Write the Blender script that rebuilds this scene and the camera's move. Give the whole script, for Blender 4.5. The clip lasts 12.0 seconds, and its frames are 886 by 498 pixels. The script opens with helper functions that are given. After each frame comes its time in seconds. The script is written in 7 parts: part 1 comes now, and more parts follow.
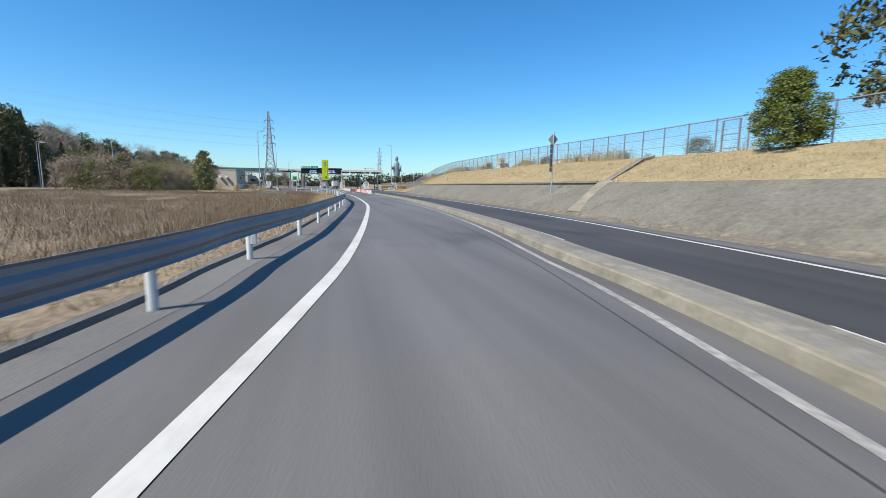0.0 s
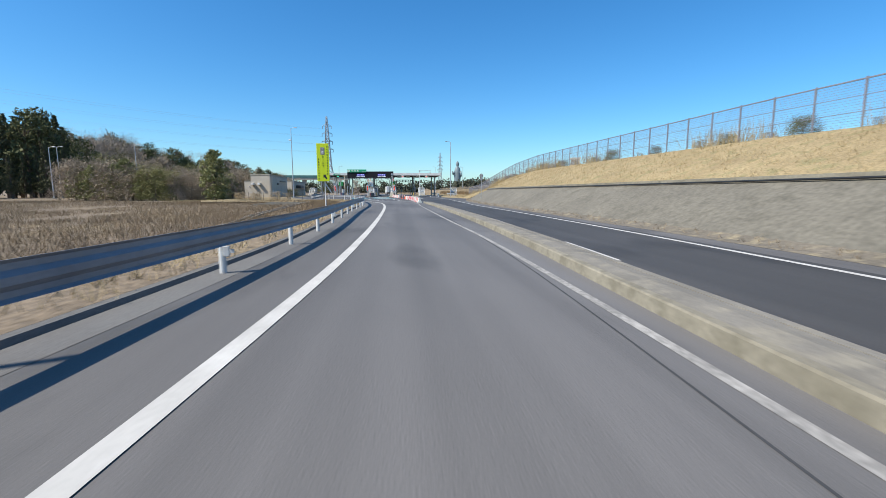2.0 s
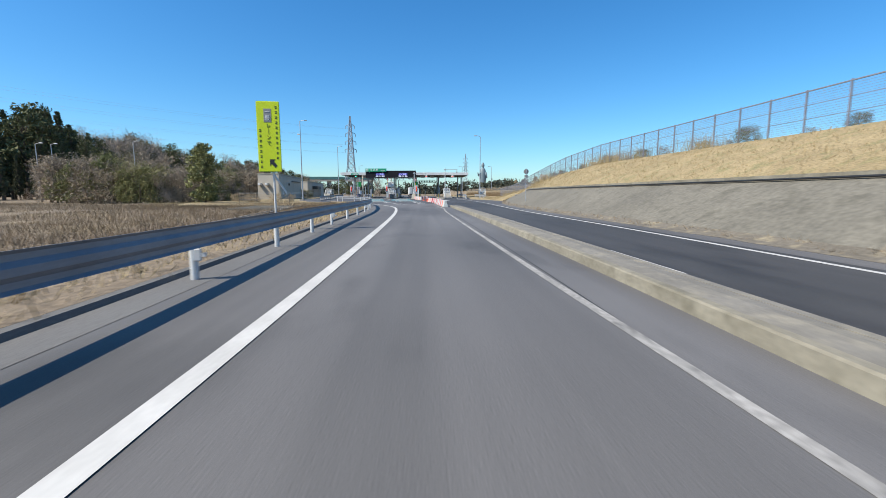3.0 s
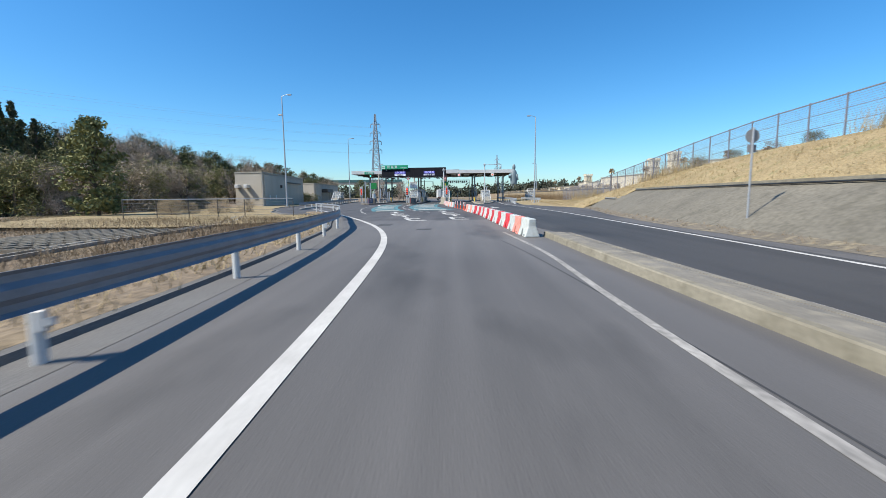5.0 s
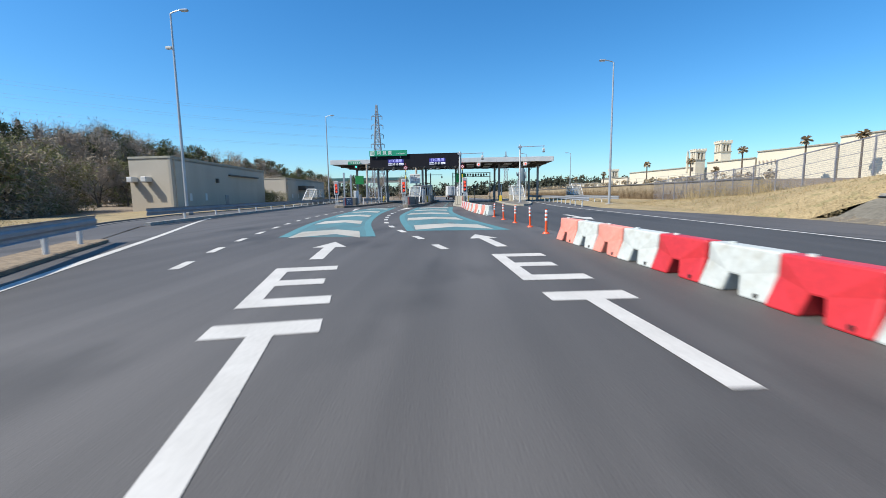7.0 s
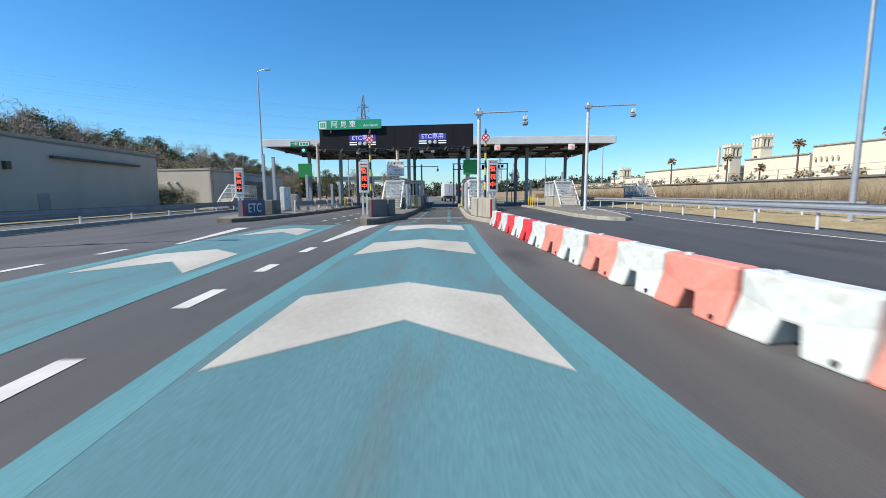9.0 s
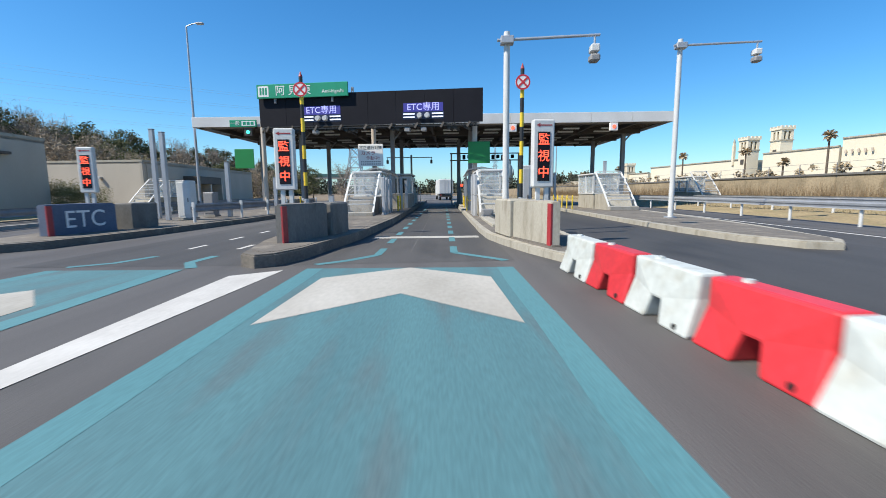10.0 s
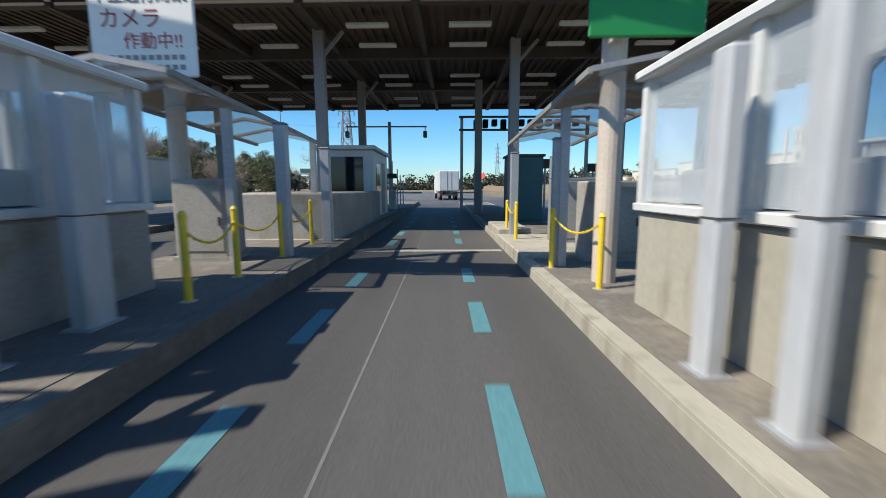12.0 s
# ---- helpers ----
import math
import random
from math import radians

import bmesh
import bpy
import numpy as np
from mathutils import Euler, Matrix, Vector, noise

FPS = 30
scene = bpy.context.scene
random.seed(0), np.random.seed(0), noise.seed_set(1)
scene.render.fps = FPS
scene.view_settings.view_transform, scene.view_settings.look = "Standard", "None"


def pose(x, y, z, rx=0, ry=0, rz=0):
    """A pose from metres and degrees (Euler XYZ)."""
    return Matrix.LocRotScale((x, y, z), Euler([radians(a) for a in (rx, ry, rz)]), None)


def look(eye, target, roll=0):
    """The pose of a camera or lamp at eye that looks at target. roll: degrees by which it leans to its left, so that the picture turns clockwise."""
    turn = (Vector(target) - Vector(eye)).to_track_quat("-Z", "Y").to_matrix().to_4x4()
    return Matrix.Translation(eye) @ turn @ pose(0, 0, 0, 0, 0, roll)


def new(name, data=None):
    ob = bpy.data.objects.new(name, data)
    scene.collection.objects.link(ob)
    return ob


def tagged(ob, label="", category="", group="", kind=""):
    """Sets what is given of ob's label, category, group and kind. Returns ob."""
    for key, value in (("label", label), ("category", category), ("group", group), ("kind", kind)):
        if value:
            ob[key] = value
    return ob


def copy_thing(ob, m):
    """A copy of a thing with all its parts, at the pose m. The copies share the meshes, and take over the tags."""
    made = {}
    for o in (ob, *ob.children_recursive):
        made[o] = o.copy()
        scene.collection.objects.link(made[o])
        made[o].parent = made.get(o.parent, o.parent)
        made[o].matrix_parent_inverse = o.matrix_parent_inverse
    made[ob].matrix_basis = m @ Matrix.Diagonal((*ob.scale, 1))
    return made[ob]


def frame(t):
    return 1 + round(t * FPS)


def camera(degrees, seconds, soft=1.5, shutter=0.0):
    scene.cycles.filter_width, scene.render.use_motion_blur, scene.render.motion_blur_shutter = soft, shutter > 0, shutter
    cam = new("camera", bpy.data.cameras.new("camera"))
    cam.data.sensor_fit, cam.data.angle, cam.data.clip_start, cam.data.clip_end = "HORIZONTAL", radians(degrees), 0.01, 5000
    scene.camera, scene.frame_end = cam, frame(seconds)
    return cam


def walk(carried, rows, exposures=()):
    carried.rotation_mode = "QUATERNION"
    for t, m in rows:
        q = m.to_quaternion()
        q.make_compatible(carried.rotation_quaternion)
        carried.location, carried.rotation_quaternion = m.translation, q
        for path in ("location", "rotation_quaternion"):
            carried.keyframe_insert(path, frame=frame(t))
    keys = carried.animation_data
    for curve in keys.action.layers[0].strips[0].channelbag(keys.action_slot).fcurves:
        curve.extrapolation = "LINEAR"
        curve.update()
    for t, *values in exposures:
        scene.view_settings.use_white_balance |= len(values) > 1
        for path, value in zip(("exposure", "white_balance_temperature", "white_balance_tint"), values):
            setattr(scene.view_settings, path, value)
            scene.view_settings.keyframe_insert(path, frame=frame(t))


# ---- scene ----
# ---- camera ----
cam = camera(91.0, 12.0, soft=0.6, shutter=0.2)
# seconds, x, y, z, tilt, lean, heading
PATH = [
    (0.0, -0.04, -140.10, 1.397, 81.87, -0.72, -13.96),
    (0.5, 1.13, -133.98, 1.357, 81.87, -0.39, -11.64),
    (1.0, 2.16, -127.84, 1.340, 82.07, 0.04, -9.55),
    (1.5, 2.96, -121.64, 1.390, 82.29, 0.05, -7.73),
    (2.0, 3.52, -115.39, 1.363, 82.48, 0.06, -6.08),
    (2.5, 3.90, -109.05, 1.327, 82.67, 0.08, -4.42),
    (3.0, 4.13, -102.61, 1.275, 82.69, 0.05, -2.83),
    (3.5, 4.22, -96.10, 1.350, 82.78, 0.12, -1.38),
    (4.0, 4.17, -89.54, 1.350, 82.87, 0.22, -0.24),
    (4.5, 4.01, -82.93, 1.350, 82.97, 0.35, 0.52),
    (5.0, 3.75, -76.28, 1.361, 83.06, 0.55, 1.04),
    (5.5, 3.43, -69.61, 1.348, 82.97, 0.55, 1.50),
    (6.0, 3.06, -62.94, 1.330, 82.94, 0.57, 1.82),
    (6.5, 2.65, -56.30, 1.331, 82.98, 0.74, 1.91),
    (7.0, 2.21, -49.69, 1.293, 82.87, 0.80, 1.90),
    (7.5, 1.78, -43.15, 1.350, 82.87, 0.57, 1.96),
    (8.0, 1.39, -36.71, 1.350, 82.87, 0.44, 1.85),
    (8.5, 1.04, -30.40, 1.350, 82.87, 0.39, 1.45),
    (9.0, 0.78, -24.27, 1.318, 82.87, 0.41, 0.84),
    (9.5, 0.62, -18.34, 1.386, 83.00, 0.38, 0.29),
    (10.0, 0.52, -12.67, 1.341, 82.53, 0.53, 0.09),
    (10.5, 0.44, -7.22, 1.291, 82.71, 0.57, 0.01),
    (11.0, 0.40, -1.95, 1.306, 82.32, 0.25, -0.00),
    (11.5, 0.37, 3.21, 1.315, 82.07, 0.09, 0.13),
    (12.0, 0.38, 8.36, 1.346, 82.07, 0.11, 0.18),
]
walk(cam, [(t, pose(x, y, z, rx, ry, rz)) for t, x, y, z, rx, ry, rz in PATH], exposures=((0.0, 0.55), (12.0, 0.55)))

# ---- sky and sun ----
SUN_FROM = Vector((-0.78, -0.33, 0.98)).normalized()
world = bpy.data.worlds.new("sky")
scene.world = world
world.use_nodes = True
wn, wl = world.node_tree.nodes, world.node_tree.links
sky = wn.new("ShaderNodeTexSky")
sky.sky_type = "NISHITA"
sky.sun_disc = False
sky.sun_elevation = math.asin(SUN_FROM.z)
sky.sun_rotation = math.atan2(SUN_FROM.x, SUN_FROM.y)
sky.air_density, sky.dust_density, sky.ozone_density = 1.0, 0.5, 4.0
tint = wn.new("ShaderNodeMix")
tint.data_type, tint.blend_type = "RGBA", "MULTIPLY"
tint.inputs["Factor"].default_value = 1.0
tint.inputs["B"].default_value = (0.79, 1.0, 1.12, 1)
deep = wn.new("ShaderNodeHueSaturation")
deep.inputs["Saturation"].default_value = 1.17
wl.new(sky.outputs["Color"], tint.inputs["A"])
wl.new(tint.outputs["Result"], deep.inputs["Color"])
wl.new(deep.outputs["Color"], wn["Background"].inputs["Color"])
wn["Background"].inputs["Strength"].default_value = 0.108
sun_lamp = bpy.data.lights.new("sun", "SUN")
sun_lamp.energy, sun_lamp.angle, sun_lamp.color = 4.6, radians(0.53), (1.0, 0.935, 0.82)
sun = new("sun", sun_lamp)
sun.matrix_world = look(SUN_FROM * 100, (0, 0, 0))


# ---- materials ----
def surface(name, a, b, rough=0.8, metal=0.0, coarse=0.6, fine=30.0, bump=0.15, depth=0.01, stretch=(1, 1, 1),
            speck=0.0, rnd=0.0, spec=0.5, third=None, world_space=False):
    """Two colours mixed by a coarse and a fine noise, with fine relief."""
    m = bpy.data.materials.new(name)
    m.use_nodes = True
    n, l = m.node_tree.nodes, m.node_tree.links
    p = n["Principled BSDF"]
    co = n.new("ShaderNodeTexCoord")
    mp = n.new("ShaderNodeMapping")
    mp.inputs["Scale"].default_value = stretch
    if world_space:
        geo = n.new("ShaderNodeNewGeometry")
        l.new(geo.outputs["Position"], mp.inputs["Vector"])
    else:
        l.new(co.outputs["Object"], mp.inputs["Vector"])
    big = n.new("ShaderNodeTexNoise")
    big.inputs["Scale"].default_value, big.inputs["Detail"].default_value = coarse, 5.0
    small = n.new("ShaderNodeTexNoise")
    small.inputs["Scale"].default_value, small.inputs["Detail"].default_value = fine, 4.0
    for t in (big, small):
        l.new(mp.outputs[0], t.inputs["Vector"])
    ramp = n.new("ShaderNodeMapRange")
    ramp.inputs["From Min"].default_value, ramp.inputs["From Max"].default_value = 0.3, 0.7
    l.new(big.outputs["Fac"], ramp.inputs["Value"])
    mix = n.new("ShaderNodeMix")
    mix.data_type = "RGBA"
    mix.inputs["A"].default_value, mix.inputs["B"].default_value = (*a, 1), (*b, 1)
    l.new(ramp.outputs[0], mix.inputs["Factor"])
    out = mix.outputs["Result"]
    if third:
        blot = n.new("ShaderNodeTexNoise")
        blot.inputs["Scale"].default_value, blot.inputs["Detail"].default_value = coarse * 3.1, 6.0
        l.new(mp.outputs[0], blot.inputs["Vector"])
        r3 = n.new("ShaderNodeMapRange")
        r3.inputs["From Min"].default_value, r3.inputs["From Max"].default_value = 0.52, 0.68
        l.new(blot.outputs["Fac"], r3.inputs["Value"])
        m3 = n.new("ShaderNodeMix")
        m3.data_type = "RGBA"
        m3.inputs["B"].default_value = (*third, 1)
        l.new(r3.outputs[0], m3.inputs["Factor"])
        l.new(out, m3.inputs["A"])
        out = m3.outputs["Result"]
    if speck:
        r2 = n.new("ShaderNodeMapRange")
        r2.inputs["From Min"].default_value, r2.inputs["From Max"].default_value = 0.3, 0.7
        r2.inputs["To Min"].default_value, r2.inputs["To Max"].default_value = 1 - speck, 1 + speck
        l.new(small.outputs["Fac"], r2.inputs["Value"])
        m2 = n.new("ShaderNodeMix")
        m2.data_type, m2.blend_type = "RGBA", "MULTIPLY"
        m2.inputs["Factor"].default_value = 1.0
        l.new(out, m2.inputs["A"])
        l.new(r2.outputs[0], m2.inputs["B"])
        out = m2.outputs["Result"]
    if rnd:
        oi = n.new("ShaderNodeObjectInfo")
        hs = n.new("ShaderNodeHueSaturation")
        rr = n.new("ShaderNodeMapRange")
        rr.inputs["To Min"].default_value, rr.inputs["To Max"].default_value = 1 - rnd, 1 + rnd
        l.new(oi.outputs["Random"], rr.inputs["Value"])
        l.new(rr.outputs[0], hs.inputs["Value"])
        l.new(out, hs.inputs["Color"])
        out = hs.outputs["Color"]
    l.new(out, p.inputs["Base Color"])
    p.inputs["Roughness"].default_value, p.inputs["Metallic"].default_value = rough, metal
    p.inputs["Specular IOR Level"].default_value = spec
    if bump:
        bn = n.new("ShaderNodeBump")
        bn.inputs["Strength"].default_value, bn.inputs["Distance"].default_value = bump, depth
        l.new(small.outputs["Fac"], bn.inputs["Height"])
        l.new(bn.outputs[0], p.inputs["Normal"])
    return m


def asphalt(name, pale, dark):
    """Road asphalt: broad stains, long wheel streaks and fine aggregate."""
    m = bpy.data.materials.new(name)
    m.use_nodes = True
    n, l = m.node_tree.nodes, m.node_tree.links
    p = n["Principled BSDF"]
    co = n.new("ShaderNodeTexCoord")

    def grain(scale, stretch, lo, hi, detail=5.0):
        mp = n.new("ShaderNodeMapping")
        mp.inputs["Scale"].default_value = stretch
        l.new(co.outputs["Object"], mp.inputs["Vector"])
        t = n.new("ShaderNodeTexNoise")
        t.inputs["Scale"].default_value, t.inputs["Detail"].default_value = scale, detail
        l.new(mp.outputs[0], t.inputs["Vector"])
        r = n.new("ShaderNodeMapRange")
        r.inputs["From Min"].default_value, r.inputs["From Max"].default_value = lo, hi
        l.new(t.outputs["Fac"], r.inputs["Value"])
        return r.outputs[0], t.outputs["Fac"]

    broad, _ = grain(0.13, (1, 0.55, 1), 0.35, 0.68)
    streak, _ = grain(0.9, (1.5, 0.03, 1), 0.35, 0.7)
    stain, _ = grain(0.5, (1, 0.35, 1), 0.56, 0.72)
    _, fine = grain(70, (1, 1, 1), 0.3, 0.7, 3.0)
    col = n.new("ShaderNodeMix")
    col.data_type = "RGBA"
    col.inputs["A"].default_value, col.inputs["B"].default_value = (*dark, 1), (*pale, 1)
    l.new(broad, col.inputs["Factor"])
    out = col.outputs["Result"]
    for fac, lo in ((streak, 0.80), (stain, 0.62)):
        r = n.new("ShaderNodeMapRange")
        r.inputs["To Min"].default_value, r.inputs["To Max"].default_value = 1.08, lo
        l.new(fac, r.inputs["Value"])
        k = n.new("ShaderNodeMix")
        k.data_type, k.blend_type = "RGBA", "MULTIPLY"
        k.inputs["Factor"].default_value = 1.0
        l.new(out, k.inputs["A"])
        l.new(r.outputs[0], k.inputs["B"])
        out = k.outputs["Result"]
    r = n.new("ShaderNodeMapRange")
    r.inputs["From Min"].default_value, r.inputs["From Max"].default_value = 0.3, 0.7
    r.inputs["To Min"].default_value, r.inputs["To Max"].default_value = 0.72, 1.28
    l.new(fine, r.inputs["Value"])
    k = n.new("ShaderNodeMix")
    k.data_type, k.blend_type = "RGBA", "MULTIPLY"
    k.inputs["Factor"].default_value = 1.0
    l.new(out, k.inputs["A"])
    l.new(r.outputs[0], k.inputs["B"])
    l.new(k.outputs["Result"], p.inputs["Base Color"])
    p.inputs["Roughness"].default_value = 0.72
    p.inputs["Specular IOR Level"].default_value = 0.42
    bn = n.new("ShaderNodeBump")
    bn.inputs["Strength"].default_value, bn.inputs["Distance"].default_value = 0.35, 0.005
    l.new(fine, bn.inputs["Height"])
    l.new(bn.outputs[0], p.inputs["Normal"])
    return m


def leafy(name, a, b, rough=0.7):
    """Foliage: each leaf clump a little different."""
    m = bpy.data.materials.new(name)
    m.use_nodes = True
    n, l = m.node_tree.nodes, m.node_tree.links
    p = n["Principled BSDF"]
    g = n.new("ShaderNodeNewGeometry")
    oi = n.new("ShaderNodeObjectInfo")
    add = n.new("ShaderNodeMath")
    add.operation = "MULTIPLY_ADD"
    add.inputs[1].default_value = 0.65
    half = n.new("ShaderNodeMath")
    half.operation = "MULTIPLY"
    half.inputs[1].default_value = 0.35
    l.new(oi.outputs["Random"], half.inputs[0])
    l.new(g.outputs["Random Per Island"], add.inputs[0])
    l.new(half.outputs[0], add.inputs[2])
    mix = n.new("ShaderNodeMix")
    mix.data_type = "RGBA"
    mix.inputs["A"].default_value, mix.inputs["B"].default_value = (*a, 1), (*b, 1)
    l.new(add.outputs[0], mix.inputs["Factor"])
    l.new(mix.outputs["Result"], p.inputs["Base Color"])
    p.inputs["Roughness"].default_value = rough
    p.inputs["Specular IOR Level"].default_value = 0.2
    return m


def glow(name, colour, strength):
    m = bpy.data.materials.new(name)
    m.use_nodes = True
    p = m.node_tree.nodes["Principled BSDF"]
    p.inputs["Base Color"].default_value = (*colour, 1)
    p.inputs["Emission Color"].default_value = (*colour, 1)
    p.inputs["Emission Strength"].default_value = strength
    return m


def pane(name, colour=(0.9, 0.95, 0.95), rough=0.05, alpha=0.25):
    """Thin clear sheet: partly see-through, partly glossy."""
    m = bpy.data.materials.new(name)
    m.use_nodes = True
    n, l = m.node_tree.nodes, m.node_tree.links
    p = n["Principled BSDF"]
    p.inputs["Base Color"].default_value = (*colour, 1)
    p.inputs["Roughness"].default_value = rough
    p.inputs["Alpha"].default_value = alpha
    return m


ASPHALT = asphalt("asphalt", (0.140, 0.133, 0.127), (0.096, 0.091, 0.087))
ASPHALT_PLAZA = asphalt("plaza asphalt", (0.102, 0.096, 0.091), (0.066, 0.062, 0.059))
ASPHALT_LANE = asphalt("toll lane asphalt", (0.084, 0.080, 0.075), (0.052, 0.049, 0.046))
ASPHALT_NEW = asphalt("dark newer asphalt", (0.062, 0.059, 0.056), (0.043, 0.041, 0.039))
ASPHALT_OLD = surface("worn asphalt", (0.12, 0.115, 0.11), (0.16, 0.155, 0.145), 0.9, coarse=0.3, fine=45, bump=0.3, depth=0.006, speck=0.3, spec=0.25)
ASPHALT_DARK = surface("dark asphalt patch", (0.035, 0.035, 0.036), (0.05, 0.05, 0.05), 0.8, coarse=0.8, fine=55, bump=0.3, depth=0.005, speck=0.3)
PAINT_WHITE = surface("white road paint", (0.54, 0.525, 0.49), (0.42, 0.405, 0.375), 0.75, coarse=1.3, fine=22, bump=0.15, depth=0.003, speck=0.08)
PAINT_WORN = surface("worn white road paint", (0.36, 0.34, 0.31), (0.19, 0.18, 0.165), 0.8, coarse=1.0, fine=14, bump=0.2, depth=0.004, speck=0.4)
PAINT_CHEVRON = surface("tyre-worn chevron paint", (0.44, 0.42, 0.375), (0.31, 0.293, 0.25), 0.78, coarse=0.6, fine=16, bump=0.15, depth=0.003, stretch=(1, 0.5, 1), speck=0.07)
PAINT_TEAL_EDGE = surface("fresh teal road paint", (0.066, 0.182, 0.205), (0.084, 0.218, 0.238), 0.78, coarse=0.6, fine=30, bump=0.15, depth=0.003, stretch=(1.6, 0.25, 1), speck=0.1)
PAINT_TEAL = surface("teal road paint", (0.060, 0.142, 0.160), (0.080, 0.190, 0.208), 0.78, coarse=0.45, fine=30, bump=0.15, depth=0.003, stretch=(1.6, 0.25, 1), speck=0.12, third=(0.080, 0.132, 0.142))
CONCRETE = surface("concrete", (0.35, 0.33, 0.295), (0.27, 0.253, 0.22), 0.88, coarse=0.9, fine=28, bump=0.25, depth=0.006, speck=0.12, third=(0.26, 0.235, 0.185))
# weathered, and toned down to stand in for shade on the left islands
CONCRETE_DARK = surface("weathered shade-dark concrete", (0.18, 0.172, 0.156), (0.135, 0.128, 0.115), 0.9, coarse=1.2, fine=26, bump=0.3, depth=0.006, speck=0.14, stretch=(1, 1, 0.4), third=(0.12, 0.112, 0.095))
CONCRETE_PALE = surface("pale concrete", (0.385, 0.355, 0.29), (0.315, 0.29, 0.235), 0.88, coarse=0.8, fine=30, bump=0.25, depth=0.005, speck=0.12, stretch=(1.6, 1.6, 0.4), third=(0.255, 0.228, 0.175))
DIRT = surface("grey-brown dirt", (0.17, 0.145, 0.11), (0.125, 0.107, 0.08), 0.95, coarse=0.8, fine=14, bump=0.4, depth=0.02, speck=0.25, third=(0.24, 0.20, 0.13))
MORTAR = surface("dirty mortar", (0.215, 0.197, 0.165), (0.16, 0.146, 0.12), 0.92, coarse=0.9, fine=24, bump=0.3, depth=0.008, speck=0.15, third=(0.25, 0.225, 0.175))
KERB = surface("kerb concrete", (0.27, 0.243, 0.183), (0.18, 0.16, 0.117), 0.9, coarse=0.8, fine=18, bump=0.3, depth=0.01, speck=0.18, third=(0.165, 0.147, 0.105))
SHOTCRETE = surface("sprayed concrete", (0.172, 0.156, 0.122), (0.130, 0.118, 0.093), 0.92, coarse=0.45, fine=7, bump=0.6, depth=0.035, speck=0.22, third=(0.118, 0.107, 0.082))
DRYGRASS = surface("dry grass ground", (0.34, 0.262, 0.14), (0.25, 0.188, 0.098), 0.95, coarse=0.5, fine=12, bump=0.8, depth=0.05, speck=0.3, third=(0.22, 0.19, 0.09))
FIELD = surface("brown field ground", (0.215, 0.163, 0.106), (0.165, 0.125, 0.083), 0.95, coarse=0.06, fine=7, bump=0.8, depth=0.06, speck=0.3, third=(0.25, 0.19, 0.112))
GALV = surface("galvanised steel", (0.46, 0.47, 0.48), (0.38, 0.39, 0.41), 0.5, 0.55, coarse=2.0, fine=35, bump=0.08, depth=0.002, speck=0.1)
GALV_DARK = surface("weathered rail steel", (0.27, 0.28, 0.30), (0.21, 0.22, 0.24), 0.55, 0.45, coarse=1.4, fine=30, bump=0.08, depth=0.002, speck=0.12)
WHITE_STEEL = surface("white painted steel", (0.62, 0.62, 0.60), (0.53, 0.53, 0.51), 0.5, 0.0, coarse=1.2, fine=25, bump=0.06, depth=0.002, speck=0.06)
POST_BEIGE = surface("beige painted post", (0.55, 0.47, 0.385), (0.47, 0.40, 0.325), 0.55, 0.0, coarse=1.2, fine=25, bump=0.06, depth=0.002, speck=0.06)
GREY_STEEL = surface("grey painted steel", (0.28, 0.275, 0.27), (0.22, 0.215, 0.21), 0.55, 0.1, coarse=1.0, fine=20, bump=0.06, depth=0.002, speck=0.08)
DARK_STEEL = surface("dark bronze steel", (0.085, 0.072, 0.06), (0.066, 0.056, 0.047), 0.6, 0.1, coarse=1.2, fine=25, bump=0.08, depth=0.003, speck=0.1)
FASCIA = surface("white fascia panel", (0.66, 0.65, 0.63), (0.55, 0.54, 0.52), 0.55, 0.0, coarse=0.5, fine=20, bump=0.05, depth=0.003, speck=0.06)
SOFFIT = surface("brown corrugated soffit", (0.115, 0.086, 0.061), (0.088, 0.066, 0.047), 0.75, 0.0, coarse=0.6, fine=20, bump=0.08, depth=0.003, speck=0.1)
BLACKBOARD = surface("black sign board", (0.010, 0.010, 0.014), (0.014, 0.014, 0.019), 0.65, 0.0, coarse=0.7, fine=30, bump=0.04, depth=0.002, speck=0.1, spec=0.15)
BEIGE_WALL = surface("beige sprayed wall", (0.45, 0.405, 0.335), (0.39, 0.35, 0.288), 0.9, coarse=0.4, fine=40, bump=0.2, depth=0.006, speck=0.07, stretch=(1, 1, 0.35))
CREAM_WALL = surface("cream rendered wall", (0.66, 0.60, 0.47), (0.60, 0.54, 0.42), 0.9, coarse=0.06, fine=4, bump=0.1, depth=0.01, speck=0.05)
RETAIN = surface("stained retaining wall", (0.36, 0.29, 0.19), (0.25, 0.20, 0.13), 0.92, coarse=0.35, fine=9, bump=0.3, depth=0.02, speck=0.2, stretch=(1, 1, 0.8), third=(0.21, 0.17, 0.11))
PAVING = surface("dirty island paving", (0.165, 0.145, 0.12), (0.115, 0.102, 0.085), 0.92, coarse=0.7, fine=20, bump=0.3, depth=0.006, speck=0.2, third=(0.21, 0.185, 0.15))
BLUEGREY = surface("blue-grey painted concrete", (0.12, 0.15, 0.21), (0.09, 0.115, 0.165), 0.85, coarse=0.9, fine=20, bump=0.2, depth=0.005, speck=0.12)
RED_PLASTIC = surface("red plastic", (0.62, 0.035, 0.04), (0.50, 0.028, 0.035), 0.45, coarse=1.5, fine=15, bump=0.08, depth=0.004, speck=0.1, rnd=0.12)
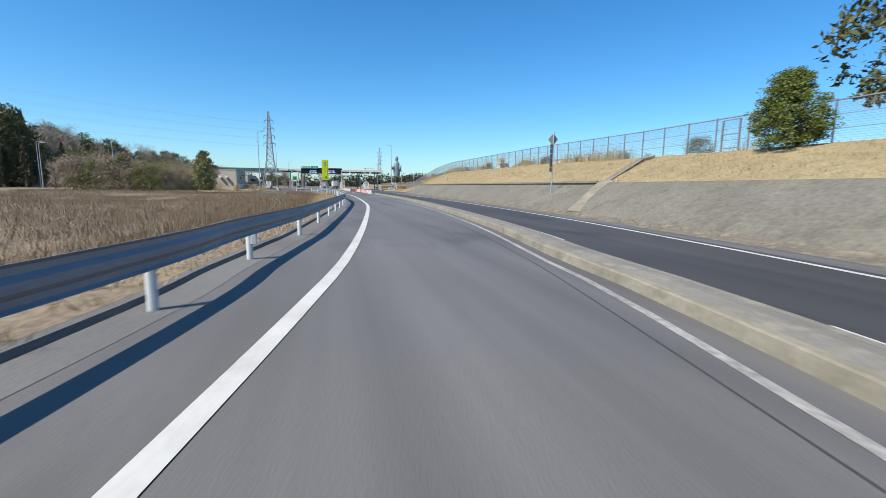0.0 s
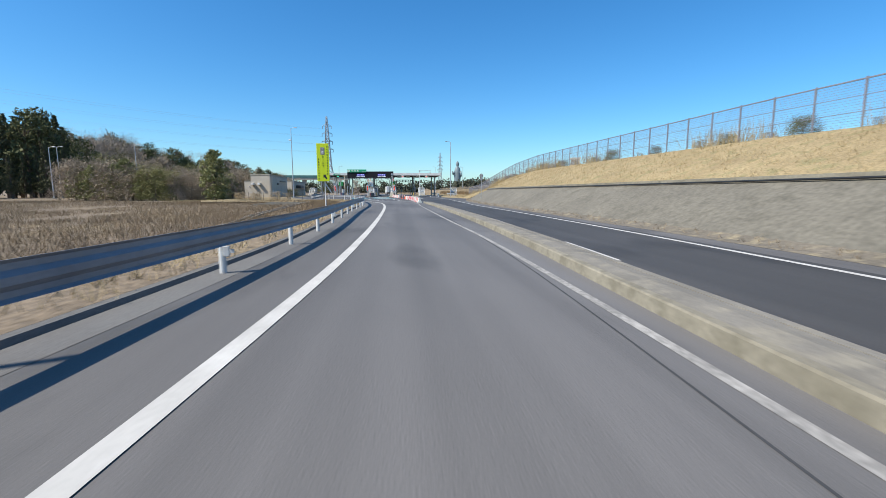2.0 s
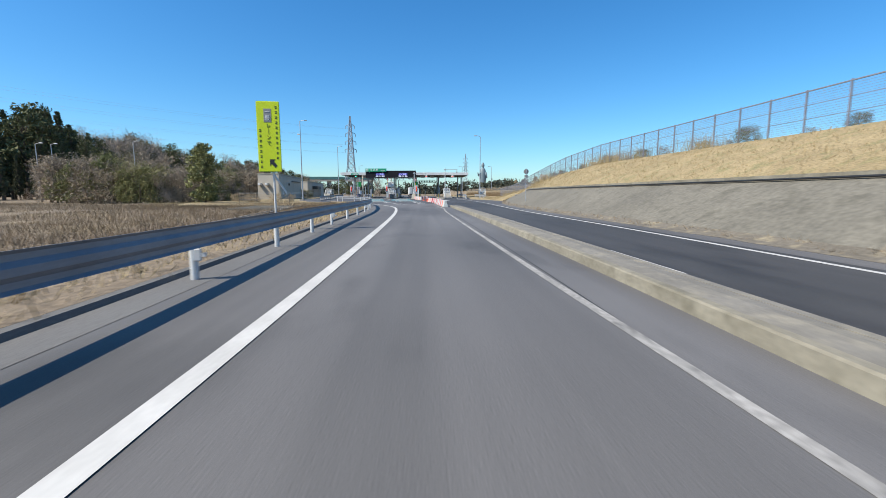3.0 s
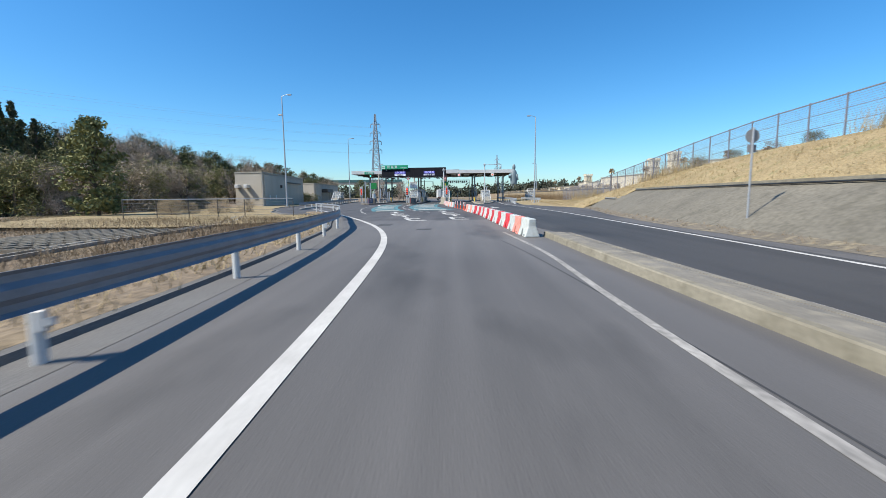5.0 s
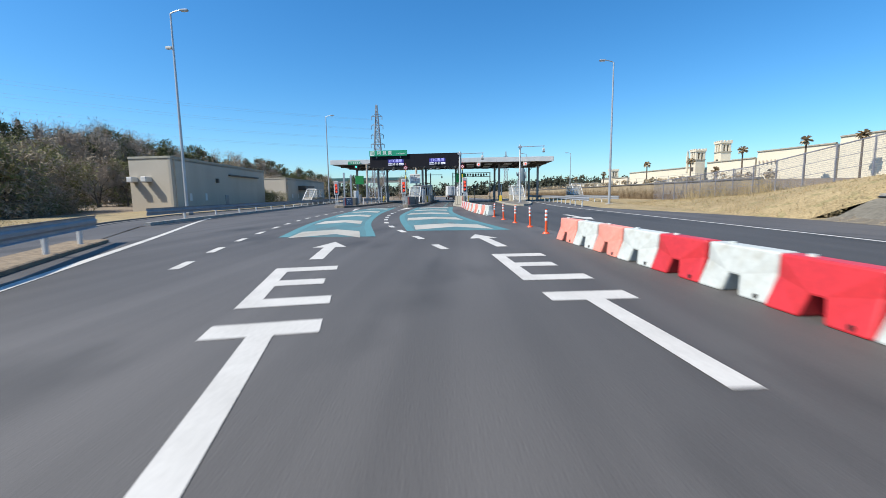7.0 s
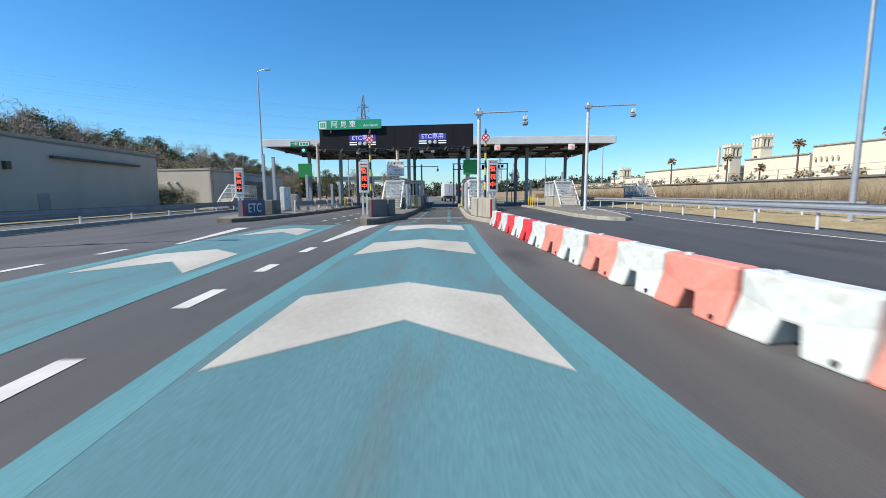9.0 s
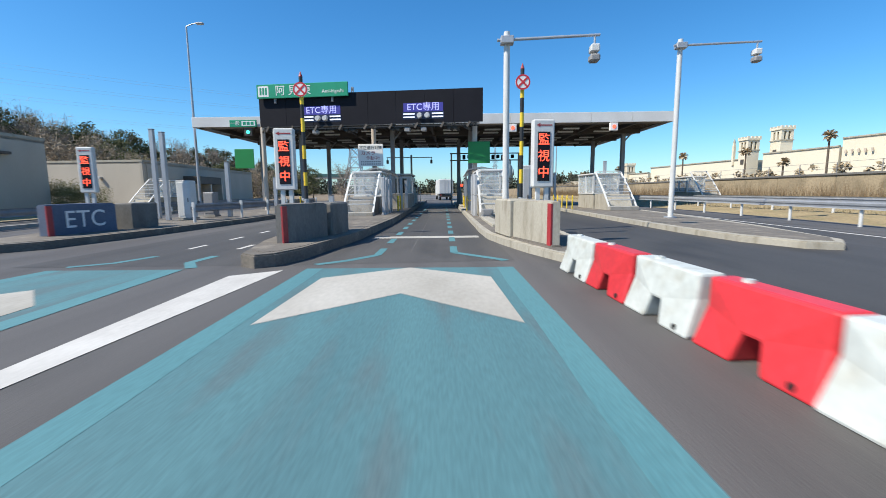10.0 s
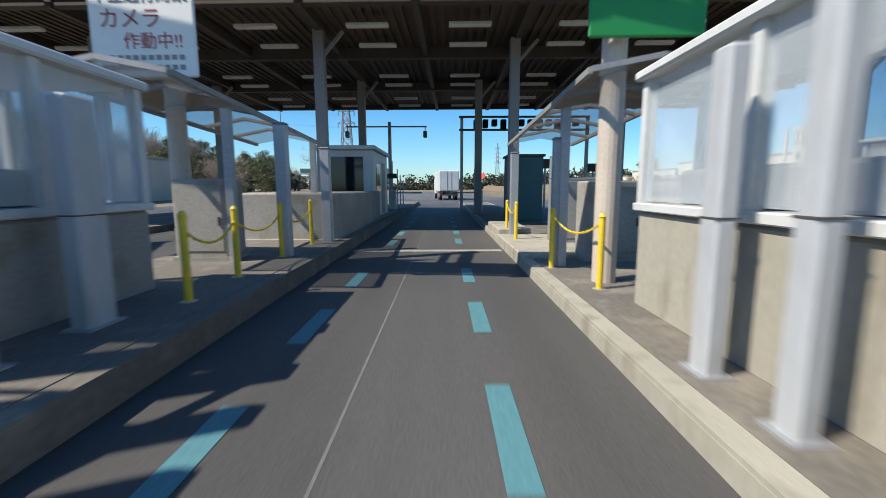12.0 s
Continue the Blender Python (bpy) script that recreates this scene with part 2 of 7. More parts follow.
PINK_PLASTIC = surface("faded red plastic", (0.72, 0.27, 0.20), (0.64, 0.21, 0.16), 0.5, coarse=1.5, fine=15, bump=0.08, depth=0.004, speck=0.1, rnd=0.1)
WHITE_PLASTIC = surface("white plastic", (0.55, 0.575, 0.54), (0.46, 0.48, 0.45), 0.5, coarse=1.2, fine=12, bump=0.08, depth=0.004, speck=0.08, rnd=0.06, third=(0.44, 0.44, 0.39))
ORANGE = surface("orange plastic", (0.80, 0.10, 0.02), (0.70, 0.08, 0.02), 0.45, coarse=2, fine=15, bump=0.05, depth=0.002, speck=0.08)
YELLOW_PAINT = surface("yellow painted steel", (0.78, 0.55, 0.03), (0.66, 0.46, 0.03), 0.5, coarse=2, fine=20, bump=0.06, depth=0.002, speck=0.1)
BLACK_PAINT = surface("black paint", (0.015, 0.015, 0.015), (0.022, 0.022, 0.022), 0.5, coarse=2, fine=20, bump=0.05, depth=0.002)
SIGN_GREEN = surface("green sign sheeting", (0.008, 0.28, 0.15), (0.008, 0.25, 0.13), 0.45, coarse=1.5, fine=40, bump=0.02, depth=0.001)
SIGN_PLAIN_GREEN = surface("plain green sign back", (0.012, 0.22, 0.05), (0.012, 0.19, 0.045), 0.5, coarse=1.5, fine=40, bump=0.02, depth=0.001)
SIGN_YELLOW = surface("fluorescent yellow sign", (0.62, 0.72, 0.01), (0.56, 0.66, 0.01), 0.45, coarse=1.5, fine=40, bump=0.02, depth=0.001)
SIGN_WHITE = surface("white sign sheeting", (0.80, 0.79, 0.76), (0.74, 0.73, 0.70), 0.5, coarse=1.5, fine=40, bump=0.02, depth=0.001)
RED_PAINT = surface("red paint", (0.36, 0.03, 0.035), (0.27, 0.028, 0.032), 0.5, coarse=2, fine=25, bump=0.05, depth=0.002, speck=0.12)
SIGN_RED = surface("red sign ring", (0.60, 0.03, 0.04), (0.52, 0.03, 0.04), 0.5, coarse=2, fine=40, bump=0.0)
DARK_GLASS = surface("dark window glass", (0.012, 0.014, 0.016), (0.018, 0.02, 0.022), 0.08, coarse=1.0, fine=5, bump=0.0)
CLEAR = pane("clear acrylic sheet", (0.36, 0.36, 0.34), 0.15, 0.18)
DISPLAY_BLUE = glow("violet-blue display panel", (0.04, 0.036, 0.24), 0.18)
NAVY = surface("dark navy lamp panel", (0.012, 0.016, 0.045), (0.016, 0.02, 0.055), 0.4, coarse=2, fine=30, bump=0.0)
GLASS = pane("booth window glass", (0.7, 0.78, 0.82), 0.05, 0.25)
VISOR = pane("smoked polycarbonate", (0.34, 0.31, 0.27), 0.3, 0.55)
LED_RED = glow("red light characters", (1.0, 0.10, 0.05), 1.3)
LED_BLUE = glow("blue-white light characters", (0.46, 0.46, 0.95), 0.42)
LED_WHITE = glow("white light bar", (0.8, 0.82, 0.95), 0.5)
LED_GREEN = glow("green signal light", (0.05, 0.9, 0.55), 1.5)
TUBE = surface("lamp diffuser", (0.70, 0.70, 0.66), (0.62, 0.62, 0.58), 0.5, coarse=2, fine=20, bump=0.0)
BARK = surface("bark", (0.13, 0.10, 0.075), (0.09, 0.07, 0.05), 0.95, coarse=2, fine=14, bump=0.5, depth=0.02, speck=0.2)
TWIG = surface("bare twigs", (0.38, 0.31, 0.25), (0.28, 0.23, 0.18), 0.95, coarse=1, fine=12, bump=0.0)
LEAF_OLIVE = leafy("olive green leaves", (0.12, 0.127, 0.05), (0.31, 0.30, 0.125))
LEAF_OLIVE_DEEP = leafy("deep olive leaves", (0.095, 0.098, 0.036), (0.24, 0.22, 0.085))
LEAF_DARK = leafy("dark evergreen leaves", (0.055, 0.064, 0.028), (0.16, 0.16, 0.068))
LEAF_MID = leafy("green leaves", (0.055, 0.085, 0.018), (0.165, 0.185, 0.045))
LEAF_CEDAR = leafy("cedar needles", (0.050, 0.058, 0.031), (0.145, 0.136, 0.068))
LEAF_THICKET = leafy("brown winter thicket", (0.19, 0.15, 0.105), (0.40, 0.32, 0.225))
LEAF_DRY = leafy("dry brown scrub", (0.25, 0.195, 0.127), (0.50, 0.395, 0.252))
BLADE_DRY = leafy("dry grass blades", (0.26, 0.198, 0.105), (0.44, 0.345, 0.19))
BLADE_BROWN = leafy("brown reed blades", (0.14, 0.10, 0.062), (0.30, 0.22, 0.132))
BRONZE = surface("bronze green statue", (0.20, 0.25, 0.27), (0.16, 0.20, 0.22), 0.6, 0.2, coarse=0.05, fine=0.6, bump=0.1, depth=0.2)
PYLON = surface("pylon steel", (0.30, 0.32, 0.35), (0.25, 0.27, 0.30), 0.6, 0.2, coarse=0.5, fine=5, bump=0.0)
BARRIER_GREEN = surface("green noise barrier", (0.05, 0.14, 0.14), (0.04, 0.11, 0.11), 0.6, coarse=0.2, fine=4, bump=0.0)
SENSOR_GREY = surface("pale grey painted housing", (0.44, 0.445, 0.45), (0.385, 0.39, 0.395), 0.5, coarse=1.0, fine=20, bump=0.05, depth=0.002, speck=0.06, stretch=(1, 1, 0.3), third=(0.33, 0.325, 0.31))
WIRE = surface("fence wire", (0.27, 0.27, 0.30), (0.21, 0.21, 0.235), 0.6, 0.3, coarse=2, fine=20, bump=0.0)


# ---- building helpers ----
def thing(name, label="", category="", group="", kind="", at=(0, 0, 0), turn=0.0):
    ob = new(name)
    ob.empty_display_size = 0.2
    ob.matrix_basis = pose(*at, 0, 0, turn)
    return tagged(ob, label, category, group, kind)


def mesh_of(name, bm, material, smooth=False):
    me = bpy.data.meshes.new(name)
    bmesh.ops.recalc_face_normals(bm, faces=bm.faces[:])
    bm.to_mesh(me)
    bm.free()
    if material:
        me.materials.append(material)
    if smooth:
        for f in me.polygons:
            f.use_smooth = True
    return me


def part(name, bm, material, parent=None, label="", smooth=False):
    ob = new(name, mesh_of(name, bm, material, smooth))
    if parent:
        ob.parent = parent
    return tagged(ob, label)


def share(ob, m, parent=None):
    """Another object on the same mesh."""
    o = new(ob.name.split(".")[0], ob.data)
    o.matrix_basis = m
    if parent:
        o.parent = parent
    if "label" in ob:
        o["label"] = ob["label"]
    return o


def box(bm, x0, x1, y0, y1, z0, z1, bevel=0.0):
    g = bmesh.ops.create_cube(bm, size=1.0, matrix=Matrix.LocRotScale(
        ((x0 + x1) / 2, (y0 + y1) / 2, (z0 + z1) / 2), None, (abs(x1 - x0), abs(y1 - y0), abs(z1 - z0))))
    if bevel:
        edges = {e for v in g["verts"] for e in v.link_edges}
        bmesh.ops.bevel(bm, geom=list(edges), offset=bevel, segments=1, affect="EDGES")
    return bm


def slab(x0, x1, y0, y1, z0, z1, bevel=0.0):
    return box(bmesh.new(), x0, x1, y0, y1, z0, z1, bevel)


def rod(bm, a, b, r, r2=None, seg=10, caps=True):
    """A round bar from a to b."""
    a, b = Vector(a), Vector(b)
    d = b - a
    m = Matrix.Translation((a + b) / 2) @ d.to_track_quat("Z", "Y").to_matrix().to_4x4()
    bmesh.ops.create_cone(bm, cap_ends=caps, segments=seg, radius1=r, radius2=r if r2 is None else r2, depth=d.length, matrix=m)
    return bm


def pole(a, b, r, r2=None, seg=10):
    return rod(bmesh.new(), a, b, r, r2, seg)


def beam(bm, a, b, w, h):
    """A square bar from a to b, w wide and h high."""
    a, b = Vector(a), Vector(b)
    d = (b - a)
    q = d.to_track_quat("Y", "Z")
    bmesh.ops.create_cube(bm, size=1.0, matrix=Matrix.LocRotScale((a + b) / 2, q, (w, d.length, h)))
    return bm


def smooth_line(pts, step=2.0):
    """A smooth curve through the points, in even steps."""
    p = [Vector((*q, 0)) if len(q) == 2 else Vector(q) for q in pts]
    p = [p[0] * 2 - p[1]] + p + [p[-1] * 2 - p[-2]]
    out = []
    for i in range(1, len(p) - 2):
        n = max(1, int((p[i + 1] - p[i]).length / step))
        for k in range(n):
            t = k / n
            out.append(0.5 * ((2 * p[i]) + (p[i + 1] - p[i - 1]) * t + (2 * p[i - 1] - 5 * p[i] + 4 * p[i + 1] - p[i + 2]) * t * t
                              + (3 * p[i] - p[i - 1] - 3 * p[i + 1] + p[i + 2]) * t ** 3))
    out.append(p[-2])
    return out


def normals(line):
    out = []
    for i in range(len(line)):
        d = line[min(i + 1, len(line) - 1)] - line[max(i - 1, 0)]
        out.append(Vector((d.y, -d.x, 0)).normalized())
    return out


def sweep(bm, line, profile, closed=False):
    """Draw a profile of (sideways to the right, up) along a line."""
    rows = []
    for c, n in zip(line, normals(line)):
        rows.append([bm.verts.new((c.x + n.x * s, c.y + n.y * s, c.z + z)) for s, z in profile])
    k = len(profile)
    for a, b in zip(rows, rows[1:]):
        for i in range(k if closed else k - 1):
            j = (i + 1) % k
            bm.faces.new((a[i], a[j], b[j], b[i]))
    if closed:
        bm.faces.new(rows[0])
        bm.faces.new(rows[-1])
    return bm


def cut_line(line, y0, y1):
    return [p for p in line if y0 <= p.y <= y1]


def prism(bm, outline, z0, z1, bevel=0.0):
    """A plate with that outline."""
    lo = [bm.verts.new((x, y, z0)) for x, y in outline]
    hi = [bm.verts.new((x, y, z1)) for x, y in outline]
    n = len(outline)
    bm.faces.new(lo[::-1])
    top = bm.faces.new(hi)
    for i in range(n):
        bm.faces.new((lo[i], lo[(i + 1) % n], hi[(i + 1) % n], hi[i]))
    if bevel:
        bmesh.ops.bevel(bm, geom=list(top.edges), offset=bevel, segments=2, affect="EDGES")
    return bm


def flat(bm, outline, z):
    bm.faces.new([bm.verts.new((x, y, z)) for x, y in outline])
    return bm


def lettering(name, text, size, material, parent, m, label=""):
    """Characters of the built-in font as a thin mesh, in the x-z plane of m."""
    cu = bpy.data.curves.new(name, "FONT")
    cu.body, cu.size, cu.extrude = text, size, 0.004
    cu.align_x, cu.align_y = "CENTER", "CENTER"
    tmp = new(name, cu)
    dg = bpy.context.evaluated_depsgraph_get()
    me = bpy.data.meshes.new_from_object(tmp.evaluated_get(dg))
    bpy.data.objects.remove(tmp)
    me.materials.clear()
    me.materials.append(material)
    ob = new(name, me)
    ob.parent = parent
    ob.matrix_basis = m @ pose(0, 0, 0, 90, 0, 0)
    return tagged(ob, label)

# ---- ground, roads and slopes ----
LEFT_LINE = smooth_line([(-10, -185), (-6, -165), (-2.8, -147), (-0.5, -135.4), (0.3, -130.5), (1.2, -122), (2.2, -110), (2.5, -102), (2.6, -92),
                         (2.55, -80), (2.3, -71), (1.75, -63.5), (0.6, -57.6), (-1.2, -52), (-3.4, -46.3), (-7.7, -36), (-13.3, -23), (-15.6, -14), (-17.2, 2), (-18.2, 20), (-18.8, 60)], 1.5)
RIGHT_LINE = smooth_line([(-6.4, -185), (-2.4, -165), (0.9, -147), (3.4, -136), (3.9, -132.7), (5.0, -125), (5.8, -115), (6.1, -104), (6.0, -95), (5.9, -84), (5.85, -72), (6.0, -66), (5.7, -60)], 1.5)
MEDIAN = smooth_line([(-5.9, -185), (-1.9, -165), (1.5, -147), (3.7, -136.6), (4.3, -132), (5.2, -126), (6.0, -117), (6.5, -109), (6.78, -104), (7.0, -96), (7.05, -87), (7.0, -76), (6.85, -68), (6.8, -61.8)], 1.5)
FAR_LINE = smooth_line([(-0.5, -185), (3.2, -165), (6.2, -147), (8.3, -137), (9.4, -130), (10.4, -121), (11.1, -108), (11.4, -98), (11.5, -87), (11.45, -72), (11.8, -62), (12.3, -50), (12.6, -38),
                        (12.4, -22), (12.1, -8), (12.9, 5), (13.6, 15), (14.3, 40), (14.5, 70)], 1.5)
TOE = smooth_line([(1.3, -185), (5.0, -165), (8.0, -147), (10.1, -137), (11.1, -130), (12.1, -121), (12.9, -108), (13.1, -98), (13.2, -87), (13.2, -72), (13.6, -60), (14.6, -50), (16.2, -41), (17.4, -34.5), (18.0, -30.8)], 1.5)
RAIL = smooth_line([(-11.8, -185), (-7.8, -165), (-4.6, -147), (-2.2, -135.8), (-1.75, -132.4), (-1.3, -129.4), (-0.9, -126.4), (0.0, -116), (0.7, -106), (0.8, -99), (0.65, -92), (0.45, -84), (0.35, -74), (-0.1, -66.4),
                    (-0.5, -62.8), (-1.1, -58), (-2.0, -54.3), (-3.6, -48.2), (-5.6, -43)], 0.5)


def crest(y):
    """Height of the bank's crest along the road."""
    return float(np.interp(y, [-185, -130, -112, -95, -60, -50, -44, -39, -34, -28, -20, -5], [3.5, 3.55, 3.65, 3.95, 4.1, 3.75, 3.3, 2.85, 2.4, 1.85, 1.0, 0.35]))


# the ground: one sheet, finer near the road
def ground_height(x, y):
    z = -0.12
    edge = float(np.interp(y, [-185, -150, -135, -104, -70, -50, -40, -22, 20, 90], [-13, -6.5, -3.2, -0.6, -1.2, -5.5, -11, -17.8, -21, -22]))
    if x < edge:
        d = edge - x
        z -= 0.5 * min(1.0, d / 5.0) * float(np.interp(y, [-84, -62], [1, 0.0]))
        z += 0.25 * noise.noise((x * 0.05, y * 0.05, 0.3)) * min(1, d / 10)
    if x > 21.5 and y < 0:
        z = max(z, (crest(y) - 0.1) * min(1.0, (x - 21.4) / 0.4))
    if x > 27 and y > -20:
        z = max(z, 2.3 * min(1.0, (y + 20) / 12))
    far = max(0.0, math.hypot(x, y) - 260.0)
    z += min(14.0, far * 0.02) * (0.5 + 0.5 * noise.noise((x * 0.003, y * 0.003, 4.0)))
    return z


def axis(lo, hi, near_lo, near_hi, step):
    a = list(np.arange(near_lo, near_hi, step))
    d, s = near_hi, step
    while d < hi:
        a.append(d)
        s *= 1.22
        d += s
    d, s = near_lo, step
    while d > lo:
        s *= 1.22
        d -= s
        a.insert(0, d)
    return a


xs, ys = axis(-2500, 2500, -60, 40, 1.0), axis(-2500, 3500, -190, 60, 2.0)
verts = [(x, y, ground_height(x, y)) for y in ys for x in xs]
nx = len(xs)
faces = [(j * nx + i, j * nx + i + 1, (j + 1) * nx + i + 1, (j + 1) * nx + i) for j in range(len(ys) - 1) for i in range(nx - 1)]
me = bpy.data.meshes.new("ground")
me.from_pydata(verts, [], faces)
me.materials.append(FIELD)
ground = tagged(new("ground", me), "brown winter field with dry grass beside the road", "ground", kind="structure")

# asphalt
left_edge = [(p.x - 0.15, p.y) for p in RAIL] + [(-8.3, -38), (-12.7, -29.6), (-13.9, -22), (-15.0, -12), (-15.9, -4), (-17.3, 6), (-18.9, 18), (-21.1, 40), (-22.3, 60)]
right_edge = [(p.x + 0.05, p.y) for p in TOE[:-1]] + [(17.4, -30), (15.7, -20), (14.3, -12), (15.0, -4), (16.1, 5), (16.8, 15), (16.9, 40), (16.5, 60)]
for y0, y1, material, label in ((-185, -51.5, ASPHALT, "grey worn asphalt ramp roadway"), (-51.5, 60.5, ASPHALT_PLAZA, "darker grey asphalt of the toll plaza")):
    bm = bmesh.new()
    ly = np.linspace(y0, y1, 90)
    lx = np.interp(ly, [p[1] for p in left_edge], [p[0] for p in left_edge])
    rx = np.interp(ly, [p[1] for p in right_edge], [p[0] for p in right_edge])
    rows = [[bm.verts.new((a + (b - a) * k / 8, y, 0.0)) for k in range(9)] for a, b, y in zip(lx, rx, ly)]
    for a, b in zip(rows, rows[1:]):
        for k in range(8):
            bm.faces.new((a[k], a[k + 1], b[k + 1], b[k]))
    tagged(part("road", bm, material), label, "road", kind="structure")

bm = bmesh.new()
flat(bm, [(-10, 60), (10, 60), (6, 110), (-4, 170), (-30, 230), (-40, 226), (-16, 165), (-12, 110)], 0.02)
tagged(part("road", bm, ASPHALT), "asphalt road leading away beyond the toll gate", "road", kind="structure")

# shoulder: paler strip along the left edge, low asphalt kerb under the rail
shoulder = cut_line(RAIL, -185, -43)
bm = sweep(bmesh.new(), shoulder, [(-0.27, 0.004), (0.26, 0.004)])
tagged(part("shoulder", bm, ASPHALT_OLD), "worn pale asphalt shoulder below the guard rail", "road", kind="structure")
bm = sweep(bmesh.new(), shoulder, [(-0.46, -0.2), (-0.46, 0.07), (-0.42, 0.08), (-0.32, 0.07), (-0.28, 0.0)])
tagged(part("kerb", bm, ASPHALT_OLD), "low asphalt kerb along the road edge", "kerb", kind="structure")
bm = sweep(bmesh.new(), shoulder, [(-3.2, -0.30), (-1.6, 0.06), (-0.7, 0.10), (-0.45, 0.075)])
tagged(part("verge", bm, FIELD), "withered brown grass verge behind the guard rail", "ground", kind="structure")

# raised median between the two roadways
median = thing("median", "low raised concrete median with stained kerb faces", "median", kind="structure")
line = MEDIAN
step = 6
for k in range(0, len(line) - 1, step):
    seg = line[k:k + step + 1]
    if len(seg) < 2:
        continue
    bm = sweep(bmesh.new(), seg, [(0.0, -0.05), (0.03, 0.15), (0.05, 0.17), (0.16, 0.17), (0.18, 0.15), (0.18, -0.05)], closed=True)
    bmesh.ops.translate(bm, verts=bm.verts[:], vec=(0, 0.006 * (k % 3), 0))
    part("kerbstone", bm, KERB, median)
part("top", sweep(bmesh.new(), line, [(0.16, 0.13), (0.55, 0.15), (0.84, 0.11)]), MORTAR, median, "dirty grey mortar top")
part("back_kerb", sweep(bmesh.new(), line, [(0.82, -0.05), (0.82, 0.12), (0.94, 0.12), (0.98, 0.10), (1.0, -0.05)], closed=True), MORTAR, median)

# shotcrete slope, ledge, grass bank
def slope_profile(p):
    return 1.78 if p.y < -36.5 else 1.0


bm = bmesh.new()
rows = []
for p, n in zip(TOE, normals(TOE)):
    top = slope_profile(p)
    run = 3.2 * top / 1.78
    w = 0.06 * noise.noise((p.y * 0.4, 0, 0))
    rows.append([bm.verts.new((p.x + n.x * s, p.y + n.y * s, z)) for s, z in ((-0.05, -0.1), (0.0, 0.10 + w), (run * 0.34, 0.14 + (top - 0.14) * 0.36 + w),
                                                                         (run * 0.68, 0.14 + (top - 0.14) * 0.70 - w), (run, top))])
for a, b in zip(rows, rows[1:]):
    for i in range(4):
        bm.faces.new((a[i], a[i + 1], b[i + 1], b[i]))
bm.faces.new(rows[-1])
tagged(part("concrete_slope", bm, SHOTCRETE), "weathered sprayed-concrete embankment slope with dark streaks", "slope", kind="structure")

ledge = [p + n * 3.2 + Vector((0, 0, 1.78)) for p, n in zip(TOE, normals(TOE)) if -117.6 < p.y < -36.9]
bm = sweep(bmesh.new(), ledge, [(0.02, -0.2), (-0.24, -0.02), (-0.24, 0.09), (-0.10, 0.09), (-0.08, -0.12), (0.30, -0.12), (0.32, 0.12), (0.42, 0.12), (0.42, -0.2)], closed=True)
tagged(part("drain_ledge", bm, KERB), "concrete drain channel along the slope's shoulder", "drain", kind="structure")
ledge2 = [p + n * 1.8 + Vector((0, 0, 1.0)) for p, n in zip(TOE, normals(TOE)) if p.y > -36.6]
bm = sweep(bmesh.new(), ledge2, [(0.02, -0.2), (-0.22, -0.02), (-0.22, 0.09), (-0.10, 0.09), (-0.08, -0.1), (0.28, -0.1), (0.3, 0.2), (0.42, 0.2), (0.42, -0.2)], closed=True)
tagged(part("drain_ledge", bm, CONCRETE), "concrete drain channel end step on the low wall", "drain", kind="structure")
# drain chute up the slope and the bank
chute = thing("drain_chute", "pale concrete drain chute running up the embankment", "drain", kind="structure")
foot, bend, head = Vector((12.3, -119.4, 0.16)), Vector((15.8, -117.0, 1.86)), Vector((20.4, -114.0, 3.42))
part("apron", beam(bmesh.new(), foot, bend, 0.85, 0.16), KERB, chute)
part("channel", beam(bmesh.new(), bend, head, 0.40, 0.06), MORTAR, chute, "dirty channel floor")
for off in (-0.22, 0.22):
    q = Vector((-0.13, 0.98, 0)) * off
    part("side_wall", beam(bmesh.new(), bend + q + Vector((0, 0, 0.03)), head + q + Vector((0, 0, 0.03)), 0.06, 0.10), KERB, chute)
part("outlet", beam(bmesh.new(), head, head + Vector((0.9, 0.1, 0.22)), 0.5, 0.14), KERB, chute)


# black tube added to draw the shadow line under the ledge's lip
pipe = [p + n * 2.90 + Vector((0, 0, 1.72)) for p, n in zip(TOE, normals(TOE)) if -117.6 < p.y < -36.9]
tube = [(0.04 * math.cos(k * 1.0472), 0.04 * math.sin(k * 1.0472)) for k in range(6)]
tagged(part("ledge_shade_line", sweep(bmesh.new(), pipe, tube, closed=True), BLACK_PAINT), "black tube drawn as the shadow line under the slope's ledge", "pipe")
# the same added shadow line below the low end's lip
pipe = [p + n * 1.56 + Vector((0, 0, 0.95)) for p, n in zip(TOE, normals(TOE)) if p.y > -36.6]
tagged(part("ledge_shade_line", sweep(bmesh.new(), pipe, tube, closed=True), BLACK_PAINT), "black tube drawn as the shadow line under the low ledge", "pipe")


# dirt and leaf litter along the foot of the slope
bm = bmesh.new()
rows = []
for p, n in zip(TOE, normals(TOE)):
    w = 0.62 + 0.16 * noise.noise((p.y * 0.25, 2.0, 0)) + 0.12 * noise.noise((p.y * 1.1, 5.0, 0))
    rows.append([bm.verts.new((p.x + n.x * s, p.y + n.y * s, z)) for s, z in ((-w, 0.005), (-w * 0.45, 0.05), (0.06, 0.16))])
for a, b in zip(rows, rows[1:]):
    for i in range(2):
        bm.faces.new((a[i], a[i + 1], b[i + 1], b[i]))
tagged(part("dirt_strip", bm, DIRT), "narrow strip of dirt and dead leaves at the slope's foot", "ground", kind="structure")


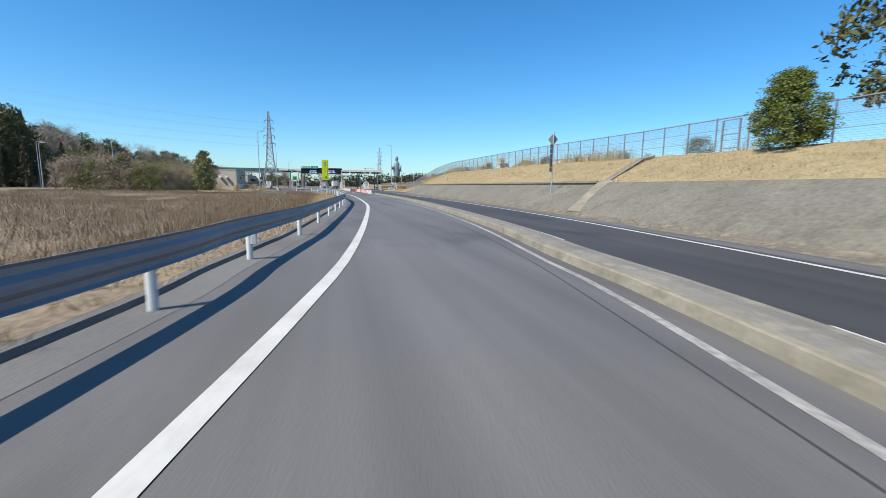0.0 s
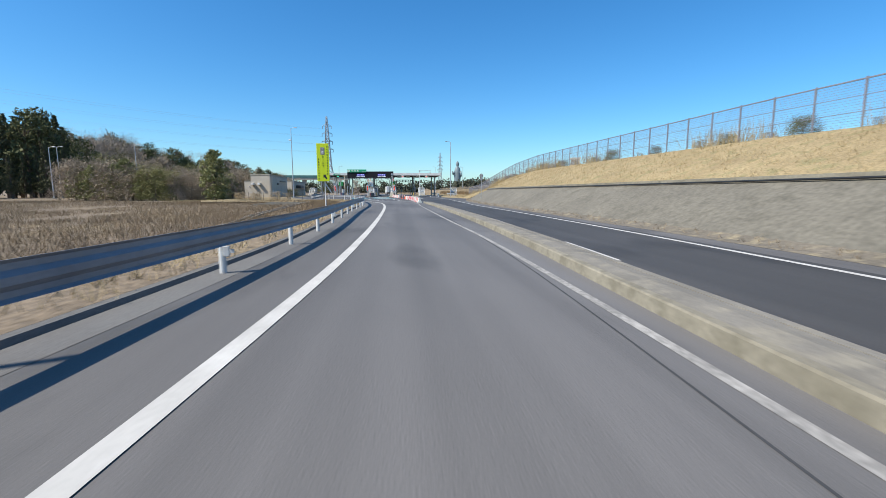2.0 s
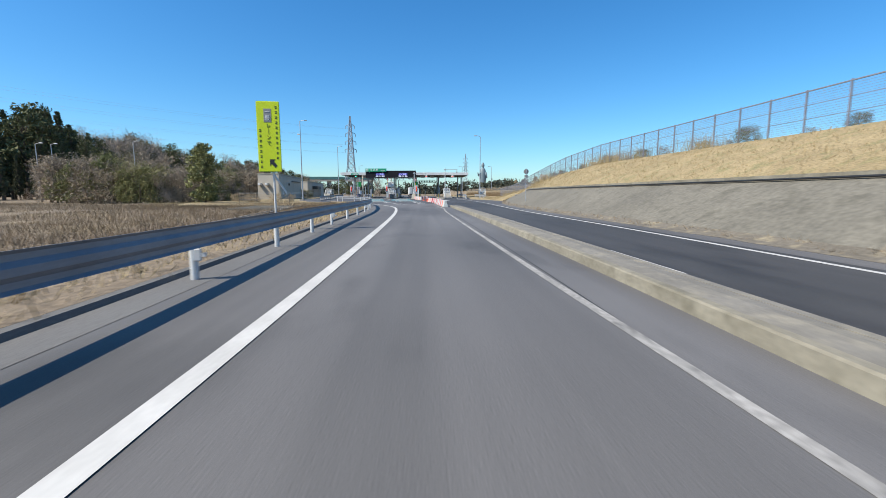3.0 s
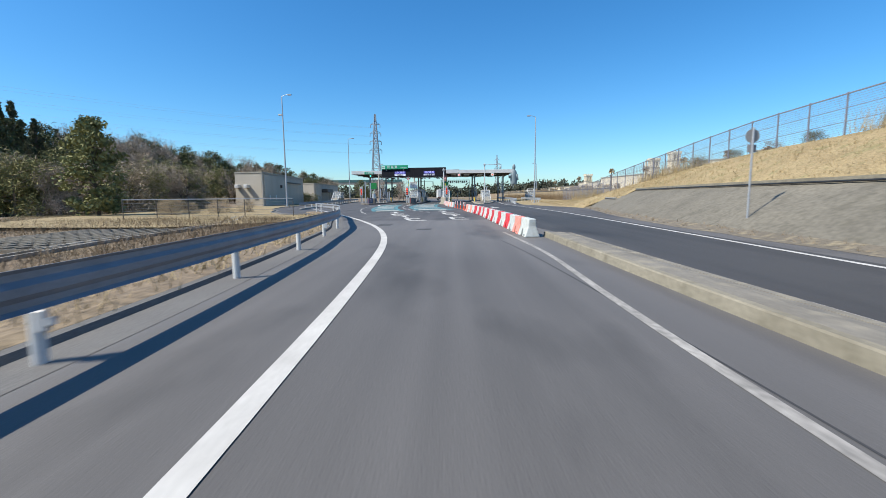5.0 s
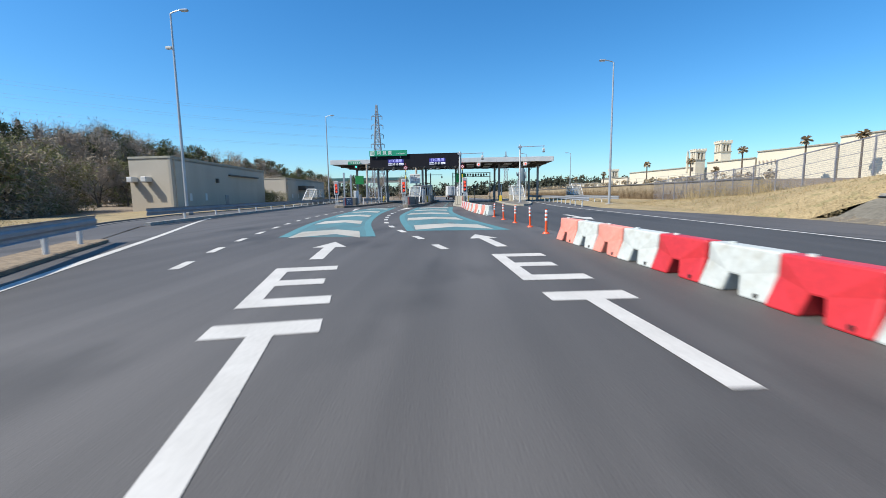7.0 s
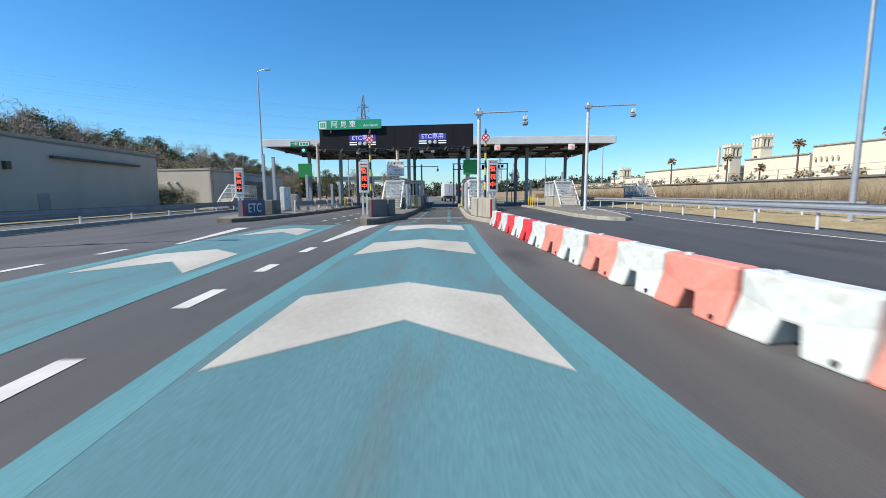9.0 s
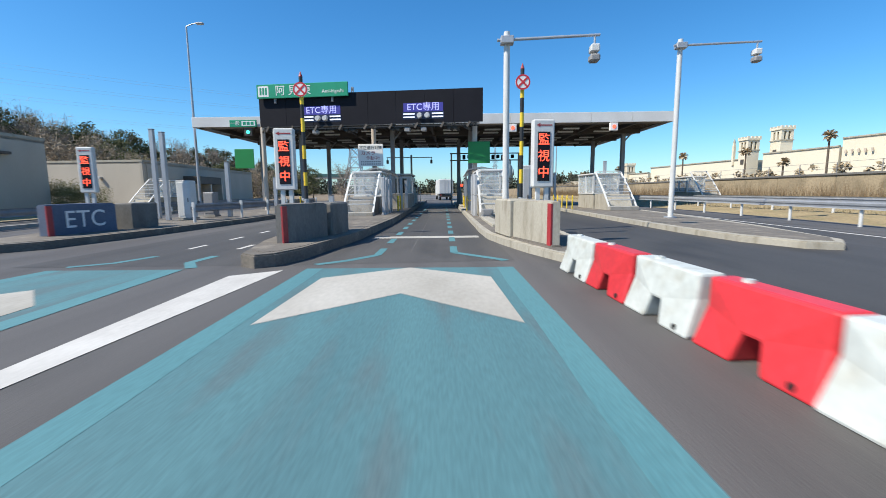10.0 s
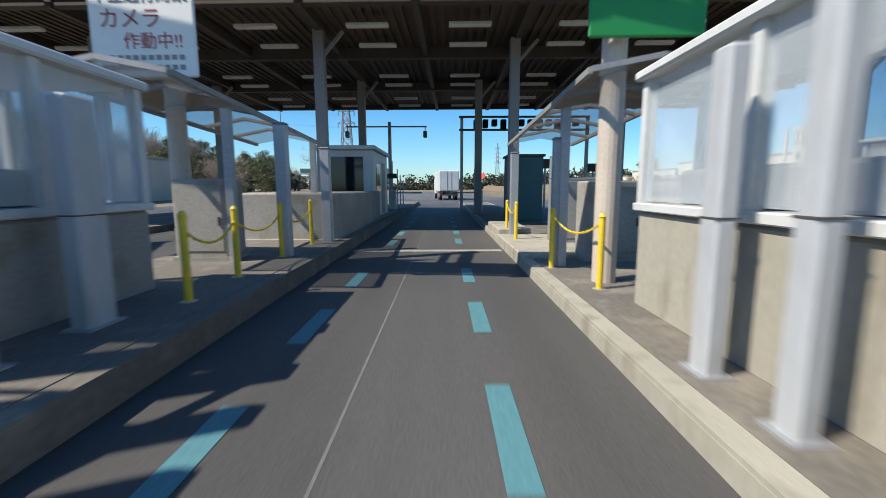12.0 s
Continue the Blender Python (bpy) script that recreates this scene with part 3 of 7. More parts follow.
def bank_point(y, f):
    """Point on the grass bank, f from the slope's edge (0) to the fence (1)."""
    i = min(range(len(TOE)), key=lambda k: abs(TOE[k].y - y))
    if y < -30.8:
        x0, z0 = TOE[i].x + 3.3 * (1.0 if y < -36.5 else 0.56), 1.74 if y < -36.5 else 0.97
    else:
        x0, z0 = float(np.interp(y, [-30.8, -27, 0], [17.8, 17.0, 17.5])), 0.0
    x1 = 21.7 if y > -130 else TOE[i].x + 10.0
    c = crest(y)
    z = z0 + (c - z0) * (f ** 0.85)
    return Vector((x0 + (x1 - x0) * f, y, z + 0.07 * noise.noise((x0 + 4 * f, y * 0.35, 1.0)) * (1 if 0 < f < 1 else 0)))


bm = bmesh.new()
by = list(np.arange(-185, -4, 1.0))
rows = [[bm.verts.new(bank_point(y, k / 10)) for k in range(11)] + [bm.verts.new(bank_point(y, 1.0) + Vector((2.5, 0, 0.0)))] for y in by]
for a, b in zip(rows, rows[1:]):
    for k in range(11):
        bm.faces.new((a[k], a[k + 1], b[k + 1], b[k]))
bank = tagged(part("grass_bank", bm, DRYGRASS, smooth=True), "mown straw-yellow grass bank above the concrete slope", "ground", kind="structure")

# right side of the plaza: grass strip and retaining wall
bm = bmesh.new()
ry = list(np.arange(-31, 80, 2.0))
rows = []
for y in ry:
    xa = float(np.interp(y, [-31, -20, -12, -4, 5, 15, 40, 80], [17.2, 15.6, 14.2, 14.9, 16.0, 16.7, 16.8, 16.4]))
    rows.append([bm.verts.new((xa, y, -0.03)), bm.verts.new((xa + 2, y, 0.12)), bm.verts.new((22.6, y, 0.28)), bm.verts.new((26.2, y, 0.45))])
for a, b in zip(rows, rows[1:]):
    for k in range(3):
        bm.faces.new((a[k], a[k + 1], b[k + 1], b[k]))
tagged(part("grass_strip", bm, DRYGRASS), "dry grass strip beside the plaza", "ground", kind="structure")
wall = thing("retaining_wall", "stained brown concrete retaining wall below the shopping centre", "wall", kind="structure")
for k in range(26):
    y0 = -14 + 5.0 * k
    part("panel", slab(26.0, 26.35, y0 + 0.02, y0 + 4.98, -0.2, 2.15 + 0.02 * (k % 2), 0.02), RETAIN, wall)
part("coping", slab(25.92, 26.45, -14, 116, 2.17, 2.32, 0.02), ASPHALT_OLD, wall, "dark coping")

# ---- road paint ----
def paint_strip(name, line, width, material, label, y0=-200, y1=200, z=0.004):
    bm = sweep(bmesh.new(), cut_line(line, y0, y1), [(-width / 2, z), (width / 2, z)])
    return tagged(part(name, bm, material), label, "road marking", kind="structure")


paint_strip("edge_line", LEFT_LINE, 0.20, PAINT_WHITE, "white edge line along the ramp", -185, -21, 0.008)
paint_strip("edge_line", RIGHT_LINE, 0.12, PAINT_WORN, "dusty worn edge line beside the median")
fy = np.arange(-184, 30, 1.5)
fl_x = [float(np.interp(y, [p.y for p in MEDIAN] + [-50, -44, -37.2, -23.8, -19.5, -14.5, -9.5, -5, 30], [p.x + 1.02 for p in MEDIAN] + [6.5, 6.3, 5.7, 4.6, 4.05, 3.65, 3.4, 3.95, 3.95])) for y in fy]
fr_x = [float(np.interp(y, [p.y for p in FAR_LINE], [p.x for p in FAR_LINE])) + 0.35 for y in fy]
bm = bmesh.new()
rows = [[bm.verts.new((a + (b - a) * k / 4, y, 0.004)) for k in range(5)] for a, b, y in zip(fl_x, fr_x, fy)]
for a, b in zip(rows, rows[1:]):
    for k in range(4):
        bm.faces.new((a[k], a[k + 1], b[k + 1], b[k]))
tagged(part("road_surface", bm, ASPHALT_NEW), "darker newer asphalt of the neighbouring roadway", "road", kind="structure")
paint_strip("edge_line", FAR_LINE, 0.16, PAINT_WHITE, "white edge line of the neighbouring roadway", z=0.009)
far_left = [p + n * 1.25 for p, n in zip(MEDIAN, normals(MEDIAN))]
for k in range(2, len(far_left) - 3, 7):
    bm = sweep(bmesh.new(), far_left[k:k + 3], [(-0.07, 0.010), (0.07, 0.010)])
    tagged(part("lane_dash", bm, PAINT_WHITE), "broken white line beside the median", "road marking", "dashes beside the median", "structure")


def oriented(x, y, dx, dy):
    """Pose on the road whose y axis runs along (dx, dy)."""
    return pose(x, y, 0, 0, 0, math.degrees(math.atan2(-dx, dy)))


def letter(ch, w, h, s):
    """A stretched road letter, its foot at y = 0."""
    bm = bmesh.new()
    z = 0.006
    if ch == "E":
        flat(bm, [(-w / 2, 0), (-w / 2 + s, 0), (-w / 2 + s, h), (-w / 2, h)], z)
        for y0 in (0, h / 2 - 0.2, h - 0.42):
            flat(bm, [(-w / 2 + s, y0), (w / 2 - (0.15 if 0 < y0 < h - 0.5 else 0), y0), (w / 2 - (0.15 if 0 < y0 < h - 0.5 else 0), y0 + 0.42), (-w / 2 + s, y0 + 0.42)], z)
    if ch == "T":
        flat(bm, [(-w / 2, h - 0.45), (w / 2, h - 0.45), (w / 2, h), (-w / 2, h)], z)
        flat(bm, [(-s / 2, 0), (s / 2, 0), (s / 2, h - 0.45), (-s / 2, h - 0.45)], z)
    if ch == "C":
        def ring(k):
            pts = []
            a, b = w / 2 - k, h / 2 - k * 2.0
            cx, cy = a * 0.5, b * 0.72
            for sx, sy, a0 in ((1, -1, 0), (-1, -1, 1), (-1, 1, 2), (1, 1, 3)):
                for q in range(5):
                    th = math.pi / 2 * (q / 4)
                    if a0 == 0:
                        pts.append((cx + (a - cx) * math.cos(th), -(cy + (b - cy) * math.sin(th))))
                    if a0 == 1:
                        pts.append((-(cx + (a - cx) * math.sin(th)), -(cy + (b - cy) * math.cos(th))))
                    if a0 == 2:
                        pts.append((-(cx + (a - cx) * math.cos(th)), cy + (b - cy) * math.sin(th)))
                    if a0 == 3:
                        pts.append((cx + (a - cx) * math.sin(th), cy + (b - cy) * math.cos(th)))
            return pts
        o, i = ring(0.0), ring(s)
        for k in range(len(o) - 1):
            flat(bm, [(o[k][0], o[k][1] + h / 2), (o[k + 1][0], o[k + 1][1] + h / 2), (i[k + 1][0], i[k + 1][1] + h / 2), (i[k][0], i[k][1] + h / 2)], z)
    return bm


def road_letter(ch, x, y, dx, dy, w=1.08, h=2.9):
    ob = part("road_letter", letter(ch, w, h, 0.24), PAINT_WHITE)
    ob.matrix_basis = oriented(x, y, dx, dy)
    tagged(ob, "white painted letter %s stretched along the lane" % ch, "road marking", "ETC lane letters", "structure")


for ch, x, y in (("E", 0.12, -44.7), ("T", 0.92, -48.2), ("C", 1.95, -51.9)):
    road_letter(ch, x, y, -0.24, 1)
for ch, x, y in (("E", 3.72, -43.2), ("T", 4.1, -46.9), ("C", 4.35, -51.0)):
    road_letter(ch, x, y, -0.09, 1)
for x, y, dx, dy in ((-0.72, -40.9, -0.16, 1), (3.3, -39.0, -0.16, 1)):
    bm = flat(bmesh.new(), [(-0.14, 0), (0.14, 0), (0.14, 2.1), (0.42, 2.1), (0, 3.4), (-0.42, 2.1), (-0.14, 2.1)], 0.006)
    ob = part("road_arrow", bm, PAINT_WHITE)
    ob.matrix_basis = oriented(x, y, dx, dy)
    tagged(ob, "white painted arrow pointing to the toll lane", "road marking", "lane arrows", "structure")
bm = flat(bmesh.new(), [(-0.15, 0), (0.15, 0), (0.15, 3.0), (0.55, 3.0), (0, 5.2), (-0.55, 3.0), (-0.15, 3.0)], 0.010)
ob = part("road_arrow", bm, PAINT_WHITE)
ob.matrix_basis = oriented(8.6, -23.5, 0.02, -1)
tagged(ob, "white painted arrow on the neighbouring roadway", "road marking", kind="structure")

# teal guide lanes with white chevrons
def guide_lane(left, right, rows_y, label):
    L, R = smooth_line(left, 1.0), smooth_line(right, 1.0)
    lane = thing("guide_lane", label, "road marking", kind="structure")
    a0, a1 = max(L[0].y, R[0].y), min(L[-1].y, R[-1].y)
    gy = np.arange(a0, a1 + 0.01, 1.0)
    lx = np.interp(gy, [p.y for p in L], [p.x for p in L])
    rx = np.interp(gy, [p.y for p in R], [p.x for p in R])
    bm = bmesh.new()
    rows = [[bm.verts.new((a, y, 0.004)), bm.verts.new((b, y, 0.004))] for a, b, y in zip(lx, rx, gy)]
    for a, b in zip(rows, rows[1:]):
        bm.faces.new((a[0], a[1], b[1], b[0]))
    part("colour", bm, PAINT_TEAL, lane)
    for side, xs_edge in ((1, lx), (-1, rx)):
        bm = bmesh.new()
        rows = [[bm.verts.new((x + side * 0.01, y, 0.0055)), bm.verts.new((x + side * (0.30 + 0.01 * math.sin(y * 1.7)), y, 0.0055))] for x, y in zip(xs_edge, gy)]
        for a, b in zip(rows, rows[1:]):
            bm.faces.new((a[0], a[1], b[1], b[0]))
        part("edge_band", bm, PAINT_TEAL_EDGE, lane, "brighter unworn teal edge band")
    for y in rows_y:
        a, b = float(np.interp(y, gy, lx)) + 0.42, float(np.interp(y, gy, rx)) - 0.42
        a2, b2 = float(np.interp(y + 2.2, gy, lx)) + 0.50, float(np.interp(y + 2.2, gy, rx)) - 0.50
        bm = bmesh.new()
        flat(bm, [(a, y - 0.35), ((a + b) / 2, y + 1.0), ((a2 + b2) / 2, y + 3.0), (a2, y + 2.1)], 0.008)
        flat(bm, [((a + b) / 2, y + 1.0), (b, y - 0.35), (b2, y + 2.1), ((a2 + b2) / 2, y + 3.0)], 0.008)
        part("chevron", bm, PAINT_CHEVRON, lane)
    return lane


guide_lane([(0.5, -34.8), (-0.6, -28.4), (-1.45, -22), (-1.75, -15.5), (-1.95, -4.6)], [(4.1, -34.0), (2.8, -26.5), (2.05, -19.8), (1.8, -15.0), (1.75, -4.3)],
           [-33.2, -27.2, -20.8, -14.4, -8.0], "teal painted guide lane with white chevrons")
guide_lane([(-3.3, -37.2), (-5.0, -28.4), (-6.2, -18), (-6.7, -10), (-6.6, -4.6)], [(-0.4, -36.0), (-2.0, -28.5), (-3.2, -19), (-3.75, -11), (-4.15, -5)],
           [-36.0, -29.5, -23.0, -16.6, -9.6], "teal painted guide lane with white chevrons")

dash_line = smooth_line([(-3.0, -42.0), (-4.1, -38), (-5.4, -32), (-6.6, -25), (-7.2, -18), (-7.4, -13)], 0.5)
for k in range(0, len(dash_line) - 3, 5):
    bm = sweep(bmesh.new(), dash_line[k:k + 3], [(-0.09, 0.006), (0.09, 0.006)])
    tagged(part("lane_dash", bm, PAINT_WHITE), "short white lane dash", "road marking", "dashes of the plaza lanes", "structure")
dash_line = smooth_line([(1.9, -39.4), (1.0, -36.5), (0.0, -33.5), (-1.2, -29), (-2.2, -22), (-2.6, -16), (-2.7, -12.8)], 0.5)
for k in range(0, len(dash_line) - 3, 5):
    bm = sweep(bmesh.new(), dash_line[k:k + 3], [(-0.10, 0.006), (0.10, 0.006)])
    tagged(part("lane_dash", bm, PAINT_WHITE), "short white lane dash", "road marking", "dashes of the plaza lanes", "structure")
for pts in ([(-2.85, -12.0), (-2.72, -12.0), (-2.3, -5.15), (-3.02, -5.65)], [(-6.85, -12.4), (-6.7, -12.4), (-7.55, -6.3), (-8.05, -6.3)]):
    tagged(part("lane_wedge", flat(bmesh.new(), pts, 0.006), PAINT_WHITE), "white painted wedge before the island", "road marking", kind="structure")
tagged(part("stop_line", flat(bmesh.new(), [(-1.55, 0.0), (1.55, 0.05), (1.55, 0.6), (-1.55, 0.55)], 0.006), PAINT_CHEVRON), "white painted bar across the toll lane", "road marking", kind="structure")
for k in range(15):
    for x, y in ((-0.92, -3.4 + 2.2 * k), (0.74, -3.1 + 2.2 * k)):
        if 15 < y < 18.5:
            continue
        tagged(part("lane_dash", flat(bmesh.new(), [(x - 0.085, y), (x + 0.085, y), (x + 0.085, y + 1.1), (x - 0.085, y + 1.1)], 0.007), PAINT_TEAL_EDGE),
               "teal lane dash in the toll lane", "road marking", "teal lane dashes", "structure")
for k in range(9):
    for x, y in ((-4.5, -2.15 + 2.1 * k), (-5.75, -2.1 + 2.1 * k)):
        tagged(part("lane_dash", flat(bmesh.new(), [(x - 0.06, y), (x + 0.06, y), (x + 0.06, y + 0.85), (x - 0.06, y + 0.85)], 0.007), PAINT_WHITE),
               "short white dash in the toll lane", "road marking", "white toll lane dashes", "structure")
for line in ([(-1.9, -4.58), (-1.38, -4.1), (-0.92, -3.4)], [(1.72, -4.28), (1.6, -4.08), (0.74, -3.1)], [(-4.1, -4.85), (-4.5, -4.2), (-4.45, -3.3)], [(-6.55, -4.65), (-6.0, -4.2), (-5.75, -3.3)]):
    bm = sweep(bmesh.new(), [Vector((x, y, 0)) for x, y in line], [(-0.10, 0.007), (0.10, 0.007)])
    tagged(part("guide_line", bm, PAINT_TEAL_EDGE), "thin teal line joining guide lane and lane dashes", "road marking", "teal joining lines", "structure")
tagged(part("road_joint", flat(bmesh.new(), [(-1.6, 17.55), (1.62, 17.6), (1.62, 17.88), (-1.6, 17.83)], 0.0085), CONCRETE), "pale concrete joint across the toll lane", "road", kind="structure")
# darker asphalt in the toll lanes
for outline in ([(-2.3, -4.62), (1.9, -4.24), (1.9, 46), (-2.3, 46)], [(-7.6, -4.62), (-3.0, -4.62), (-3.0, 46), (-7.6, 46)], [(3.9, -2.5), (7.6, -2.5), (7.4, 46), (3.9, 46)]):
    tagged(part("lane_surface", flat(bmesh.new(), outline, 0.003), ASPHALT_LANE), "dark grey worn asphalt of the toll lane", "road", "toll lane surfaces", "structure")
for x0, x1, y0, y1 in ((0.20, 0.86, -56.0, -54.5),):
    bm = prism(bmesh.new(), [(x0, y0), (x1, y0 + 0.05), (x1 + 0.03, y1), (x0 + 0.02, y1 - 0.04)], 0.0, 0.004)
    tagged(part("asphalt_patch", bm, ASPHALT_LANE), "darker repair patch in the asphalt", "road", kind="structure")
bm = prism(bmesh.new(), [(2.3, -58.7), (2.9, -58.6), (2.95, -57.9), (2.34, -58.0)], 0.0, 0.003)
tagged(part("asphalt_patch", bm, ASPHALT_NEW), "faint repair patch in the asphalt", "road", kind="structure")
seam = [p + n * 3.55 for p, n in zip(LEFT_LINE, normals(LEFT_LINE)) if -150 < p.y < -62]
tagged(part("asphalt_seam", sweep(bmesh.new(), seam, [(-0.012, 0.003), (0.012, 0.003)]), ASPHALT_DARK), "thin sealed seam along the lane", "road", kind="structure")
tagged(part("asphalt_seam", flat(bmesh.new(), [(-0.24, -3), (-0.22, -3), (-0.22, 30), (-0.24, 30)], 0.0045), ASPHALT_OLD), "thin pale seam in the toll lane", "road", kind="structure")
# narrow pale lane at the foot of the wood
bm = sweep(bmesh.new(), smooth_line([(-44, -62), (-54, -46), (-64, -28), (-78, -6)], 2.0), [(-1.4, -0.38), (1.4, -0.38)])
tagged(part("path", bm, CONCRETE), "narrow pale concrete lane at the foot of the wood", "path", kind="structure")

# concrete lattice in the field and its drain
lat = thing("lattice_slope", "pale concrete lattice laid on the field's low bank", "slope", kind="structure")
for k in range(10):
    x = -12.6 + 0.52 * k
    part("bar", beam(bmesh.new(), (x, -64, ground_height(x, -64) + 0.06), (x, -57, ground_height(x, -57) + 0.06), 0.08, 0.14), MORTAR, lat)
for k in range(13):
    y = -64 + 0.58 * k
    part("bar", beam(bmesh.new(), (-12.7, y, ground_height(-10, y) + 0.05), (-7.85, y, ground_height(-10, y) + 0.05), 0.08, 0.12), MORTAR, lat)
gut = smooth_line([(-4.7, -122), (-4.7, -103), (-6.2, -88), (-7.8, -77), (-8.5, -55), (-12, -44)], 2.0)
bm = sweep(bmesh.new(), [p + Vector((0, 0, ground_height(p.x, p.y) + 0.05)) for p in gut], [(-0.3, -0.2), (-0.3, 0.06), (-0.2, 0.06), (-0.18, -0.1), (0.18, -0.1), (0.2, 0.06), (0.3, 0.06), (0.3, -0.2)], closed=True)
tagged(part("gutter", bm, CONCRETE), "concrete gutter along the foot of the verge", "drain", kind="structure")

# ---- guard rails ----
W_BEAM = [(0.02, -0.175), (0.055, -0.140), (0.055, -0.085), (0.018, -0.035), (0.018, 0.035), (0.055, 0.085), (0.055, 0.140), (0.02, 0.175)]


def guard_rail(name, line, spacing, label, side=1, steel=None, beam_z=0.66, base=0.05, start=0.0, reflectors=False):
    """W-beam rail on round posts; side 1: the beam faces the right of the line."""
    steel = steel or GALV_DARK
    rail = thing(name, label, "guard rail")
    acc, posts, last = start, [], line[0]
    for p in line:
        acc += (p - last).length
        last = p
        if acc >= spacing:
            acc -= spacing
            posts.append(p)
    prof = [(-0.08 * side + side * s - side * 0.06, beam_z + z) for s, z in W_BEAM]
    back = [(s - side * 0.012, z) for s, z in prof[::-1]]
    for k, (a, b) in enumerate(zip([line[0]] + posts, posts + [line[-1]])):
        i0, i1 = line.index(a), line.index(b)
        if i1 - i0 < 1:
            continue
        part("beam", sweep(bmesh.new(), line[i0:i1 + 1], prof + back, closed=True), steel, rail)
    first = None
    for p in posts:
        if first is None:
            bm = pole((0, 0, -0.3), (0, 0, beam_z - 0.06), 0.057, seg=12)
            box(bm, -0.06, 0.06, -0.05, 0.05, beam_z - 0.16, beam_z + 0.04)
            first = part("post", bm, WHITE_STEEL, rail)
            first.matrix_basis = pose(p.x, p.y, base)
        else:
            share(first, pose(p.x, p.y, base), rail)
    if reflectors:
        for p in posts[1::3]:
            bm = slab(-0.05, 0.05, -0.025, 0.025, beam_z - 0.42, beam_z - 0.24, 0.01)
            box(bm, 0.05, 0.12, -0.02, 0.02, beam_z - 0.36, beam_z - 0.30)
            part("reflector", bm, SENSOR_GREY, rail, "small grey reflector bracket").matrix_basis = pose(p.x + 0.09, p.y - 0.05, base)
    return rail


guard_rail("guard_rail", RAIL, 3.9, "weathered grey W-beam guard rail on pale round posts", -1, reflectors=True)
rail_end = smooth_line([(-5.6, -43.0), (-7.2, -39.9), (-8.5, -37.3)], 0.5)
guard_rail("guard_rail", rail_end, 2.6, "end piece of the weathered W-beam guard rail", -1, base=0.08)
left_rail = smooth_line([(-12.7, -29.4), (-13.8, -22), (-14.9, -12), (-15.8, -4), (-17.2, 6), (-18.8, 18), (-21.0, 40)], 0.5)
guard_rail("guard_rail", left_rail, 4.0, "grey W-beam guard rail along the plaza edge", -1, GALV_DARK)
bm = sweep(bmesh.new(), left_rail, [(0.0, -0.05), (0.0, 0.16), (0.22, 0.16), (0.24, -0.05)], closed=True)
tagged(part("kerb", bm, CONCRETE), "concrete kerb under the plaza guard rail", "kerb", kind="structure")
right_rail = smooth_line([(13.4, -12.4), (14.2, -4), (15.2, 5), (15.9, 15), (16.0, 25), (15.8, 34)], 0.5)
guard_rail("guard_rail", right_rail, 3.6, "pale galvanised guard rail beside the neighbouring roadway", 1, GALV, beam_z=0.78)
island_rail = smooth_line([(-9.6, 5.0), (-9.3, 10.0), (-9.3, 21.0)], 0.5)
guard_rail("guard_rail", island_rail, 3.2, "low dark W-beam guard rail along the toll island", 1, GALV_DARK, beam_z=0.78, base=0.2, start=3.2)
rail_back = smooth_line([(18.2, -6), (18.9, 2), (19.3, 10), (19.2, 20)], 0.5)
guard_rail("guard_rail", rail_back, 3.6, "pale guard rail behind the first one", 1, GALV, beam_z=0.78)


# ---- water-filled barriers ----
def barrier_mesh():
    """Low plastic road barrier with sloping sides and a slot below."""
    bm = bmesh.new()
    half, hgt = 0.615, 0.60
    outline = [(-half, 0), (-0.15, 0), (-0.09, 0.24), (0.09, 0.24), (0.15, 0), (half, 0), (half - 0.035, 0.36), (half - 0.02, hgt), (-half + 0.02, hgt), (-half + 0.035, 0.36)]

    def depth(z):
        return float(np.interp(z, [0, 0.24, 0.36, 0.60], [0.25, 0.20, 0.135, 0.12]))
    a = [bm.verts.new((-depth(z), y, z)) for y, z in outline]
    b = [bm.verts.new((depth(z), y, z)) for y, z in outline]
    bm.faces.new(a)
    bm.faces.new(b[::-1])
    n = len(outline)
    for i in range(n):
        bm.faces.new((a[i], b[i], b[(i + 1) % n], a[(i + 1) % n]))
    bmesh.ops.triangulate(bm, faces=[f for f in bm.faces if len(f.verts) > 4])
    return bm


barrier_data = {}


def barrier(x, y, turn, material, label):
    """One barrier: body, filler cap, grip slots and end coupling."""
    ob = thing("road_barrier", label, "barrier", "row of road barriers", at=(x, y, 0), turn=turn)
    if material.name not in barrier_data:
        cap = rod(bmesh.new(), (0, 0.30, 0.595), (0, 0.30, 0.625), 0.05, 0.045, 14)
        joint = bmesh.new()
        rod(joint, (0, 0.615, 0.10), (0, 0.615, 0.50), 0.04, seg=10)
        grips = [slab(-0.128, -0.118, yy - 0.09, yy + 0.09, 0.47, 0.50) for yy in (-0.38, 0.40)]
        plug = rod(bmesh.new(), (-0.245, -0.42, 0.06), (-0.22, -0.42, 0.06), 0.03, seg=10)
        barrier_data[material.name] = (mesh_of("body", barrier_mesh(), material), mesh_of("filler_cap", cap, WHITE_PLASTIC),
                                       mesh_of("coupling", joint, material), mesh_of("grip_slot", grips[0], BLACK_PAINT), mesh_of("grip_slot", grips[1], BLACK_PAINT), mesh_of("drain_plug", plug, BLACK_PAINT))
    for name, me in zip(("body", "filler_cap", "coupling", "grip_slot", "grip_slot", "drain_plug"), barrier_data[material.name]):
        o = new(name, me)
        o.parent = ob
        if name == "body":
            mod = o.modifiers.new("round", "BEVEL")
            mod.width, mod.segments, mod.limit_method, mod.angle_limit = 0.03, 2, "ANGLE", radians(35)


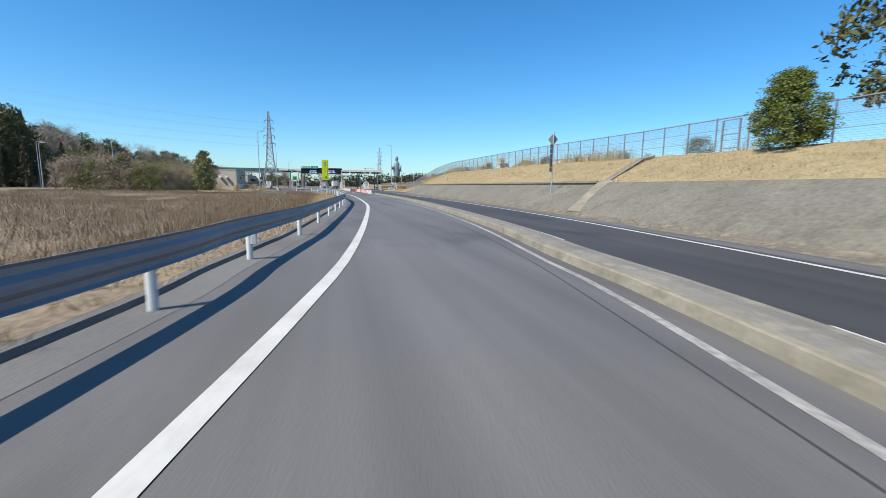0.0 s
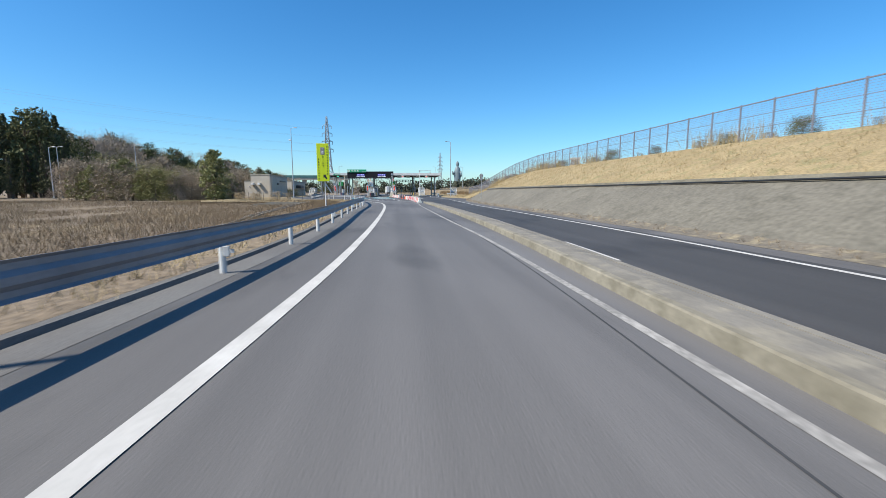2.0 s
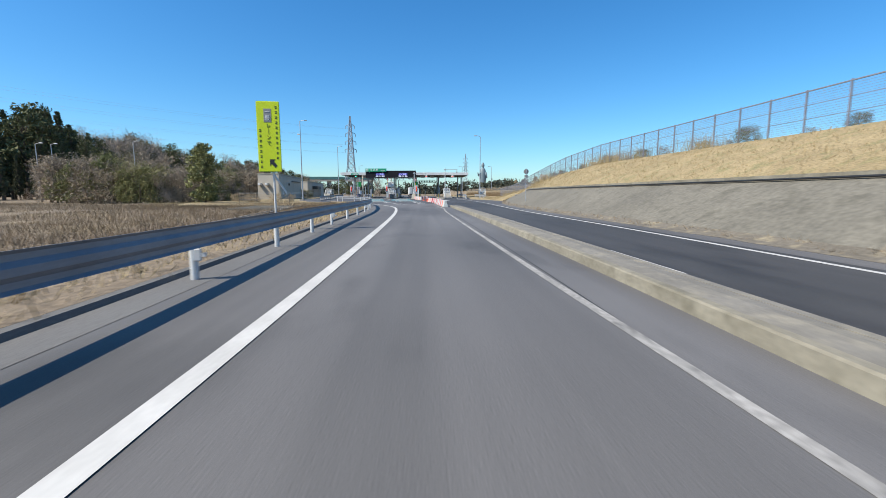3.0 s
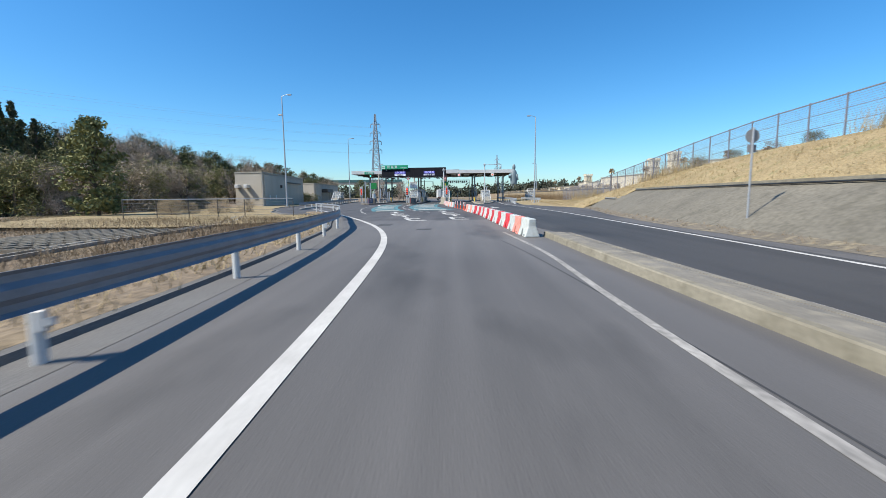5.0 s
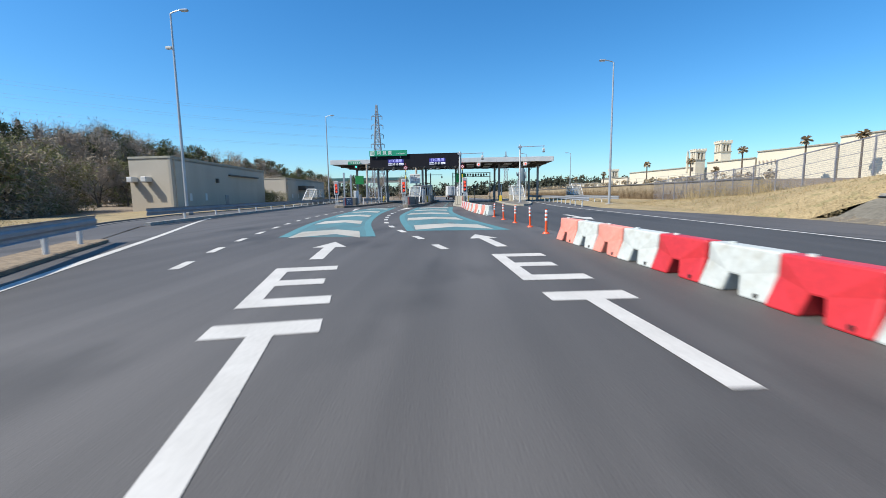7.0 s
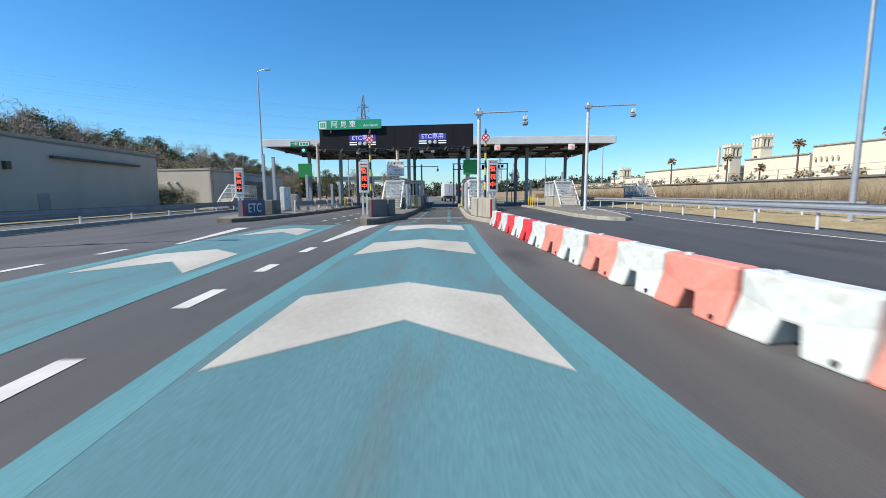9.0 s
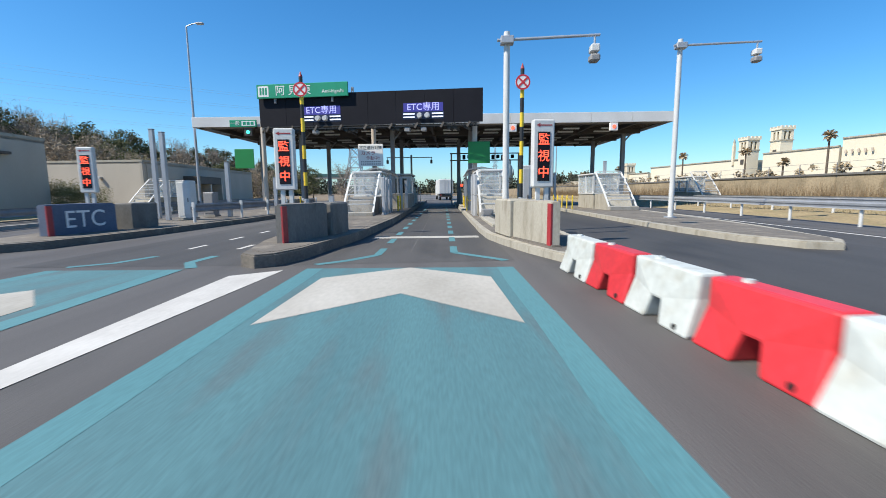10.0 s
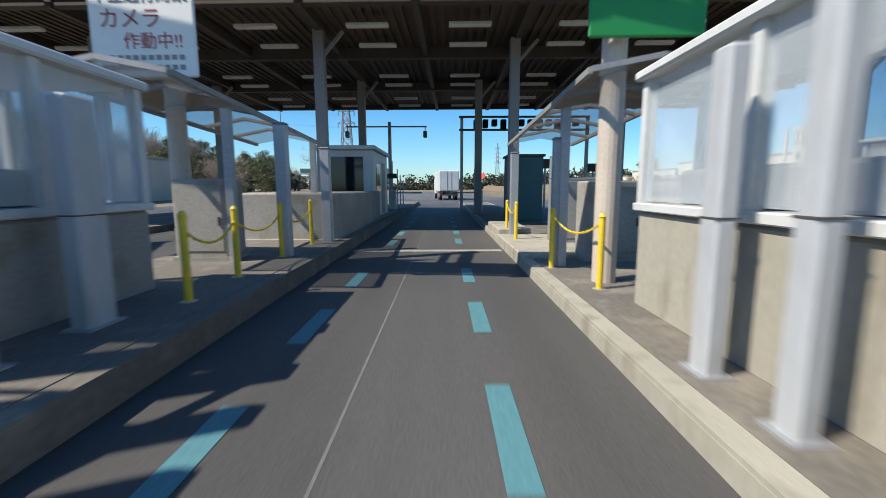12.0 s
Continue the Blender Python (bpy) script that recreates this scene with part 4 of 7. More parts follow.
def barrier_row(line, first_white, faded):
    acc, k, last = 0.62, 0, line[0]
    for p, n in zip(line, normals(line)):
        acc += (p - last).length
        last = p
        if acc >= 1.245:
            acc -= 1.245
            white = (k % 2 == 0) == first_white
            mat = WHITE_PLASTIC if white else (PINK_PLASTIC if k in faded else RED_PLASTIC)
            lab = "white plastic water-filled road barrier" if white else ("sun-faded pink plastic road barrier" if k in faded else "red plastic water-filled road barrier")
            barrier(p.x + random.uniform(-0.03, 0.03), p.y, math.degrees(math.atan2(n.y, n.x)) + random.uniform(-2, 2), mat, lab)
            k += 1


barrier_row(smooth_line([(6.35, -62.2), (6.2, -56), (6.05, -50), (5.85, -44), (5.2, -37.2)], 0.04), True, (1, 17, 19))
barrier_row(smooth_line([(4.2, -23.8), (3.65, -19.5), (3.25, -14.5), (2.95, -9.5), (2.74, -5.0)], 0.04), True, (1, 3, 5, 7))

cone = thing("delineator_post", "orange flexible delineator post with white bands", "post", "orange delineators")
part("base", rod(bmesh.new(), (0, 0, 0), (0, 0, 0.05), 0.12, 0.09, 14), ORANGE, cone)
part("tube", pole((0, 0, 0.04), (0, 0, 0.78), 0.042, 0.036, 12), ORANGE, cone)
for z in (0.42, 0.56, 0.68):
    part("band", pole((0, 0, z), (0, 0, z + 0.075), 0.045, 0.044, 12), SIGN_WHITE, cone, "white reflective band")
spots = [(5.05, -35.6), (5.0, -32.8), (4.75, -30.3), (4.5, -27.8), (4.25, -25.2)]
cone.matrix_basis = pose(*spots[0], 0)
for x, y in spots[1:]:
    copy_thing(cone, pose(x, y, 0, random.uniform(-2, 2), random.uniform(-2, 2), 0))

# ---- toll islands ----
def island(outline, label, h=0.17, kerb=None):
    ob = thing("toll_island", label, "traffic island", "toll islands", "structure")
    part("kerb", prism(bmesh.new(), outline, -0.05, h, 0.03), kerb or CONCRETE_PALE, ob)
    cx, cy = sum(p[0] for p in outline) / len(outline), sum(p[1] for p in outline) / len(outline)
    part("paving", prism(bmesh.new(), [(cx + (x - cx) * 0.84, y - (0.25 if y > cy else -0.35)) for x, y in outline], h - 0.02, h + 0.006), PAVING, ob, "dirty brown-grey paving")
    return ob


island([(1.68, 46), (1.68, 1.6), (1.75, -0.4), (2.0, -1.8), (2.35, -3.3), (2.75, -4.5), (3.1, -4.9), (3.5, -4.6), (3.8, -3.2), (4.0, 0), (4.05, 46)], "long concrete toll island with rounded nose")
# left islands reuse the dark paving as kerb, imitating their shaded kerb faces
island([(-1.75, 46), (-1.65, 6), (-1.85, 0.0), (-2.12, -2.2), (-2.34, -4.0), (-2.6, -4.75), (-2.9, -4.95), (-3.25, -4.7), (-3.7, -2.5), (-4.15, 1.5), (-4.35, 46)][::-1], "long dark stained toll island with rounded nose and shade-dark kerb", 0.25, PAVING)
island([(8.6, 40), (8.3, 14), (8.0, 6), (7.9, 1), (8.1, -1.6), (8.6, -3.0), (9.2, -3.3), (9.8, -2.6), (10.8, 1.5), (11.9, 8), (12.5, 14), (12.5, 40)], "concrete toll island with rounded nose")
island([(-8.6, 46), (-8.6, 8), (-9.1, 1.0), (-9.5, -1.9), (-10.1, -2.7), (-10.9, -2.6), (-11.6, -1.0), (-13.0, 4.5), (-13.4, 46)][::-1], "concrete toll island with shade-dark kerb beside the general lane", 0.20, PAVING)

# ---- canopy ----
SKEW, GANTRY_TURN = -1.2, -6.5


canopy = thing("toll_canopy", "wide flat toll gate canopy with white fascia and brown soffit", "canopy", at=(0, 20.2, 0.76), turn=SKEW)
X0, X1, D = -18.1, 17.2, 16.5
part("deck", slab(X0 + 0.25, X1 - 0.25, 0.25, D - 0.25, 5.75, 6.05), SOFFIT, canopy)
bm = bmesh.new()
for k in range(int((X1 - X0) / 0.3)):
    x = X0 + 0.3 + k * 0.3
    box(bm, x, x + 0.15, 0.3, D - 0.3, 5.69, 5.752)
part("soffit_ribs", bm, SOFFIT, canopy)
for k in range(12):
    xa, xb = X0 + (X1 - X0) * k / 12, X0 + (X1 - X0) * (k + 1) / 12
    part("fascia_panel", slab(xa + 0.006, xb - 0.006, -0.05, 0.06, 5.5, 6.22, 0.01), FASCIA, canopy)
    part("fascia_panel", slab(xa + 0.006, xb - 0.006, D - 0.06, D + 0.05, 5.5, 6.22, 0.01), FASCIA, canopy)
for k in range(6):
    ya, yb = D * k / 6, D * (k + 1) / 6
    part("fascia_panel", slab(X0 - 0.05, X0 + 0.06, ya + 0.006, yb - 0.006, 5.5, 6.22, 0.01), FASCIA, canopy)
    part("fascia_panel", slab(X1 - 0.06, X1 + 0.05, ya + 0.006, yb - 0.006, 5.5, 6.22, 0.01), FASCIA, canopy)
for y in (0.45, 5.0, 10.3, 16.0):
    part("girder", slab(X0 + 0.3, X1 - 0.3, y - 0.12, y + 0.12, 5.30 if 1 < y < 15 else 5.42, 5.70), DARK_STEEL, canopy)
for x in (-16.8, -13.5, -10.2, -6.9, -3.5, -0.4, 2.7, 5.7, 8.75, 11.7, 14.6):
    part("rafter", slab(x - 0.09, x + 0.09, 0.3, D - 0.3, 5.38, 5.692), DARK_STEEL, canopy)
tube = None
for x in (-12.2, -8.6, -5.2, -1.9, 1.1, 4.3, 7.2, 10.3, 13.2):
    for y in (1.6, 3.4, 7.4, 9.0, 12.0, 14.0):
        if tube is None:
            bm = slab(-0.62, 0.62, -0.11, 0.11, 5.25, 5.36, 0.02)
            tube = part("lamp_fitting", bm, TUBE, canopy, "off-white fluorescent lamp fitting")
            tube.matrix_basis = pose(x, y, 0)
        else:
            share(tube, pose(x, y, 0), canopy)
col = None
for x, y in ((-14.9, 25.2), (-10.9, 23.2), (-10.5, 30.0), (-3.5, 22.6), (-3.4, 29.0), (2.7, 23.4), (1.95, 29.0), (9.1, 23.4), (8.9, 30.0), (15.7, 25.0), (15.2, 31.0)):
    ob = thing("canopy_column", "dark grey steel canopy column", "column", "canopy columns", at=(x, y, 0))
    part("shaft", slab(-0.16, 0.16, -0.16, 0.16, 0.0, 6.2, 0.015), GREY_STEEL, ob)
    part("base_plate", slab(-0.26, 0.26, -0.26, 0.26, 0.0, 0.21, 0.01), GREY_STEEL, ob)
    bm = bmesh.new()
    beam(bm, (0.1, 0, 5.43), (0.75, 0, 6.16), 0.1, 0.1)
    part("bracket", bm, GREY_STEEL, ob)

# ---- gantry board over the lanes ----
gantry = thing("sign_gantry", "black overhead sign board carrying lane displays on steel posts", "sign", at=(0, 13.1, -0.1), turn=GANTRY_TURN)
for k in range(8):
    xa = -10.5 + 13.3 * k / 8
    part("board_panel", slab(xa + 0.004, xa + 13.3 / 8 - 0.004, -0.12, 0.12, 5.4, 7.22, 0.006), BLACKBOARD, gantry)
for x, y in ((-12.0, 2.9), (-4.1, 1.9), (2.3, 0.95)):
    part("post", pole((x, y, 0.0), (x, y, 6.2), 0.145, seg=18), POST_BEIGE, gantry, "beige round gantry post")
    part("outrigger", beam(bmesh.new(), (x, y, 6.05), (max(-10.3, x), 0.1, 6.05), 0.14, 0.2), DARK_STEEL, gantry)
    part("outrigger", beam(bmesh.new(), (x, y, 5.5), (max(-10.3, x), 0.1, 5.5), 0.10, 0.12), DARK_STEEL, gantry)
for yy, z in ((-0.16, 5.22), (0.32, 5.22), (0.32, 5.36), (-0.16, 5.36)):
    part("truss_chord", beam(bmesh.new(), (-10.3, yy, z), (2.6, yy, z), 0.05, 0.05), BLACK_PAINT, gantry)
for k in range(22):
    x = -10.2 + 0.6 * k
    bm = bmesh.new()
    beam(bm, (x, -0.16, 5.22), (x, 0.32, 5.22), 0.035, 0.035)
    beam(bm, (x, -0.16, 5.22), (x, -0.16, 5.38), 0.035, 0.035)
    part("truss_web", bm, BLACK_PAINT, gantry)
for x in (-9.3, -8.3, -7.9, -5.2, -4.8, -2.4, -2.1, 0.9, 1.25, 1.9):
    bm = bmesh.new()
    prism(bm, [(x - 0.16, 0.02), (x + 0.10, 0.02), (x + 0.26, 0.30), (x + 0.10, 0.30)], 5.02, 5.20)
    bmesh.ops.rotate(bm, verts=bm.verts[:], cent=(x, 0.1, 5.2), matrix=Matrix.Rotation(radians(28), 3, "Y"))
    part("floodlight", bm, BLACK_PAINT, gantry, "black floodlight under the board")
for x in (-7.1, -1.55, -0.6):
    part("camera_box", slab(x - 0.16, x + 0.16, -0.15, 0.2, 4.92, 5.16, 0.03), GREY_STEEL, gantry, "grey sensor box under the board")
for k in range(9):
    x = -9.8 + k * 1.5
    bm = bmesh.new()
    beam(bm, (x, 0.3, 5.45), (x - 0.25, -0.15, 5.2), 0.07, 0.07)
    beam(bm, (x - 0.30, -0.15, 5.12), (x - 0.10, -0.2, 5.38), 0.1, 0.12)
    part("bracket", bm, DARK_STEEL, gantry)
for cx in (-6.65, -0.6):
    part("display_panel", slab(cx - 1.15, cx + 1.15, -0.128, -0.121, 6.02, 6.50), DISPLAY_BLUE, gantry, "violet-blue glowing display panel")
    part("lamp_panel", slab(cx - 1.2, cx + 1.2, -0.128, -0.121, 5.60, 6.01), NAVY, gantry)
    lettering("display_text", "ETC専用", 0.50, LED_BLUE, gantry, pose(cx, -0.134, 6.26), "glowing blue-white lane text")
    for s in (-1, 1):
        part("signal_lamp", pole((cx + 0.22 * s, -0.1, 5.80), (cx + 0.22 * s, -0.34, 5.78), 0.17, 0.13, 18), FASCIA, gantry, "round pale signal lamp")
        for z in (5.68, 5.86):
            part("light_bar", slab(cx + s * 0.5, cx + s * 1.15, -0.15, -0.122, z, z + 0.07), LED_WHITE, gantry)
green = thing("name_sign", "green expressway interchange name sign on the gantry", "sign", at=(0, 12.9, 0.32), turn=GANTRY_TURN)
part("plate", slab(-10.5, -4.95, -0.16, -0.06, 6.56, 7.36, 0.02), SIGN_GREEN, green)
for sx in (-9.5, -6.0):
    part("stay", slab(sx, sx + 0.1, -0.06, 0.1, 6.3, 7.2), GREY_STEEL, green)
lettering("station_name", "阿 見 東", 0.62, SIGN_WHITE, green, pose(-8.25, -0.165, 6.95))
lettering("station_name", "Ami-higashi", 0.28, SIGN_WHITE, green, pose(-5.85, -0.165, 6.86))
part("number_plate", slab(-10.4, -9.75, -0.17, -0.158, 6.66, 7.26, 0.01), SIGN_WHITE, green, "white exit number panel")
for k in range(3):
    part("number_bar", slab(-10.3 + 0.17 * k, -10.19 + 0.17 * k, -0.176, -0.168, 6.76, 7.16), SIGN_GREEN, green)

# camera warning sign, plain green sign backs, small general-lane sign
warn = thing("warning_sign", "white enforcement camera warning sign on a gantry post", "sign", at=(-4.02, 15.12, 0.12), turn=SKEW)
part("plate", slab(-0.78, 0.78, -0.06, 0.0, 2.86, 4.22, 0.02), SIGN_WHITE, warn)
lettering("text", "不正通行対策", 0.235, BLACK_PAINT, warn, pose(0, -0.064, 3.98))
lettering("text", "カメラ", 0.31, RED_PAINT, warn, pose(-0.16, -0.064, 3.66))
lettering("text", "作動中!!", 0.25, RED_PAINT, warn, pose(0.16, -0.064, 3.35))
for z in (2.96, 3.10):
    for k in range(11):
        part("small_print", slab(-0.62 + 0.115 * k, -0.54 + 0.115 * k, -0.066, -0.06, z, z + 0.07), GREY_STEEL, warn)
part("bracket", slab(-0.3, 0.3, 0.0, 0.16, 3.5, 3.58), GREY_STEEL, warn)
for x, y, z in ((2.62, 13.5, 3.0), (-12.6, 16.6, 3.0)):
    g = thing("blank_sign", "plain green sign plate fixed to a gantry post", "sign", "green sign plates", at=(x, y, z), turn=SKEW)
    part("plate", slab(-0.64, 0.64, -0.05, 0.0, 0.0, 1.26, 0.02), SIGN_PLAIN_GREEN, g)
    part("clamp", slab(-0.25, 0.25, 0.0, 0.12, 0.5, 0.62), GREY_STEEL, g)
small = thing("lane_sign", "small green general lane sign on the canopy edge", "sign", at=(-14.2, 20.35, 0.70), turn=SKEW)
part("plate", slab(-1.0, 1.0, -0.10, 0.0, 5.52, 6.02, 0.02), SIGN_GREEN, small)
lettering("text", "一般", 0.34, SIGN_WHITE, small, pose(-0.58, -0.104, 5.77))
part("white_panel", slab(-0.1, 0.9, -0.108, -0.1, 5.6, 5.94), SIGN_WHITE, small)
for k in range(3):
    part("panel_bar", slab(0.0 + 0.29 * k, 0.22 + 0.29 * k, -0.112, -0.106, 5.66, 5.88), SIGN_GREEN, small)
for x, y, z, mat, lab in ((-13.9, 20.7, 5.64, LED_GREEN, "green lane signal lamp in a dark box under the canopy"), (5.55, 20.0, 5.66, LED_RED, "red lane signal lamp in a white box under the canopy"),
                          (12.8, 19.85, 5.66, LED_RED, "red lane signal lamp in a white box under the canopy")):
    s = thing("lane_signal", lab, "signal", "lane signals", at=(x, y - 0.25, z))
    part("housing", slab(-0.28, 0.28, -0.12, 0.12, -0.05, 0.5, 0.02), SIGN_WHITE if mat is LED_RED else DARK_STEEL, s)
    part("lens", pole((0, -0.12, 0.22), (0, -0.15, 0.22), 0.13, seg=18), mat, s)
    part("hanger", pole((0, 0, 0.45), (0, 0, 0.55), 0.03), DARK_STEEL, s)

island([(-22.8, 38), (-22.85, 16.6), (-22.5, 16.0), (-21.2, 16.0), (-20.6, 16.7), (-20.5, 38)][::-1], "narrow concrete toll island by the plaza edge")


# ---- concrete blocks at the island noses ----
def crash_block(x, y, turn, w, l, h, red, label, material=None):
    ob = thing("concrete_block", label, "barrier", "island nose blocks", at=(x, y, 0.17), turn=turn)
    part("body", slab(-w / 2, w / 2, -l / 2, l / 2, 0, h, 0.04), material or CONCRETE_PALE, ob)
    if red:
        part("red_edge", slab(-w / 2 + 0.05, w / 2 - 0.05, -l / 2 - 0.012, -l / 2 + 0.05, 0.02, h - 0.03), RED_PAINT, ob, "red painted front edge")
        part("red_edge", slab(red * (w / 2 - 0.03), red * (w / 2 + 0.008), -l / 2 + 0.03, -l / 2 + 0.16, 0.02, h - 0.03), RED_PAINT, ob)
    return ob


def wedge_block(outline, h, red, label, material=None):
    """Crash block with a narrow red nose."""
    ob = thing("concrete_block", label, "barrier", "island nose blocks")
    part("body", prism(bmesh.new(), outline, 0.15, 0.17 + h, 0.03), material or CONCRETE_PALE, ob)
    (xa, ya), (xb, yb) = red
    d = (Vector((xb, yb, 0)) - Vector((xa, ya, 0))).normalized()
    part("red_stripe", beam(bmesh.new(), Vector((xa, ya, 0.16 + h / 2)) - d * 0.01, Vector((xa, ya, 0.16 + h / 2)) + d * 0.15, 0.04, h - 0.06), RED_PAINT, ob, "faded red painted stripe at the nose")
    cx, cy = sum(p[0] for p in outline) / 4, sum(p[1] for p in outline) / 4
    part("footing", prism(bmesh.new(), [(cx + (x - cx) * 1.12, cy + (y - cy) * 1.10) for x, y in outline], 0.12, 0.215, 0.02), PAVING, ob, "dirty concrete footing")
    return ob


wedge_block([(2.26, -1.75), (2.76, -3.6), (2.94, -3.6), (3.2, -1.75)], 0.95, ((2.76, -3.6), (2.26, -1.75)), "pale concrete wedge block with a red stripe at the nose")
crash_block(2.44, -0.98, 8, 0.78, 1.4, 0.97, 0, "square pale concrete block behind the crash block")
# left blocks: shade of the lane-side faces is put into darker concrete
wedge_block([(-2.45, -1.6), (-3.38, -1.6), (-3.14, -3.2), (-3.0, -3.2)], 0.93, ((-3.0, -3.2), (-2.45, -1.6)), "shade-dark concrete wedge block with a red stripe at the nose", CONCRETE_DARK)
crash_block(-2.64, -0.85, -6, 0.75, 1.3, 0.92, 0, "square shade-dark concrete block behind the crash block", CONCRETE_DARK)
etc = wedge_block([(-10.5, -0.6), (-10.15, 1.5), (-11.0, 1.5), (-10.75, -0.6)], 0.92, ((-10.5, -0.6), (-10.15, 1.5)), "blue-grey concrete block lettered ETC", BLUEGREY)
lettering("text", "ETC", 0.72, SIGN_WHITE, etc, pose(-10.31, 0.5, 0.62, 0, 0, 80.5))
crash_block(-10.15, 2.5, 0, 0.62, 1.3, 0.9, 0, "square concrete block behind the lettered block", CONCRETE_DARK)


# ---- character display signs, striped poles, camera poles ----
def led_sign(x, y, turn, lit, label):
    ob = thing("display_sign", label, "sign", "display signs at the lanes", at=(x, y, 0.17), turn=turn)
    part("case", slab(-0.27, 0.27, -0.10, 0.12, 1.26, 2.92, 0.03), WHITE_STEEL, ob)
    part("screen", slab(-0.155, 0.155, -0.112, -0.095, 1.42, 2.62), BLACKBOARD, ob)
    for k, ch in enumerate("監視中"):
        lettering("character", ch, 0.31, LED_RED, ob, pose(0, -0.115, 2.42 - 0.40 * k), "glowing red character")
    bm = flat(bmesh.new(), [(-0.2, 0), (-0.1, 0.05), (-0.1, 0.015), (0.2, 0.015), (0.2, -0.015), (-0.1, -0.015), (-0.1, -0.05)], 0)
    ar = part("arrow", bm, RED_PAINT, ob)
    ar.matrix_basis = pose(0, -0.106, 2.78, 90)
    part("stand", box(slab(-0.16, -0.06, -0.05, 0.05, 0, 1.27), 0.06, 0.16, -0.05, 0.05, 0, 1.27), WHITE_STEEL, ob)
    return ob


led_sign(3.0, -1.55, 6, True, "white upright display sign with glowing red characters")
led_sign(-3.82, -0.5, 4, True, "white upright display sign with glowing red characters")
led_sign(-12.6, 3.6, 8, True, "white upright display sign with glowing red characters")


def striped_pole(x, y, label):
    ob = thing("striped_pole", label, "pole", "striped poles with round signs", at=(x, y, 0.17))
    part("sleeve", pole((0, 0, 0), (0, 0, 1.0), 0.085, 0.075, 12), GALV, ob)
    for k in range(9):
        part("stripe", pole((0, 0, 1.0 + 0.4 * k), (0, 0, 1.4 + 0.4 * k), 0.057, seg=12), YELLOW_PAINT if k % 2 else BLACK_PAINT, ob)
    sign = part("round_sign", pole((0, -0.07, 4.22), (0, -0.10, 4.22), 0.21, seg=28), SIGN_WHITE, ob, "round white sign with red ring and slash")
    bm = bmesh.new()
    for k in range(28):
        a, b = 2 * math.pi * k / 28, 2 * math.pi * (k + 1) / 28
        bm.faces.new([bm.verts.new((r * math.cos(t), -0.104, 4.22 + r * math.sin(t))) for r, t in ((0.165, a), (0.21, a), (0.21, b), (0.165, b))])
    part("ring", bm, SIGN_RED, sign)
    bm = bmesh.new()
    beam(bm, (-0.12, -0.104, 4.34), (0.12, -0.104, 4.10), 0.006, 0.05)
    beam(bm, (0.12, -0.106, 4.34), (-0.12, -0.106, 4.10), 0.006, 0.05)
    part("slash", bm, SIGN_RED, sign)
    part("tip", pole((0, 0, 4.6), (0, 0, 4.75), 0.06, 0.01, 12), RED_PAINT, ob)
    return ob


striped_pole(-3.7, 0.8, "black and yellow striped pole with a round sign")
striped_pole(2.78, 0.2, "black and yellow striped pole with a round sign")


def camera_pole(x, y, h, reach, label, turn=0):
    ob = thing("camera_pole", label, "pole", "camera poles", at=(x, y, 0.17), turn=turn)
    part("shaft", pole((0, 0, 0), (0, 0, h), 0.105, 0.095, 18), WHITE_STEEL, ob)
    part("flange", pole((0, 0, 0), (0, 0, 0.06), 0.24, seg=18), GALV, ob)
    arm = part("arm", pole((-0.3, -0.15, h - 0.28), (reach, -0.15, h - 0.22), 0.045, 0.04, 12), GALV, ob)
    bm = bmesh.new()
    box(bm, -0.2, 0.2, -0.22, 0.1, h - 0.38, h - 0.16, 0.02)
    part("clamp", bm, GALV, ob)
    cam_unit = part("camera_unit", slab(reach - 0.28, reach - 0.02, -0.3, 0.05, h - 0.72, h - 0.50, 0.03), WHITE_STEEL, ob, "hanging white camera housing")
    part("stem", pole((reach - 0.15, -0.15, h - 0.95), (reach - 0.15, -0.15, h - 0.25), 0.03), GALV, cam_unit)
    part("lens_box", slab(reach - 0.30, reach, -0.32, 0.02, h - 1.0, h - 0.78, 0.05), GREY_STEEL, cam_unit)
    return ob


camera_pole(2.5, 1.4, 6.0, 2.75, "white steel pole with a long camera arm", -4)
camera_pole(10.0, 5.6, 7.1, 3.0, "white steel pole with a long camera arm", -4)


# ---- street lamps ----
def street_lamp(x, y, h, turn, label, extra=0):
    ob = thing("street_lamp", label, "street lamp", "plaza lamps", at=(x, y, 0), turn=turn)
    part("base", slab(-0.3, 0.3, -0.3, 0.3, 0, 0.2, 0.03), CONCRETE, ob)
    part("shaft", pole((0, 0, 0.1), (0, 0, h), 0.12, 0.06, 14), GALV, ob)
    bm = bmesh.new()
    for k in range(5):
        a, b = k / 5, (k + 1) / 5
        rod(bm, (0.9 * a, 0, h + 0.22 * math.sin(a * 1.57)), (0.9 * b, 0, h + 0.22 * math.sin(b * 1.57)), 0.04, seg=8)
    part("arm", bm, GALV, ob)
    bm = slab(0.75, 1.35, -0.14, 0.14, h + 0.14, h + 0.27, 0.05)
    head = part("lamp_head", bm, GALV, ob)
    part("glass", slab(0.82, 1.28, -0.1, 0.1, h + 0.11, h + 0.142, 0.01), TUBE, head)
    if extra:
        bm = slab(-0.55, -0.1, -0.12, 0.12, extra - 0.1, extra + 0.1, 0.03)
        part("camera_box", bm, WHITE_STEEL, ob)
    return ob


